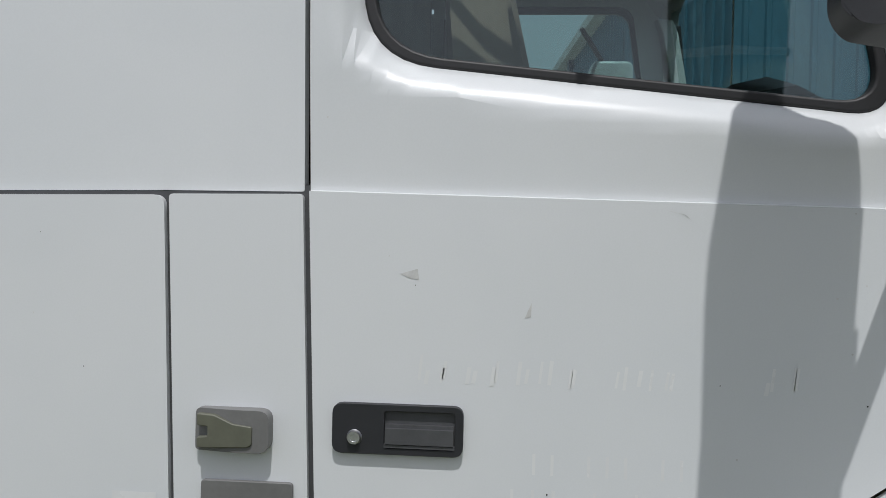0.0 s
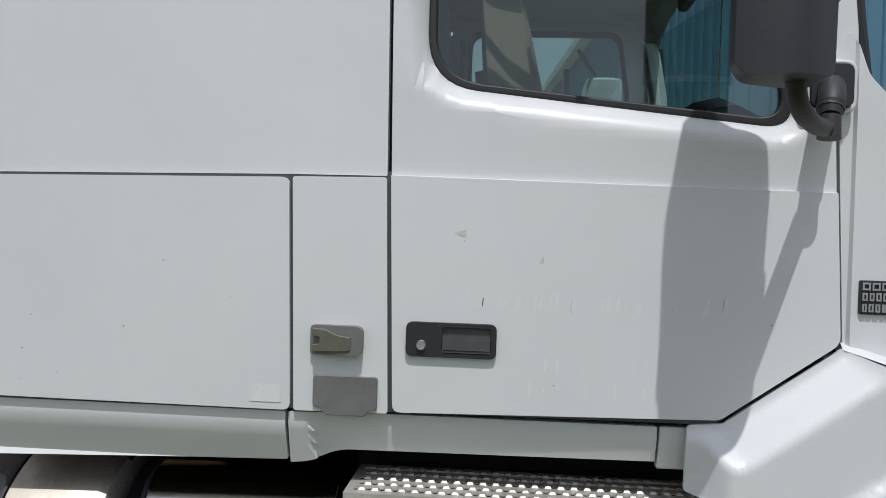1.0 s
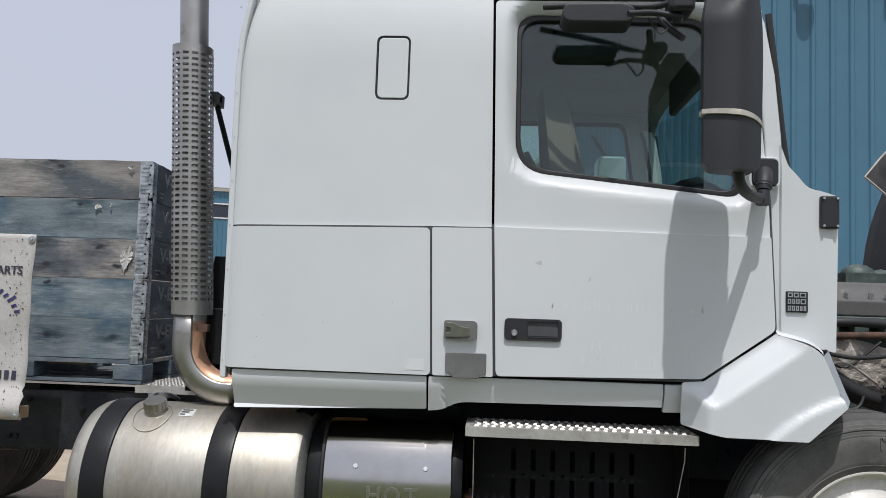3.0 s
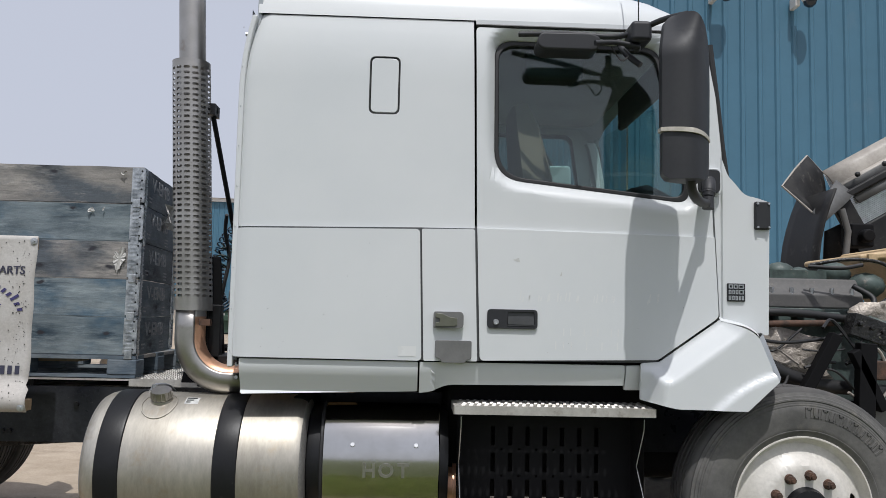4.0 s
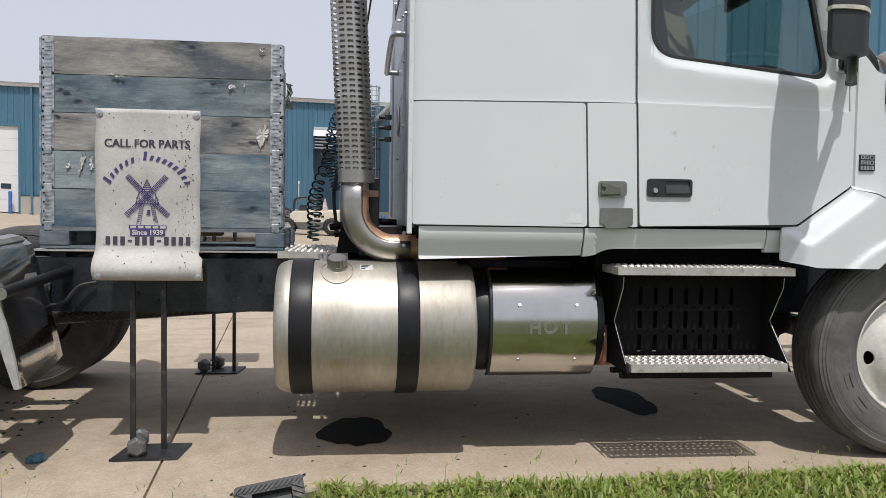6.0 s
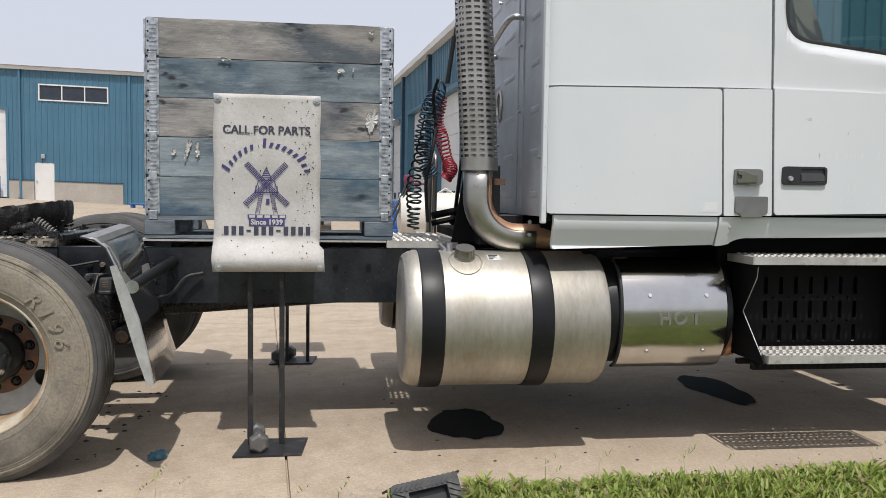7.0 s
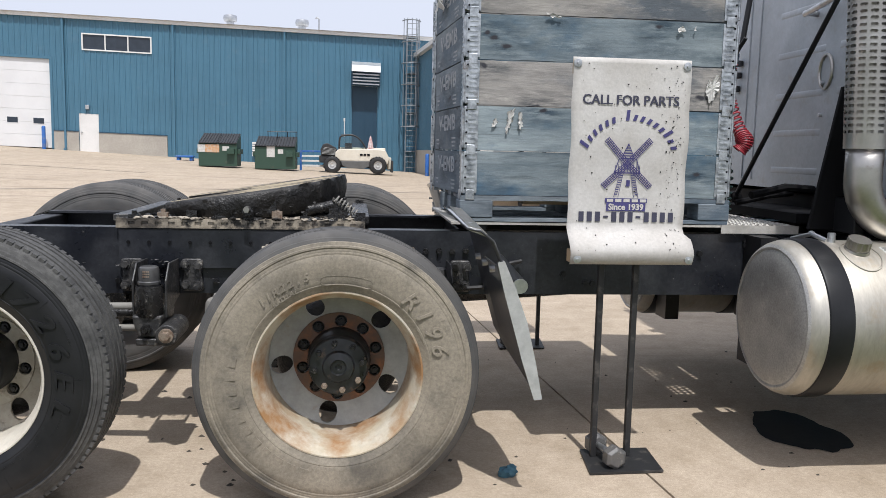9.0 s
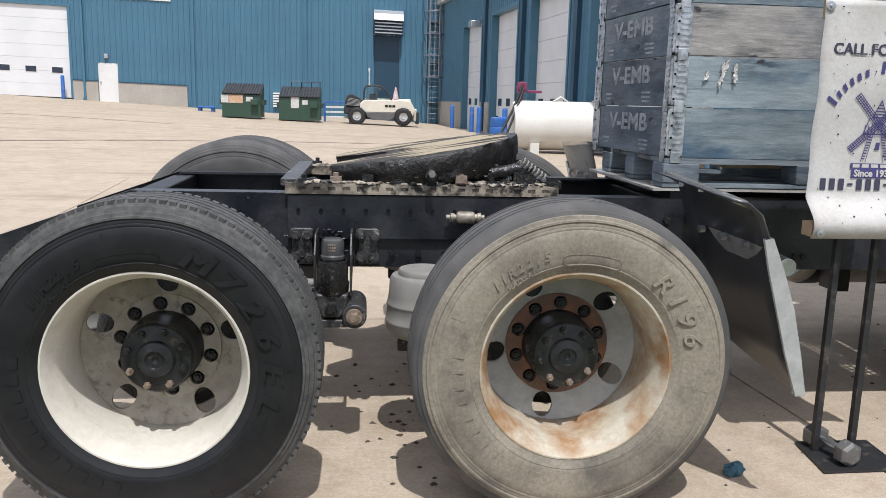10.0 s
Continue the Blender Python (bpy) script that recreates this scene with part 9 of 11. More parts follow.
def hinge(parent, cx, cy, sx, sy, z0, z1):
    """A folded galvanised corner hinge with its two leaves, knuckle bars and nail heads."""
    bm = bmesh.new()
    w, t = 0.062, 0.003
    xa, xb = sorted((cx, cx + sx * w))
    ya, yb = sorted((cy - sy * t, cy - sy * 0.0005))
    box(bm, xa, xb, ya, yb, z0 + 0.006, z1 - 0.004)
    xa, xb = sorted((cx - sx * t, cx - sx * 0.0005))
    ya, yb = sorted((cy, cy + sy * 0.062))
    box(bm, xa, xb, ya, yb, z0 + 0.006, z1 - 0.004)
    hg = part("corner_hinge", bm, M_HINGE, parent, "galvanised corner hinge", bevel=0.001)
    bm = bmesh.new()
    zz = z0 + 0.03
    while zz < z1 - 0.02:
        xa, xb = sorted((cx + sx * 0.016, cx + sx * 0.052))
        ya, yb = sorted((cy - sy * 0.0075, cy - sy * 0.003))
        box(bm, xa, xb, ya, yb, zz, zz + 0.007)
        xa, xb = sorted((cx - sx * 0.0075, cx - sx * 0.003))
        ya, yb = sorted((cy + sy * 0.016, cy + sy * 0.05))
        box(bm, xa, xb, ya, yb, zz, zz + 0.007)
        zz += 0.021
    tagged(part("hinge_ridge", bm, M_HINGE, hg), kind="stuff")
    bm = bmesh.new()
    for k in range(4):
        z = z0 + 0.028 + k * (z1 - z0 - 0.05) / 3
        cyl(bm, (cx + sx * 0.010, cy - sy * 0.002, z), (cx + sx * 0.010, cy - sy * 0.006, z), 0.0045, seg=8)
        cyl(bm, (cx - sx * 0.002, cy + sy * 0.010, z), (cx - sx * 0.006, cy + sy * 0.010, z), 0.0045, seg=8)
    tagged(part("nail", bm, M_DARK, hg), kind="stuff")
    bm = bmesh.new()
    cyl(bm, (cx - sx * 0.004, cy - sy * 0.004, z0 + 0.01), (cx - sx * 0.004, cy - sy * 0.004, z1 - 0.012), 0.006, seg=8)
    part("hinge_pin", bm, M_HINGE, hg)
    # locating tab that hooks over the collar below
    bm = bmesh.new()
    xa, xb = sorted((cx + sx * 0.012, cx + sx * 0.052))
    ya, yb = sorted((cy - sy * 0.010, cy - sy * 0.004))
    box(bm, xa, xb, ya, yb, z0 - 0.022, z0 + 0.022)
    part("locating_tab", bm, M_HINGE, hg, bevel=0.002)
    bm = bmesh.new()
    xa, xb = sorted((cx - sx * 0.010, cx - sx * 0.004))
    ya, yb = sorted((cy + sy * 0.012, cy + sy * 0.05))
    box(bm, xa, xb, ya, yb, z0 - 0.022, z0 + 0.022)
    part("locating_tab", bm, M_HINGE, hg, bevel=0.002)


def collar(k):
    rnd = random.Random(100 + k)
    z0 = ZP + k * COLLAR_H
    z1 = z0 + COLLAR_H - 0.0045
    sh = rnd.uniform(-0.003, 0.003)
    brown = k in (4, 2)
    ob = thing("pallet_collar", (-2.36, 1.15, z0), ("brown-grey" if brown else "blue-grey") + " weathered wooden pallet collar with steel corner hinges", "pallet collar", group="stacked pallet collars")
    mat = M_WOOD_GREY if brown else M_WOOD_BLUE
    t = 0.021
    part("long_board", rough_board(X0 + 0.004, X1 - 0.004, Y0 + sh, Y0 + t + sh, z0, z1, rnd), mat, ob)
    part("long_board", rough_board(X0 + 0.004, X1 - 0.004, Y1 - t, Y1, z0, z1, rnd), mat, ob)
    part("short_board", rough_board(X0, X0 + t, Y0 + t + 0.002, Y1 - t - 0.002, z0, z1, rnd, "y"), M_WOOD_DARK, ob, "darker blue-grey end board with white print")
    part("short_board", rough_board(X1 - t, X1, Y0 + t + 0.002, Y1 - t - 0.002, z0, z1, rnd, "y"), M_WOOD_DARK, ob, "darker blue-grey end board with white print")
    for cx, sx in ((X0 - 0.001, 1), (X1 + 0.001, -1)):
        for cy, sy in ((Y0 - 0.001 + sh, 1), (Y1 + 0.001, -1)):
            hinge(ob, cx, cy, sx, sy, z0, z1)
    # stencil on both ends
    end_l = Matrix(((0, 0, -1, X0 - 0.0005), (-1, 0, 0, 0), (0, 1, 0, 0), (0, 0, 0, 1)))
    end_r = Matrix(((0, 0, 1, X1 + 0.0005), (1, 0, 0, 0), (0, 1, 0, 0), (0, 0, 0, 1)))
    for mm, s in ((end_l, -1), (end_r, 1)):
        cy = 1.16 if s < 0 else 1.13
        bm = text_bm("V-EMB", 0.100, Matrix.Translation((0, cy, z0 + 0.125)) @ mm @ Matrix.Diagonal((1.5, 1, 1, 1)), depth=0.0014, bold=0.003)
        part("stencil_print", bm, M_PRINT, ob, "worn white stencil V-EMB")
        bm = bmesh.new()
        for dy, dz, w in ((-0.24, 0.045, 0.07), (-0.24, 0.025, 0.05), (0.18, 0.05, 0.09), (0.18, 0.032, 0.09), (0.18, 0.014, 0.07)):
            x = X0 - 0.0015 if s < 0 else X1 + 0.0005
            yy = cy + dy * s
            box(bm, x, x + 0.001, yy - w / 2, yy + w / 2, z0 + dz, z0 + dz + 0.008)
        tagged(part("print_bar", bm, M_PRINT, ob), kind="stuff")
    return ob


def scrap(pts, y, label="torn white paper scrap stapled to the boards"):
    """A ragged, curling shred: its outline frayed between the given corners."""
    bm = bmesh.new()
    rnd = random.Random(int(abs(pts[0][0] * 1000)))
    edge = []
    for (xa, za), (xb, zb) in zip(pts, pts[1:] + pts[:1]):
        d = math.hypot(xb - xa, zb - za)
        k = max(1, int(d / 0.007))
        for i in range(k):
            f = 0.25 * d if k == 1 else 0.0055
            edge.append((xa + (xb - xa) * i / k + rnd.uniform(-f, f), za + (zb - za) * i / k + rnd.uniform(-f, f)))
    cx, cz = sum(p[0] for p in pts) / len(pts), sum(p[1] for p in pts) / len(pts)
    c = bm.verts.new((cx, y - 0.003, cz))
    mid = [bm.verts.new((cx + (x - cx) * 0.55, y - rnd.uniform(0.001, 0.005), cz + (z - cz) * 0.55)) for x, z in edge]
    rim = [bm.verts.new((x, y - rnd.uniform(0.001, 0.012), z)) for x, z in edge]
    ring_faces(bm, mid, rim)
    for i in range(len(mid)):
        bm.faces.new((c, mid[i], mid[(i + 1) % len(mid)]))
    tagged(part("paper_scrap", bm, M_PAPER), label, "paper scrap", group="torn paper scraps")


def pallet():
    ob = thing("pallet", (-2.36, 1.15, 0.976), "dark blue-grey stained wooden pallet under the collars", "pallet")
    rnd = random.Random(3)
    for y0, y1 in ((0.735, 0.86), (1.09, 1.21), (1.44, 1.565)):
        part("top_board", rough_board(X0 - 0.01, X1 + 0.01, y0, y1, 1.070, 1.0905, rnd), M_WOOD_DARK, ob)
        part("skid", rough_board(X0 - 0.01, X1 + 0.01, y0, y1, 0.9765, 0.992, rnd), M_WOOD_DARK, ob)
        for x0 in (X0 - 0.014, -2.435, X1 - 0.135):
            bm = bmesh.new()
            box(bm, x0, x0 + 0.15, y0 - 0.004, y1 - 0.004, 0.9925, 1.0695)
            part("block", bm, M_WOOD_DARK, ob, bevel=0.006)
    for x0 in (X0, -2.42, X1 - 0.11):
        part("stringer", rough_board(x0, x0 + 0.11, 0.75, 1.55, 1.071, 1.0895, rnd, "y"), M_WOOD_GREY, ob)
    bm = bmesh.new()
    box(bm, -2.66, -2.10, 0.90, 1.05, 1.045, 1.068)
    part("loose_slat", bm, surf("fresh_tan_slat", (0.42, 0.30, 0.17), 0.75, bump=0.2), ob, "paler tan slat under the deck")


pallet()
RACK = 0.075


def rack(ob):
    """The hinged collars stand a little out of square."""
    for v in ob.data.vertices:
        v.co.x -= RACK * max(0.0, v.co.y - Y0 - 0.02)


for level in range(5):
    for piece in collar(level).children_recursive:
        rack(piece)
scrap([(-1.885, 1.585), (-1.872, 1.63), (-1.86, 1.612), (-1.84, 1.65), (-1.822, 1.635), (-1.826, 1.58), (-1.85, 1.545), (-1.862, 1.515), (-1.87, 1.54)], 0.737)
scrap([(-2.785, 1.455), (-2.755, 1.475), (-2.76, 1.42), (-2.79, 1.36), (-2.783, 1.42)], 0.737)
scrap([(-2.735, 1.46), (-2.72, 1.462), (-2.715, 1.40), (-2.728, 1.38)], 0.737)
scrap([(-2.845, 1.42), (-2.83, 1.43), (-2.826, 1.405), (-2.855, 1.39)], 0.737)
scrap([(-2.03, 1.845), (-2.005, 1.855), (-1.995, 1.835), (-2.02, 1.83)], 0.737)
scrap([(-1.955, 1.85), (-1.945, 1.855), (-1.945, 1.838), (-1.956, 1.838)], 0.737)
scrap([(-2.63, 1.885), (-2.59, 1.888), (-2.55, 1.87), (-2.60, 1.868)], 0.737)
scrap([(-1.875, 2.035), (-1.84, 2.045), (-1.85, 2.03)], 0.737)
# crumpled sheet caught on the end of the stack
rnd_c = random.Random(9)
for cxx, sg in ((X1 + 0.012, 1), (X0 - 0.016, -1)):
    bm = bmesh.new()
    g = [[bm.verts.new((cxx + sg * rnd_c.uniform(0, 0.05), 1.18 + 0.03 * i, 1.80 + 0.035 * j + rnd_c.uniform(-0.012, 0.012) + (0.17 if sg < 0 else 0))) for i in range(5)] for j in range(5)]
    for a, b in zip(g, g[1:]):
        ring_faces(bm, a, b, closed=False)
    wrap = part("crumpled_wrap", bm, M_PAPER)
    rack(wrap)
    tagged(wrap, "crumpled pale plastic wrap caught on the collars", "plastic wrap", group="scraps of plastic wrap")


# ---------------- sign boards ----------------
M_VINYL = surf("soiled_white_vinyl", (0.545, 0.525, 0.50), 0.75, second=(0.46, 0.435, 0.405), scale=5, fine=90, fine_amt=0.10, dirt=(0.30, 0.26, 0.21), dirt_scale=38, dirt_range=(0.66, 0.76), bump=0.35, bump_scale=9, bump_dist=0.012)
M_INK = plain("dark_navy_ink", (0.045, 0.045, 0.075), 0.6)
M_INK_BLUE = plain("blue_violet_ink", (0.058, 0.052, 0.17), 0.6)
M_POST = surf("black_square_post", (0.02, 0.02, 0.021), 0.5, dirt=(0.1, 0.09, 0.08), dirt_scale=15, bump=0.1)


def banner_y(z):
    """The hang of the vinyl: flat, then curling out over the lower bar."""
    if z > 0.99:
        return 0.368 + 0.004 * math.sin((z - 1.0) * 12)
    t = (0.99 - z) / 0.14
    return 0.368 - 0.075 * max(0.0, math.sin(min(1, t) * math.pi * 0.72)) ** 1.3


def sign_stand(m, near):
    ob = thing("parts_sign", m @ Vector((-2.34, 0.37, 0)), "soiled white vinyl parts sign on a black two-post stand", "sign", group="parts signs")
    x0, x1, z0, z1 = -2.594, -2.108, 0.846, 1.664
    bm = bmesh.new()
    rows = []
    for j in range(41):
        z = z1 - (z1 - z0) * j / 40
        wob = 0.006 * math.sin(j * 0.5)
        rows.append([bm.verts.new((x0 + (x1 - x0 + (0.022 if j > 34 else 0.0)) * i / 16 + wob * 0.4, banner_y(z) + 0.0012 * math.sin(i * 0.9 + j * 0.33) * (0.6 if j < 32 else 0.2), z)) for i in range(17)])
    for a, b in zip(rows, rows[1:]):
        ring_faces(bm, a, b, closed=False)
    for f in bm.faces:
        f.normal_update()
        if f.normal.y > 0:
            f.normal_flip()
    bm.transform(m)
    banner = part("banner", bm, M_VINYL, ob, "white vinyl banner with parts lettering and windmill", smooth=60)
    md = banner.modifiers.new("sheet", "SOLIDIFY")
    md.thickness = 0.0015

    def ink(name, bm, mat, label=""):
        for v in bm.verts:
            v.co.y += banner_y(v.co.z) - 0.0030
        bm.transform(m)
        return part(name, bm, mat, banner, label)

    def flat(bm, pts):
        f = bm.faces.new([bm.verts.new((x, 0, z)) for x, z in pts])
        f.normal_update()
        if f.normal.y > 0:
            f.normal_flip()
    if near:
        cx = -2.350
        bm = bmesh.new()
        for k in range(5):
            join_bm(bm, text_bm("CALL FOR PARTS", 0.0545, Matrix.Translation((cx - 0.003 + (k - 2) * 0.0008, -0.0002 * (2 - abs(k - 2)), 1.4985)) @ FRONT @ Matrix.Diagonal((0.955, 1, 1, 1)), 0.0006))
        ink("slogan_lettering", bm, M_INK, "dark lettering CALL FOR PARTS")
        # firm's name: a plain arched band of strokes
        bm = bmesh.new()
        for i in range(16):
            if i in (6,):
                continue
            a = math.pi * (0.86 - 0.72 * i / 15)
            r0, big = 0.192, i in (0, 7, 13)
            px, pz = cx + r0 * 0.98 * math.cos(a), 1.232 + r0 * 0.98 * math.sin(a)
            tx, tz = math.sin(a), -math.cos(a)
            nx, nz = math.cos(a), math.sin(a)
            h = 0.042 if big else 0.024
            q = [(-0.008, 0), (0.006, 0), (0.013, h), (-0.001, h)]
            flat(bm, [(px + tx * s + nx * t, pz + tz * s + nz * t) for s, t in q])
        tagged(ink("name_band", bm, M_INK_BLUE, "arched blue band of plain bars"), kind="stuff")
        # windmill: cap, tower, door, base wall, four lattice sails
        mx, mz = cx - 0.005, 1.245
        bm = bmesh.new()
        for k in range(6):
            za, h = mz + 0.022 + k * 0.0105, 0.0045
            wa, wb = 0.030 * (1 - k * 0.0105 / 0.063), 0.030 * (1 - (k * 0.0105 + h) / 0.063)
            flat(bm, [(mx - wa, za), (mx + wa, za), (mx + max(wb, 0.001), za + h), (mx - max(wb, 0.001), za + h)])
        for s in (-1, 1):
            flat(bm, [(mx + s * 0.030, mz + 0.022), (mx + s * 0.026, mz + 0.022), (mx, mz + 0.080), (mx, mz + 0.087)])
        for k in range(-4, 5):
            a, b = mx + k * 0.0125, mx + k * 0.0125 + 0.0022
            zt = mz + 0.014 - abs(k) * 0.004
            flat(bm, [(a, mz - 0.034), (b, mz - 0.034), (b, zt), (a, zt)])
        flat(bm, [(mx - 0.056, mz - 0.036), (mx + 0.056, mz - 0.036), (mx + 0.056, mz - 0.031), (mx - 0.056, mz - 0.031)])
        flat(bm, [(mx - 0.056, mz - 0.033), (mx - 0.052, mz - 0.033), (mx - 0.034, mz + 0.022), (mx - 0.038, mz + 0.022)])
        flat(bm, [(mx + 0.052, mz - 0.033), (mx + 0.056, mz - 0.033), (mx + 0.038, mz + 0.022), (mx + 0.034, mz + 0.022)])
        for k in range(9):
            z = mz - 0.046 - k * 0.0095
            w = 0.030 + k * 0.0022
            for s in (-1, 1):
                a, b = sorted((mx + s * (w - 0.014 + k * 0.0004), mx + s * w))
                flat(bm, [(a, z), (b, z), (b, z + 0.0042), (a, z + 0.0042)])
        for s in (-1, 1):
            for w0, w1 in ((0.030, 0.050), (0.015, 0.032)):
                flat(bm, [(mx + s * w0, mz - 0.036), (mx + s * (w0 + 0.002), mz - 0.036), (mx + s * (w1 + 0.002), mz - 0.132), (mx + s * w1, mz - 0.132)])
        flat(bm, [(mx - 0.001, mz - 0.062), (mx + 0.014, mz - 0.062), (mx + 0.014, mz - 0.088), (mx - 0.001, mz - 0.088)])
        zb = mz - 0.132
        flat(bm, [(mx - 0.086, zb - 0.022), (mx + 0.090, zb - 0.022), (mx + 0.090, zb - 0.004), (mx - 0.086, zb - 0.004)])
        flat(bm, [(mx - 0.080, zb - 0.056), (mx + 0.084, zb - 0.056), (mx + 0.084, zb - 0.022), (mx - 0.080, zb - 0.022)])
        ink("windmill", bm, M_INK_BLUE, "blue drawn windmill on a brick base")
        bm = bmesh.new()
        for ang in (math.radians(47), math.radians(133), math.radians(223), math.radians(317)):
            d, nrm = (math.cos(ang), math.sin(ang)), (-math.sin(ang), math.cos(ang))
            at = lambda s, t: (mx + d[0] * s + nrm[0] * t, mz + 0.002 + d[1] * s + nrm[1] * t)
            for t in (-0.011, -0.0037, 0.0037, 0.011):
                flat(bm, [at(0.0, t - 0.0016), at(0.135, t - 0.0016), at(0.135, t + 0.0016), at(0.0, t + 0.0016)])
            for k in range(14):
                s = 0.006 + k * 0.0096
                flat(bm, [at(s, -0.0125), at(s + 0.0028, -0.0125), at(s + 0.0028, 0.0125), at(s, 0.0125)])
        for v in bm.verts:
            v.co.y -= 0.0008
        ink("windmill_sail", bm, M_INK_BLUE)
        bm = bmesh.new()
        for k in range(5):
            a = mx - 0.078 + k * 0.0345
            flat(bm, [(a, zb - 0.019), (a + 0.026, zb - 0.019), (a + 0.026, zb - 0.007), (a, zb - 0.007)])
        for v in bm.verts:
            v.co.y -= 0.0008
        ink("base_brick", bm, M_VINYL)
        bm = text_bm("Since 1939", 0.0335, Matrix.Translation((mx + 0.002, -0.0014, zb - 0.040)) @ FRONT, 0.0006, bold=0.0012)
        ink("since_lettering", bm, M_VINYL, "white lettering Since 1939")
        # telephone line as plain bars
        for k in range(12):
            bm = bmesh.new()
            a = cx - 0.204 + k * 0.0340
            zc = 1.034
            if k in (3, 7):
                flat(bm, [(a + 0.006, zc - 0.004), (a + 0.026, zc - 0.004), (a + 0.026, zc + 0.004), (a + 0.006, zc + 0.004)])
            else:
                flat(bm, [(a + 0.006, zc - 0.020), (a + 0.027, zc - 0.020), (a + 0.027, zc + 0.020), (a + 0.006, zc + 0.020)])
            ink("number_bar", bm, M_INK)
        rnd = random.Random(31)
        bm = bmesh.new()
        for _ in range(150):
            x, z, r = rnd.uniform(x0 + 0.02, x1 - 0.02) if rnd.random() < 0.5 else rnd.uniform(-2.2, x1 - 0.02), rnd.uniform(0.88, 1.64), rnd.uniform(0.0012, 0.0034)
            flat(bm, [(x + r * rnd.uniform(0.4, 1.6) * math.cos(a), z + r * rnd.uniform(0.4, 1.6) * math.sin(a)) for a in (0, 1.25, 2.5, 3.8, 5.0)])
        tagged(ink("dirt_fleck", bm, M_DARK), kind="stuff")
    for x, z in ((-2.575, 1.640), (-2.125, 1.640), (-2.565, 0.868), (-2.105, 0.868)):
        bm = bmesh.new()
        y = banner_y(z) - 0.004
        lathe(bm, [(0.0, y - 0.006), (0.005, y - 0.006), (0.006, y - 0.002), (0.016, y - 0.001), (0.017, y + 0.003)], (x, 0, z), "y", 16)
        bm.transform(m)
        part("grommet_screw", bm, M_STEEL, ob, smooth=40)
    bm = bmesh.new()
    box(bm, x0 + 0.01, x1 + 0.01, 0.325, 0.392, 0.85, 0.90)
    bm.transform(m)
    part("lower_batten", bm, surf("plywood_batten", (0.42, 0.30, 0.18), 0.7), ob)
    bm = bmesh.new()
    box(bm, x0 + 0.004, x1 - 0.004, 0.379, 0.392, 1.60, 1.66)
    bm.transform(m)
    part("upper_batten", bm, surf("plywood_batten", (0.42, 0.30, 0.18), 0.7), ob)
    for x in (-2.432, -2.285):
        bm = bmesh.new()
        box(bm, x - 0.012, x + 0.012, 0.393, 0.418, 0.012, 1.62)
        bm.transform(m)
        part("post", bm, M_POST, ob, bevel=0.002)
    bm = bmesh.new()
    v = [bm.verts.new(p) for p in ((-2.495, 0.225, 0.004), (-2.185, 0.235, 0.004), (-2.165, 0.49, 0.004), (-2.465, 0.485, 0.004))]
    w = [bm.verts.new(q.co + Vector((0, 0, 0.008))) for q in v]
    bm.faces.new(v[::-1]), bm.faces.new(w), ring_faces(bm, v, w)
    bm.transform(m)
    part("base_plate", bm, M_POST, ob, "flat black steel base plate")
    return ob


def dumbbell(at, turn, label):
    m = Matrix.Translation(at) @ Matrix.Rotation(turn, 4, "Z")
    ob = thing("dumbbell", m, label, "dumbbell", group="dumbbells weighing down signs")
    mt = surf("worn_grey_rubber_weight", (0.12, 0.115, 0.11), 0.45, second=(0.07, 0.07, 0.068), scale=20, dirt=(0.3, 0.28, 0.25), dirt_scale=30, dirt_range=(0.6, 0.75), bump=0.3, bump_scale=100)
    for s in (-1, 1):
        bm = bmesh.new()
        rings = []
        for x, r in ((0.065, 0.046), (0.078, 0.064), (0.128, 0.064), (0.142, 0.046)):
            rings.append([bm.verts.new((s * x * 0.8, 0.76 * r * math.cos(a), 0.043 + 0.76 * r * math.sin(a))) for a in [math.pi / 6 + i * math.pi / 3 for i in range(6)]])
        for a, b in zip(rings, rings[1:]):
            ring_faces(bm, a, b)
        bm.faces.new(rings[0]), bm.faces.new(rings[-1])
        bmesh.ops.recalc_face_normals(bm, faces=bm.faces[:])
        bm.transform(m)
        part("hex_head", bm, mt, ob, bevel=0.003)
    bm = bmesh.new()
    tube(bm, [(-0.056, 0, 0.043), (-0.028, 0, 0.043), (0, 0, 0.043), (0.028, 0, 0.043), (0.056, 0, 0.043)], [0.012, 0.014, 0.016, 0.014, 0.012], 14)
    bm.transform(m)
    part("grip", bm, M_STEEL, ob, smooth=50)


sign_stand(Matrix(), True)
FAR_SIGN = Matrix.Translation((-4.66, 2.78, 0)) @ Matrix.Rotation(math.pi, 4, "Z")
sign_stand(FAR_SIGN, False)
dumbbell((-2.395, 0.36, 0.013), radians(100), "grey hexagonal dumbbell on the sign base plate")
dumbbell((-2.40, 2.42, 0.013), radians(62), "grey hexagonal dumbbell on the far sign base plate")


# ---------------- yard things ----------------
M_GREEN = surf("faded_green_steel", (0.026, 0.062, 0.042), 0.55, second=(0.024, 0.060, 0.040), scale=2, dirt=(0.10, 0.08, 0.06), dirt_scale=4, dirt_range=(0.6, 0.8), bump=0.1)
M_LID = surf("black_plastic_lid", (0.03, 0.03, 0.032), 0.5, bump=0.1)
M_CREAM = surf("cream_machine_paint", (0.70, 0.65, 0.55), 0.45, second=(0.64, 0.59, 0.49), scale=3, dirt=(0.3, 0.25, 0.18), dirt_scale=5, dirt_range=(0.62, 0.8), bump=0.05)
M_GREYSKIRT = surf("grey_skirt_paint", (0.12, 0.12, 0.118), 0.5, second=(0.09, 0.09, 0.088), scale=4)
M_REDP = surf("red_pump_paint", (0.20, 0.035, 0.09), 0.45)
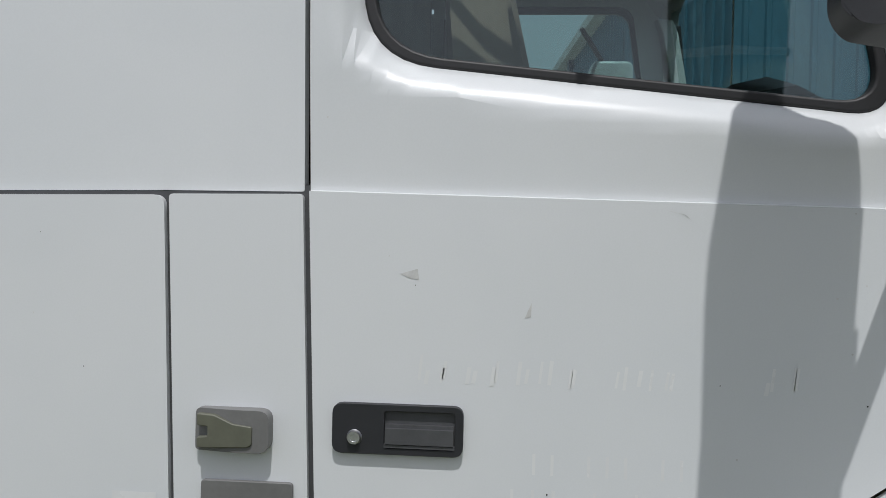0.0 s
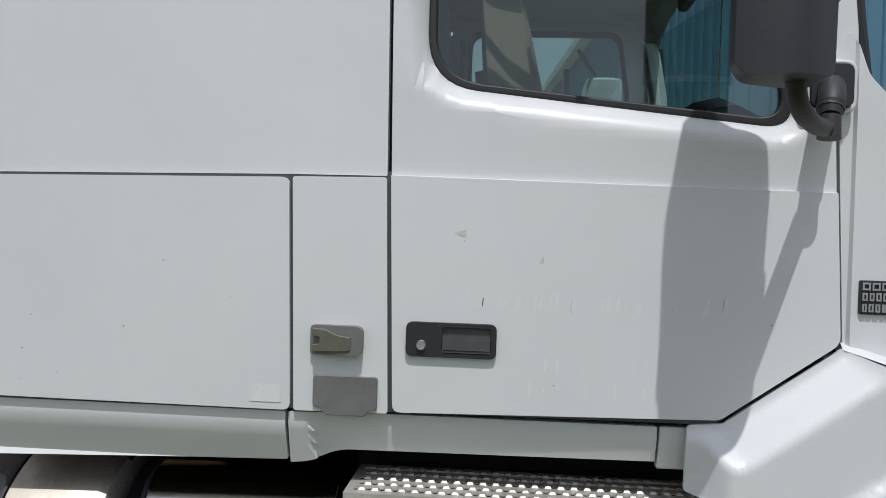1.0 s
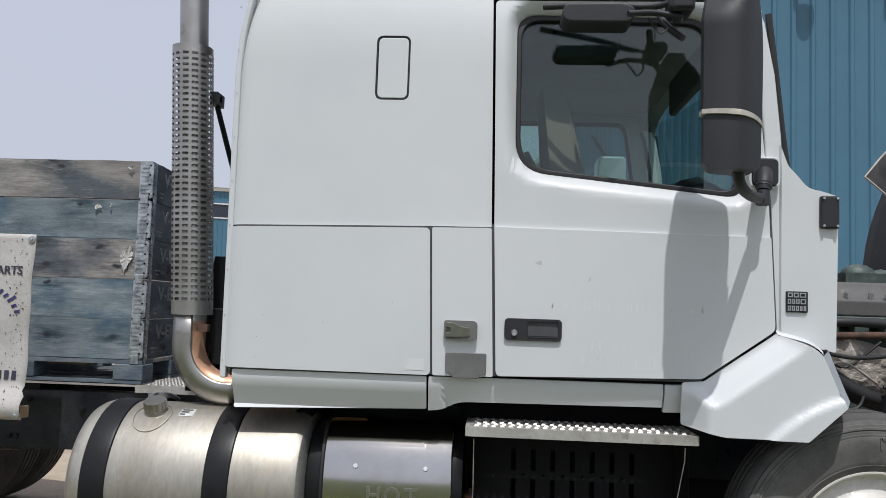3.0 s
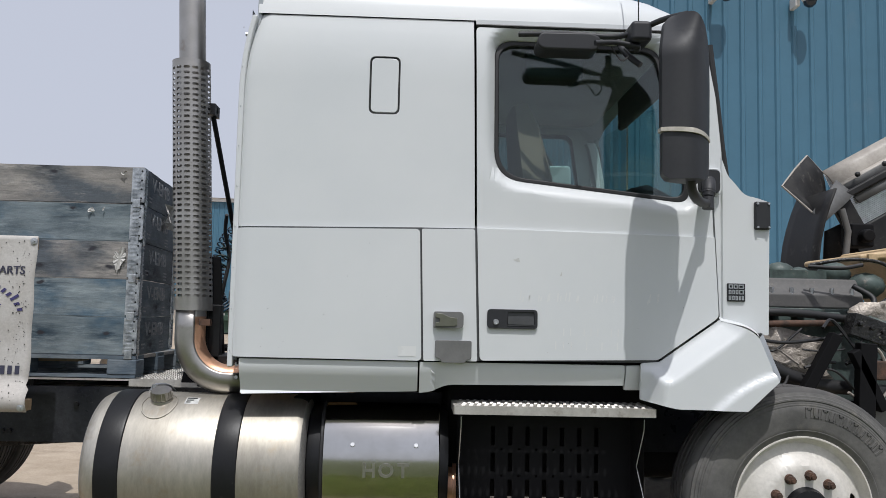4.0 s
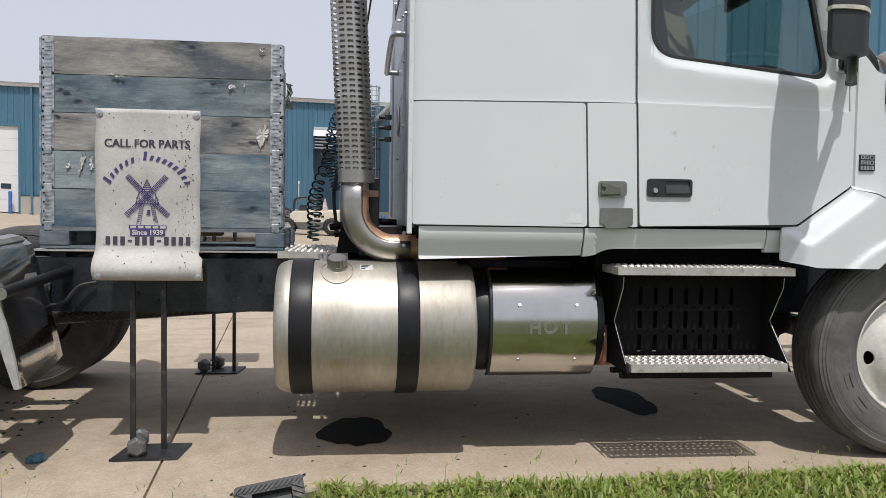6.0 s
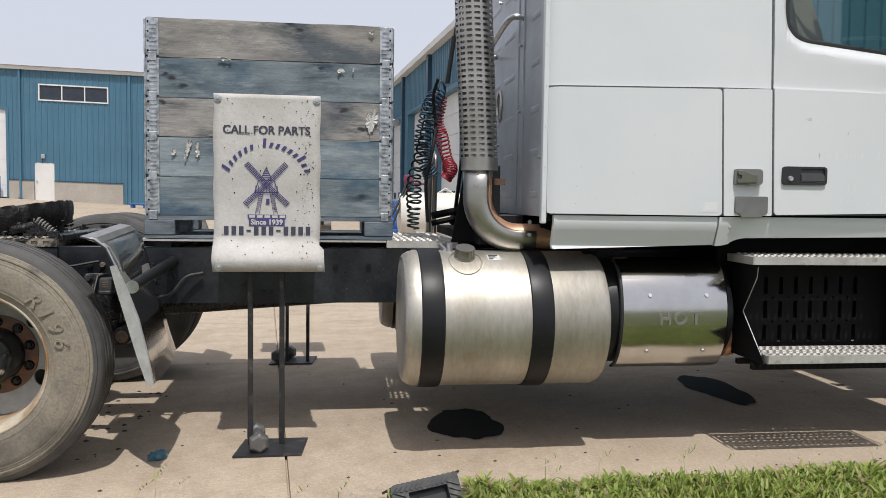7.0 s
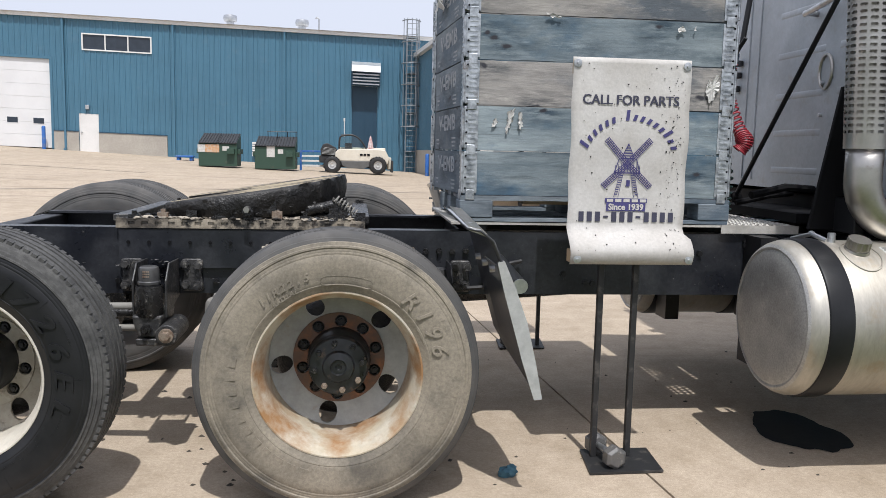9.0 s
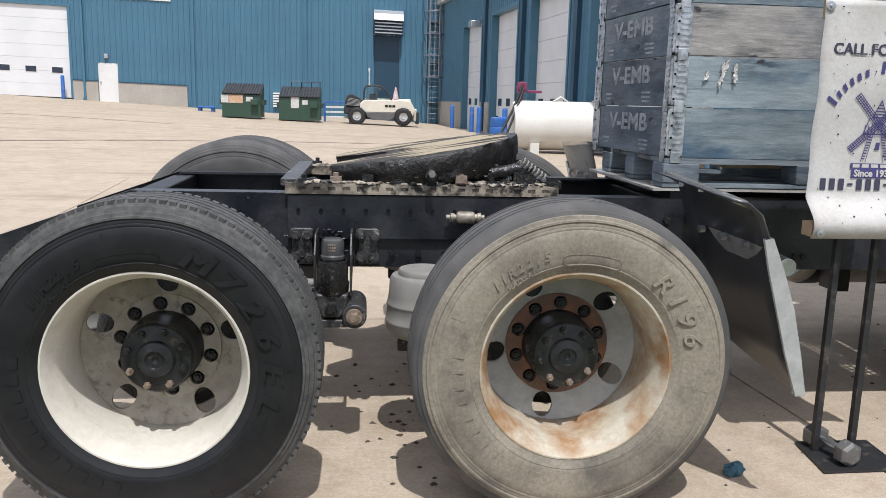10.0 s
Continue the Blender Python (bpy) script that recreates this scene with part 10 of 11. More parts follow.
M_TANKW = surf("white_storage_tank_paint", (0.66, 0.64, 0.59), 0.45, second=(0.60, 0.575, 0.52), scale=1.2, dirt=(0.42, 0.34, 0.24), dirt_scale=3, dirt_range=(0.62, 0.82), bump=0.03)
M_STICKER = surf("faded_orange_sticker", (0.55, 0.28, 0.12), 0.6, second=(0.5, 0.45, 0.38), scale=9)


def dumpster(x, y, w, label, rack=False):
    z = gz(x, y)
    ob = thing("dumpster", (x, y, z), label, "dumpster", group="green dumpsters")
    d = 1.35
    prof = [(0.0, 0.06), (0.0, 1.06), (0.10, 1.10), (d, 1.48), (d, 0.06)]
    bm = bmesh.new()
    a = [bm.verts.new((x - w / 2, y + p, z + q)) for p, q in prof]
    b = [bm.verts.new((x + w / 2, y + p, z + q)) for p, q in prof]
    ring_faces(bm, a, b)
    bm.faces.new(a), bm.faces.new(b[::-1])
    bmesh.ops.recalc_face_normals(bm, faces=bm.faces[:])
    part("bin", bm, M_GREEN, ob, bevel=0.02)
    for s in (-1, 1):
        bm = bmesh.new()
        c = x + s * w / 4
        v = [bm.verts.new(p) for p in ((c - w / 4 + 0.01, y - 0.06, z + 1.085), (c + w / 4 - 0.01, y - 0.06, z + 1.085), (c + w / 4 - 0.01, y + d + 0.03, z + 1.52), (c - w / 4 + 0.01, y + d + 0.03, z + 1.52))]
        u = [bm.verts.new(q.co + Vector((0, 0, 0.03))) for q in v]
        bm.faces.new(v[::-1]), bm.faces.new(u), ring_faces(bm, v, u)
        lid = part("lid", bm, M_LID, ob, "ribbed black plastic lid")
        for k in range(7):
            bm = bmesh.new()
            xx = c - w / 4 + 0.06 + k * (w / 2 - 0.12) / 6
            tube(bm, [(xx, y - 0.04, z + 1.118), (xx, y + d, z + 1.55)], 0.03, 5)
            part("lid_rib", bm, M_LID, lid)
    for s in (-1, 1):
        bm = bmesh.new()
        xa, xb = sorted((x + s * w / 2, x + s * (w / 2 + 0.12)))
        box(bm, xa, xb, y + 0.2, y + 1.15, z + 0.62, z + 0.84)
        part("fork_pocket", bm, M_GREEN, ob, bevel=0.01)
    for k, (dx, ww, hh, mt) in enumerate(((-0.72, 0.32, 0.34, M_PAPER), (-0.24, 0.62, 0.36, M_STICKER), (0.36, 0.30, 0.20, M_PAPER)) if not rack else ((-0.20, 0.36, 0.52, M_PAPER), (0.24, 0.24, 0.2, M_PAPER))):
        bm = bmesh.new()
        box(bm, x + dx - ww / 2, x + dx + ww / 2, y - 0.012, y - 0.002, z + 0.78 - hh / 2 + 0.08, z + 0.78 + hh / 2 + 0.08)
        part("sticker", bm, mt, ob, "faded printed sticker")
    bm = bmesh.new()
    box(bm, x + w / 2 - 0.42, x + w / 2 - 0.10, y - 0.22, y, z + 0.62, z + 0.86)
    part("side_pocket", bm, M_GREEN, ob, bevel=0.015)
    if rack:
        bm = bmesh.new()
        for dx in (-0.45, 0.0, 0.45, 0.85):
            tube(bm, [(x + dx, y + d - 0.1, z + 1.48), (x + dx, y + d - 0.1, z + 1.78)], 0.02, 6)
        tube(bm, [(x - 0.5, y + d - 0.1, z + 1.78), (x + 0.9, y + d - 0.1, z + 1.78)], 0.02, 6)
        part("lid_rail", bm, M_BLACK, ob)
    return ob


dumpster(-9.64, 34.9, 1.70, "green steel dumpster with black ribbed lids")
dumpster(-7.08, 34.9, 1.82, "green steel dumpster with wire rail behind its lids", rack=True)


def telehandler():
    x, y = -3.35, 35.6
    z = gz(x, y)
    ob = thing("telehandler", (x, y, z), "compact cream and black telescopic handler, boom lowered", "telehandler")

    def at(dx, dy, dz):
        return Vector((x + dx, y + dy, z + dz))

    def bx(name, mat, x0, x1, y0, y1, z0, z1, bev=0.03, label=""):
        bm = bmesh.new()
        box(bm, x + x0, x + x1, y + y0, y + y1, z + z0, z + z1)
        return part(name, bm, mat, ob, label, bevel=bev)
    bx("chassis", M_BLACK, -1.35, 1.05, 0.1, 1.4, 0.30, 0.66)
    prof = [(-1.04, 0.60), (-1.04, 1.0), (-0.85, 1.16), (0.95, 1.19), (1.32, 1.13), (1.52, 0.75), (1.42, 0.46), (1.25, 0.46), (1.12, 0.74), (0.70, 0.74), (0.58, 0.60)]
    bm = bmesh.new()
    a = [bm.verts.new(at(p, 0.05, q)) for p, q in prof]
    b = [bm.verts.new(at(p, 1.45, q)) for p, q in prof]
    ring_faces(bm, a, b)
    bm.faces.new(a), bm.faces.new(b[::-1])
    bmesh.ops.recalc_face_normals(bm, faces=bm.faces[:])
    part("body", bm, M_CREAM, ob, "cream painted body", bevel=0.04)
    bx("counterweight", M_LID, -1.78, -1.06, 0.12, 1.38, 0.50, 0.86, 0.06, "dark cast counterweight")
    prof = [(-1.70, 0.86), (-1.72, 1.12), (-1.60, 1.36), (-1.40, 1.42), (-1.02, 1.22), (-0.86, 0.98), (-0.90, 0.80)]
    bm = bmesh.new()
    a = [bm.verts.new(at(p, 0.08, q)) for p, q in prof]
    b = [bm.verts.new(at(p, 0.80, q)) for p, q in prof]
    ring_faces(bm, a, b)
    bm.faces.new(a), bm.faces.new(b[::-1])
    bmesh.ops.recalc_face_normals(bm, faces=bm.faces[:])
    cover = part("engine_cover", bm, M_LID, ob, "dark louvred engine cover", bevel=0.04)
    for k in range(6):
        bm = bmesh.new()
        tube(bm, [at(-1.66 + 0.02 * k, 0.07, 0.92 + 0.06 * k), at(-1.02 + 0.0 * k, 0.07, 0.88 + 0.05 * k)], 0.016, 6)
        part("cover_rib", bm, M_GREYPLASTIC, cover)
    prof = [(-0.78, 0.60), (0.62, 0.60), (0.56, 0.36), (0.30, 0.26), (-0.45, 0.26), (-0.70, 0.40)]
    bm = bmesh.new()
    a = [bm.verts.new(at(p, 0.02, q)) for p, q in prof]
    b = [bm.verts.new(at(p, 0.20, q)) for p, q in prof]
    ring_faces(bm, a, b)
    bm.faces.new(a), bm.faces.new(b[::-1])
    bmesh.ops.recalc_face_normals(bm, faces=bm.faces[:])
    part("side_skirt", bm, M_GREYSKIRT, ob, "dark grey side tank skirt", bevel=0.02)
    for k in range(3):
        bx("name_bar", M_DARK, 0.12 + k * 0.17, 0.25 + k * 0.17, 0.03, 0.048, 0.86, 0.95, 0.0)
    arc = [(-0.86, 1.16), (-0.84, 1.60), (-0.72, 1.77), (-0.25, 1.82), (0.12, 1.62), (0.42, 1.19)]
    for yy in (0.08, 0.85):
        bm = bmesh.new()
        tube(bm, smooth_line([at(p, yy, q) for p, q in arc], 4), 0.035, 8)
        part("cab_frame", bm, M_LID, ob)
    bm = bmesh.new()
    bm.faces.new([bm.verts.new(at(p, 0.10, q)) for p, q in arc])
    part("cab_glass", bm, M_GLASS, ob)
    bx("cab_roof", M_LID, -0.76, -0.18, 0.08, 0.88, 1.78, 1.84, 0.02)
    bx("cab_seat", M_LID, -0.6, -0.25, 0.3, 0.7, 0.95, 1.45, 0.05)
    bx("boom", M_CREAM, -0.9, 1.35, 0.95, 1.25, 0.95, 1.24, 0.03)
    bx("boom_head", M_CREAM, 1.42, 1.62, 0.5, 1.2, 0.22, 0.80, 0.04)
    bx("tool_carriage", M_LID, 1.60, 1.70, 0.1, 1.5, 0.10, 0.66, 0.02)
    for dx in (-1.17, 0.97):
        for dy in (-0.06, 1.2):
            bm = bmesh.new()
            lathe(bm, [(0.20, 0.0), (0.30, -0.02), (0.39, 0.02), (0.41, 0.08), (0.41, 0.24), (0.38, 0.28), (0.20, 0.28)], at(dx, dy, 0.42), "y", 32)
            w = part("wheel", bm, M_RUBBER, ob, "chunky black tyre", smooth=40)
            bm = bmesh.new()
            lathe(bm, [(0.0, 0.03), (0.09, 0.0), (0.10, 0.05), (0.21, 0.03), (0.21, 0.0)], at(dx, dy, 0.42), "y", 24)
            part("rim", bm, M_FLAPEDGE, w, "pale grey wheel rim", smooth=40)
            bm = bmesh.new()
            for i in range(18):
                a = i * math.tau / 18
                c = at(dx + 0.405 * math.cos(a), dy + 0.13, 0.42 + 0.405 * math.sin(a))
                box(bm, -0.02, 0.02, -0.13, 0.13, -0.025, 0.025, Matrix.Translation(c) @ Matrix.Rotation(-a, 4, "Y"))
            tagged(part("lug", bm, M_RUBBER, w), kind="stuff")
    bm = bmesh.new()
    lathe(bm, [(0.13, 0.0), (0.15, 0.1), (0.11, 0.35), (0.05, 0.62), (0.01, 0.72)], at(0.62, 0.5, 1.08), "z", 14)
    part("folded_parasol", bm, surf("red_and_white_cloth", (0.62, 0.55, 0.53), 0.8, second=(0.45, 0.22, 0.22), scale=7), ob, "folded pale parasol", smooth=40)
    bm = bmesh.new()
    tube(bm, [at(-0.62, 0.2, 1.72), at(-0.62, 0.2, 2.6)], 0.02, 6)
    cyl(bm, at(-0.62, 0.2, 2.45), at(-0.62, 0.2, 2.6), 0.04, seg=8)
    part("beacon_mast", bm, M_WHITE, ob)


telehandler()


def storage_tank():
    x0, x1, y, r = -0.30, 3.4, 19.3, 0.655
    zc = 0.06 + r
    ob = thing("storage_tank", ((x0 + x1) / 2, y, 0), "white horizontal fuel storage tank with red hand pump", "storage tank")
    bm = bmesh.new()
    lathe(bm, [(0.0, x0), (0.35, x0 + 0.01), (0.6, x0 + 0.06), (r - 0.02, x0 + 0.14), (r, x0 + 0.2), (r, x1 - 0.2), (0.6, x1 - 0.06), (0.0, x1)], (0, y, zc), "x", 48)
    bmesh.ops.recalc_face_normals(bm, faces=bm.faces[:])
    part("shell", bm, M_TANKW, ob, smooth=40)
    for x in (0.30, 1.6, 2.9):
        bm = bmesh.new()
        box(bm, x - 0.12, x + 0.12, y - 0.6, y + 0.6, -0.08, 0.28)
        part("saddle", bm, M_TANKW, ob, bevel=0.01)
    for x in (1.05, 2.1):
        bm = bmesh.new()
        tube(bm, [(x - 0.2, y - 0.1, zc + r - 0.01), (x, y - 0.1, zc + r + 0.12), (x + 0.2, y - 0.1, zc + r - 0.01)], 0.025, 6)
        part("lifting_eye", bm, M_TANKW, ob)
    bm = bmesh.new()
    cyl(bm, (0.0, y, zc + r - 0.1), (0.0, y, zc + r + 0.2), 0.05, seg=10)
    box(bm, -0.12, 0.12, y - 0.12, y + 0.12, zc + r + 0.2, zc + r + 0.48)
    cyl(bm, (0.0, y - 0.15, zc + r + 0.36), (0.0, y + 0.15, zc + r + 0.36), 0.13, seg=16)
    box(bm, 0.16, 0.55, y - 0.03, y + 0.03, zc + r + 0.2, zc + r + 0.27)
    part("hand_pump", bm, M_REDP, ob, "red hand pump on the tank", bevel=0.02)
    bm = bmesh.new()
    tube(bm, smooth_line([(0.0, y - 0.15, zc + r + 0.4), (-0.25, y - 0.3, zc + 0.45), (-0.55, y - 0.5, zc - 0.1), (-0.8, y - 0.8, 0.05), (-1.1, y - 1.0, 0.03), (-1.5, y - 0.9, 0.03)], 8), 0.035, 8)
    tube(bm, smooth_line([(0.02, y - 0.15, zc + r + 0.3), (-0.2, y - 0.4, zc + 0.4), (-0.45, y - 0.6, zc - 0.2), (-0.6, y - 0.7, 0.04)], 8), 0.03, 8)
    part("pump_hose", bm, M_RUBBER, ob, smooth=50)


storage_tank()


def blue_barrel():
    ob = thing("blue_barrel", (-0.30, 20.8, 0), "blue plastic barrel beside the storage tank", "barrel")
    bm = bmesh.new()
    lathe(bm, [(0.0, 0.0), (0.26, 0.0), (0.28, 0.05), (0.29, 0.25), (0.275, 0.28), (0.29, 0.31), (0.29, 0.58), (0.275, 0.61), (0.285, 0.64), (0.27, 0.86), (0.22, 0.89), (0.0, 0.88)], (-0.30, 20.8, 0), "z", 32)
    part("drum", bm, M_BLUE, ob, smooth=40)
    bm = bmesh.new()
    cyl(bm, (-0.40, 20.8, 0.88), (-0.40, 20.8, 0.93), 0.04, seg=12)
    part("bung", bm, M_LID, ob)


blue_barrel()


def bollard_at(x, y, h=1.15):
    z = gz(x, y)
    bm = bmesh.new()
    lathe(bm, [(0.0, 0.0), (0.10, 0.0), (0.10, h - 0.06), (0.08, h - 0.02), (0.04, h), (0.0, h + 0.003)], (x, y, z - 0.02), "z", 16)
    bmesh.ops.recalc_face_normals(bm, faces=bm.faces[:])
    tagged(part("bollard", bm, M_BLUE, smooth=40), "blue painted steel bollard beside a hall door", "bollard", group="blue door bollards")


for yb in (38.5, 33.8, 32.3, 27.9, 26.5, 22.0):
    bollard_at(side_x(yb) - 0.42, yb)
bollard_at(-20.55, 44.3, 1.3)


def guard_rail():
    z = gz(-5.5, 36.8)
    ob = thing("guard_rail", (-5.5, 36.8, z), "low blue guard rail with pale bars", "guard rail")
    for x in (-6.05, -4.85):
        bm = bmesh.new()
        box(bm, x - 0.05, x + 0.05, 36.75, 36.85, z, z + 1.0)
        part("post", bm, M_BLUE, ob, bevel=0.01)
    for k, mt in enumerate((M_WHITE, M_WHITE, M_WHITE, M_BLUE)):
        bm = bmesh.new()
        box(bm, -6.0, -4.9, 36.77, 36.83, z + 0.2 + k * 0.23, z + 0.29 + k * 0.23)
        part("bar", bm, mt, ob, bevel=0.01)


guard_rail()

bm = bmesh.new()
zt = gz(-12.2, 41)
box(bm, -12.75, -11.85, 40.7, 41.3, zt + 0.18, zt + 0.26)
box(bm, -12.7, -12.55, 40.75, 41.25, zt, zt + 0.18)
box(bm, -12.05, -11.9, 40.75, 41.25, zt, zt + 0.18)
tagged(part("blue_plastic_skid", bm, M_BLUE, bevel=0.02), "small blue plastic skid on the yard", "skid")
lv = thing("wall_louvre", (-8.6, 44.6, 0.9), "white louvred vent low on the hall wall", "vent")
for k in range(6):
    bm = bmesh.new()
    box(bm, -9.3, -8.0, 44.50, 44.62, 0.75 + k * 0.14, 0.84 + k * 0.14)
    part("louvre_blade", bm, M_WHITE, lv)


# ---------------- small things on the ground ----------------
def ground_lamp():
    """A worn black cast housing with a dark window, half sunk at the lawn's edge."""
    m = Matrix.Translation((-1.668, -0.51, 0.012)) @ Matrix.Rotation(radians(5), 4, "Z") @ Matrix.Rotation(radians(-34), 4, "X") @ Matrix.Rotation(radians(-9), 4, "Y")
    mt = surf("scuffed_black_housing", (0.032, 0.032, 0.034), 0.6, second=(0.06, 0.06, 0.059), scale=18, dirt=(0.22, 0.19, 0.15), dirt_scale=25, dirt_range=(0.6, 0.8), bump=0.5, bump_scale=60)
    ob = thing("ground_lamp", (-1.665, -0.52, 0), "scuffed black ridged housing with dark window on the grass", "ground lamp")
    bm = panel(rounded(rect2(-0.135, 0.135, -0.06, 0.128), [0.01, 0.01, 0.02, 0.02]), [rect2(-0.07, 0.085, 0.02, 0.088)], thick=0.11)
    bm.transform(m)
    body = part("housing", bm, mt, ob, bevel=0.008)
    bm = bmesh.new()
    box(bm, -0.071, 0.086, 0.035, 0.045, 0.019, 0.089)
    bm.transform(m)
    part("window", bm, plain("black_lamp_glass", (0.012, 0.016, 0.016), 0.25), ob)
    bm = bmesh.new()
    for i in range(13):
        x = -0.125 + i * 0.0205
        box(bm, -0.004, 0.004, -0.006, 0.002, -0.028, 0.028, Matrix.Translation((x, 0, 0.108)) @ Matrix.Rotation(radians(48), 4, "Y") @ Matrix.Diagonal((1, 1, 0.7, 1)))
        box(bm, -0.004, 0.004, -0.05, 0.05, -0.004, 0.004, Matrix.Translation((x, 0.055, 0.128)) @ Matrix.Rotation(radians(30), 4, "Z"))
    for i in range(7):
        for x in (-0.103, 0.11):
            box(bm, -0.024, 0.024, -0.006, 0.002, -0.004, 0.004, Matrix.Translation((x, 0, -0.05 + i * 0.023)) @ Matrix.Rotation(radians(28), 4, "Y"))
    bm.transform(m)
    tagged(part("ridge", bm, mt, body), kind="stuff")


ground_lamp()


def rag():
    bm = bmesh.new()
    bmesh.ops.create_icosphere(bm, subdivisions=3, radius=0.033)
    for v in bm.verts:
        k = 1 + 0.5 * noise.noise(v.co * 58) + 0.25 * noise.noise(v.co * 120)
        v.co = Vector((v.co.x * 1.25 * k, v.co.y * 0.85 * k, max(-0.02, v.co.z * 0.75 * k)))
    bm.transform(Matrix.Translation((-2.825, 0.245, 0.018)) @ Matrix.Rotation(0.5, 4, "Z"))
    tagged(part("rag", bm, surf("blue_shop_towel", (0.065, 0.16, 0.21), 0.85, second=(0.035, 0.085, 0.12), scale=40, bump=0.5, bump_scale=90), smooth=50), "crumpled blue shop towel on the concrete", "rag")


rag()


def litter():
    rnd = random.Random(23)
    bm = bmesh.new()
    for _ in range(240):
        if rnd.random() < 0.5:
            x, y = rnd.uniform(-5.2, 1.4), rnd.uniform(-0.2, 2.4)
        else:
            x, y = rnd.uniform(-4.2, -3.0), rnd.uniform(0.2, 1.6)
        r = rnd.uniform(0.003, 0.011) * (1.5 if x < -3 else 1)
        k = rnd.randint(4, 6)
        a0 = rnd.uniform(0, 6)
        top = bm.verts.new((x, y, 0.002 + r * 0.5))
        vs = [bm.verts.new((x + r * rnd.uniform(0.6, 1.6) * math.cos(a0 + i * math.tau / k), y + r * rnd.uniform(0.6, 1.3) * math.sin(a0 + i * math.tau / k), 0.001)) for i in range(k)]
        for i in range(k):
            bm.faces.new((top, vs[i], vs[(i + 1) % k]))
    tagged(part("litter", bm, surf("dark_litter", (0.07, 0.055, 0.04), 0.8, second=(0.03, 0.026, 0.022), scale=30, bump=0)), "dark flakes and leaf bits on the concrete", "litter", kind="stuff")
    bm = bmesh.new()
    for _ in range(260):
        x = rnd.uniform(-3.2, 2.2)
        y = lawn_edge(x) + abs(rnd.gauss(0.03, 0.10))
        r = rnd.uniform(0.002, 0.008)
        k = 5
        a0 = rnd.uniform(0, 6)
        top = bm.verts.new((x, y, 0.003 + r))
        vs = [bm.verts.new((x + r * rnd.uniform(0.7, 1.4) * math.cos(a0 + i * math.tau / k), y + r * rnd.uniform(0.7, 1.4) * math.sin(a0 + i * math.tau / k), 0.001)) for i in range(k)]
        for i in range(k):
            bm.faces.new((top, vs[i], vs[(i + 1) % k]))
    tagged(part("gravel", bm, surf("pale_gravel", (0.42, 0.38, 0.33), 0.85, second=(0.28, 0.25, 0.21), scale=40, bump=0)), "pale gravel crumbs at the lawn's edge", "gravel", kind="stuff")


litter()


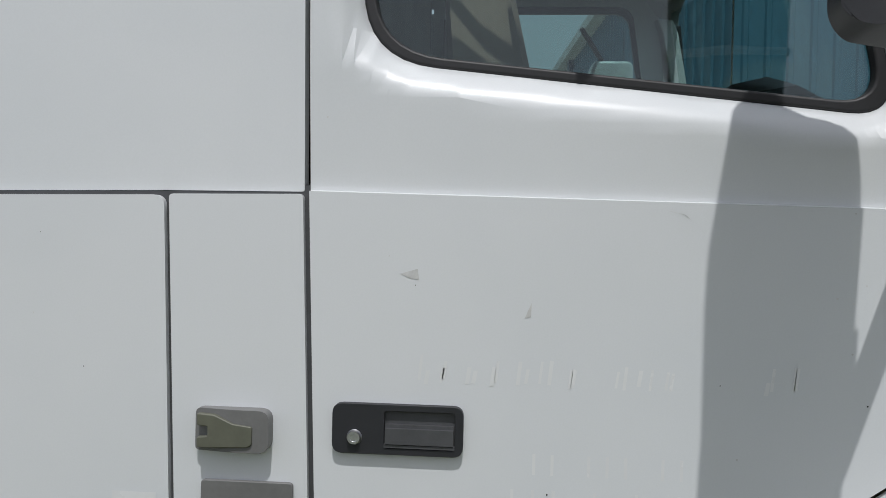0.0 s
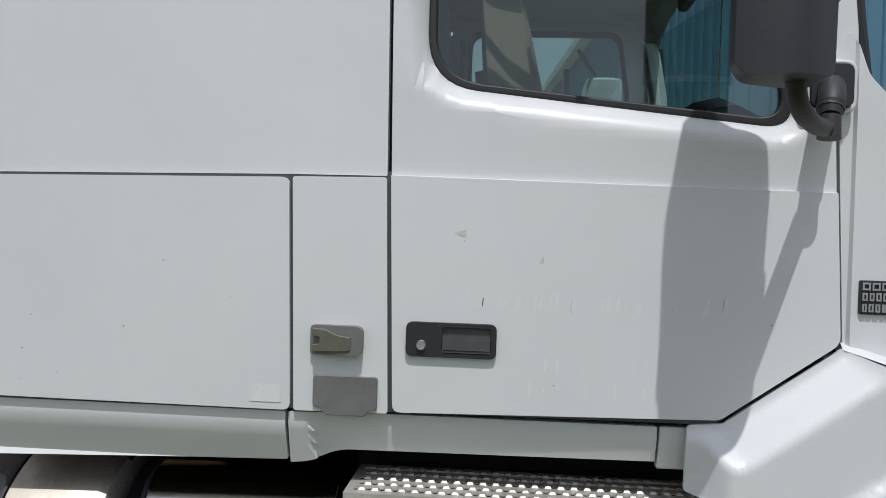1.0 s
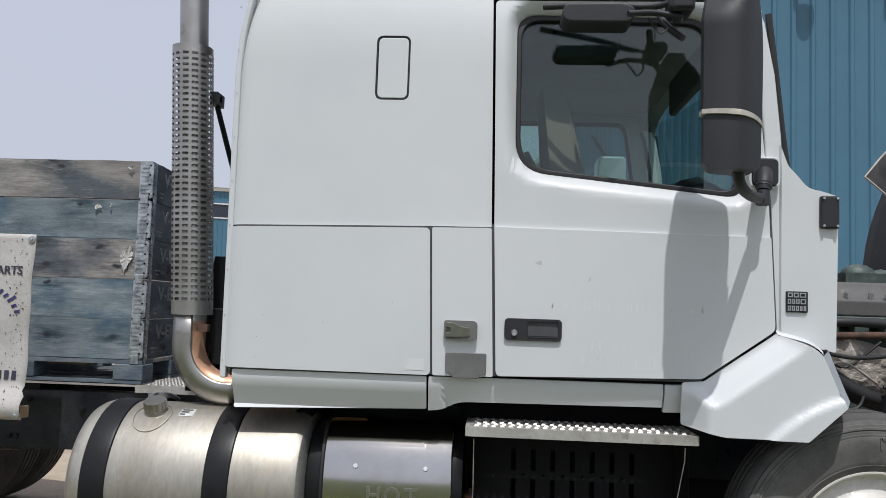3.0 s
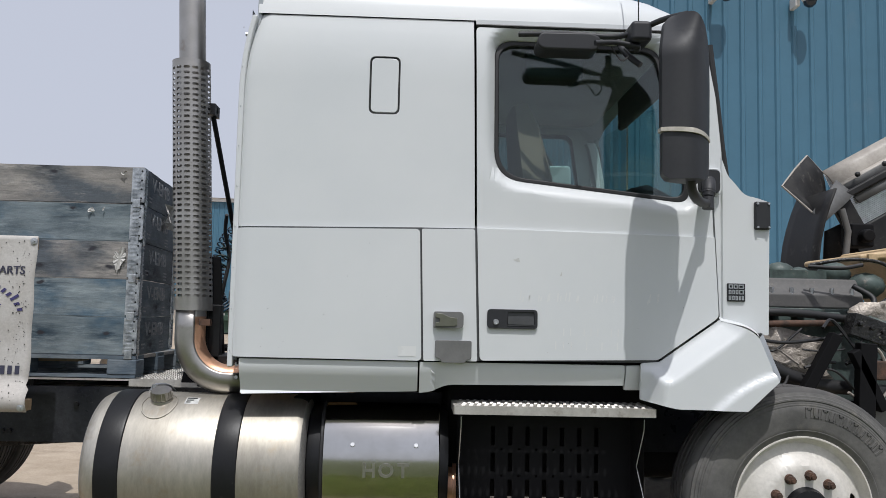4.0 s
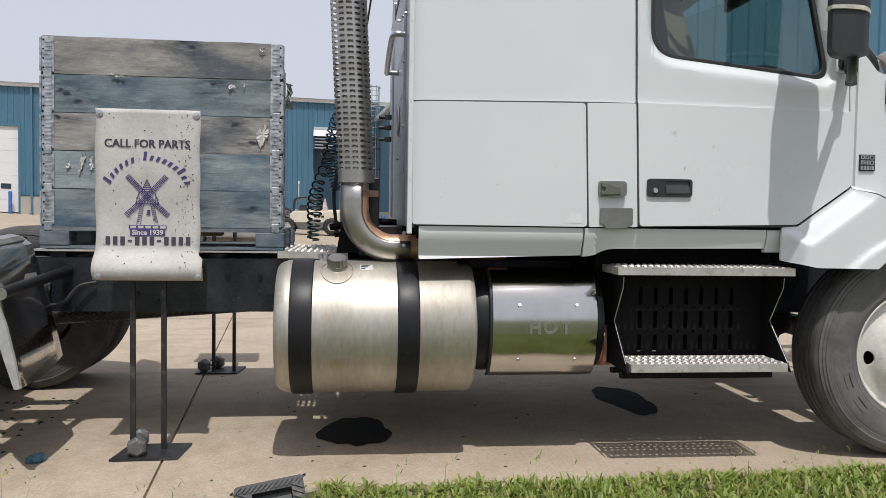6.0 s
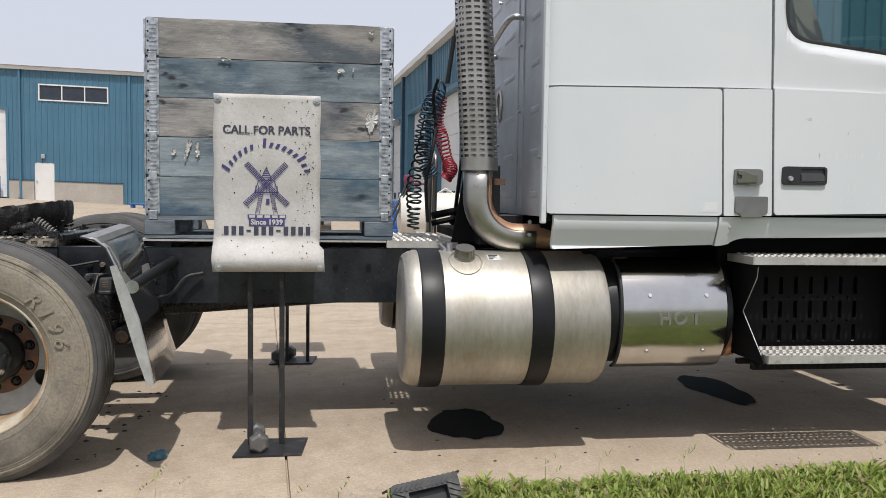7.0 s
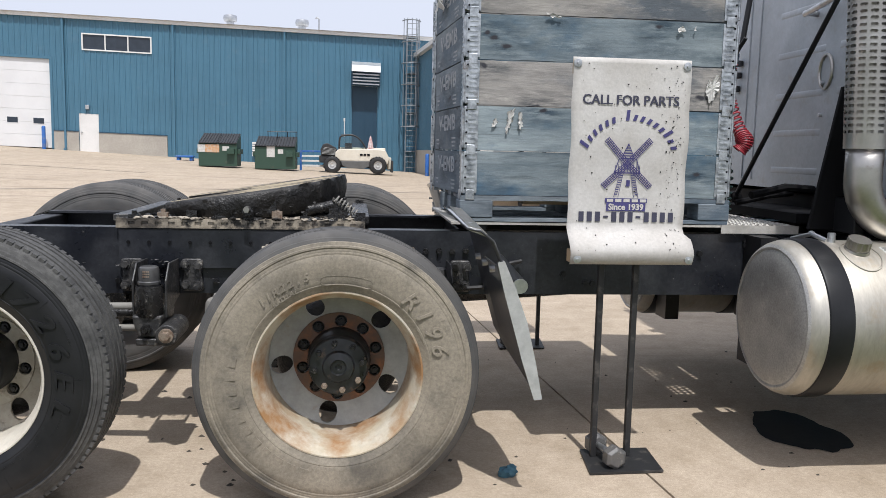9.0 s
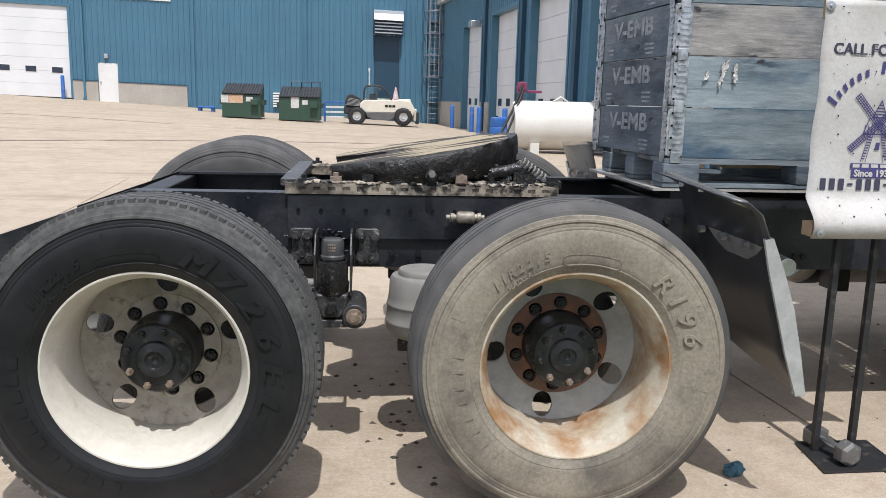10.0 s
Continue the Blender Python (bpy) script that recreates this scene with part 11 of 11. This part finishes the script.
def grass():
    m, n, l, p = node_mat("grass_blades")
    geo = n.new("ShaderNodeNewGeometry")
    r = n.new("ShaderNodeValToRGB")
    els = r.color_ramp.elements
    els[0].position, els[0].color = 0.0, (0.13, 0.19, 0.030, 1)
    els[1].position, els[1].color = 0.55, (0.29, 0.37, 0.075, 1)
    for pos, c in ((0.82, (0.42, 0.47, 0.14, 1)), (0.93, (0.30, 0.25, 0.11, 1)), (1.0, (0.36, 0.28, 0.15, 1))):
        e = els.new(pos)
        e.color = c
    l.new(geo.outputs["Random Per Island"], r.inputs["Fac"])
    l.new(r.outputs["Color"], p.inputs["Base Color"])
    p.inputs["Roughness"].default_value = 0.5
    p.inputs["Subsurface Weight"].default_value = 0.0
    tr = n.new("ShaderNodeBsdfTranslucent")
    l.new(r.outputs["Color"], tr.inputs["Color"])
    mx = n.new("ShaderNodeMixShader")
    mx.inputs["Fac"].default_value = 0.45
    l.new(p.outputs["BSDF"], mx.inputs[1])
    l.new(tr.outputs["BSDF"], mx.inputs[2])
    l.new(mx.outputs["Shader"], n["Material Output"].inputs["Surface"])
    rnd = random.Random(77)
    verts, faces = [], []

    def blade(x, y, z, h, w, lean, ang, leaf=False):
        c, s = math.cos(ang), math.sin(ang)
        dx, dy = math.cos(ang + 1.57) * w, math.sin(ang + 1.57) * w
        b = len(verts)
        pr = ((0, 1.0, 0), (0.45, 1.2 if leaf else 0.95, 0.35), (0.8, 0.8, 0.75), (1.0, 0, 1.0))
        for t, k, q in pr:
            px, py, pz = x + c * lean * q, y + s * lean * q, z + h * t * (1 - 0.15 * q)
            if k:
                verts.append((px - dx * k, py - dy * k, pz))
                verts.append((px + dx * k, py + dy * k, pz))
            else:
                verts.append((px, py, pz - h * 0.1))
        faces.extend(((b, b + 1, b + 3, b + 2), (b + 2, b + 3, b + 5, b + 4), (b + 4, b + 5, b + 6)))
    for _ in range(34000):
        x = rnd.uniform(-4.4, 3.4)
        d = rnd.random() ** 1.3 * 1.25
        y = lawn_edge(x) - d + rnd.uniform(0, 0.05)
        left = x < -1.5
        patch = 0.5 + 0.5 * noise.noise(Vector((x * 2.2, y * 3.0, 0.3)))
        if left and rnd.random() > (0.10 + 0.75 * max(0, min(1, (-x - 2.6)))) * (0.25 + patch):
            continue
        edge = max(0.25, min(1, d / 0.10))
        h = rnd.uniform(0.035, 0.10) * (0.55 + 0.75 * patch) * edge * (0.6 if left else 1.0)
        if rnd.random() < 0.012 and not left:
            h *= 1.9
        blade(x, y, 0.022, h, rnd.uniform(0.0020, 0.0055), rnd.uniform(0.01, 0.075), rnd.uniform(0, math.tau), rnd.random() < 0.25)
    for _ in range(900):
        x = rnd.uniform(-2.9, 3.3)
        y = lawn_edge(x) - rnd.random() * 0.9
        if x < -1.5 and rnd.random() < 0.8:
            continue
        a0 = rnd.uniform(0, 6)
        for k in range(rnd.randint(4, 7)):
            blade(x, y, 0.03, rnd.uniform(0.02, 0.06), rnd.uniform(0.005, 0.010), rnd.uniform(0.03, 0.07), a0 + k * 1.1, True)
    for _ in range(26):
        x = rnd.uniform(-2.8, 3.0)
        y = lawn_edge(x) - rnd.random() * 0.2
        h = rnd.uniform(0.13, 0.20)
        blade(x, y, 0.02, h, 0.0012, rnd.uniform(-0.05, 0.05), rnd.uniform(0, 6))
        for k in range(5):
            blade(x + 0.01 * k, y, 0.02 + h * (0.75 + 0.05 * k), 0.02, 0.002, 0.02, rnd.uniform(0, 6))
    me = bpy.data.meshes.new("grass")
    me.from_pydata(verts, [], faces)
    me.materials.append(m)
    tagged(new("grass", me), "uneven green grass with weeds and dry blades", "grass", kind="stuff")


grass()
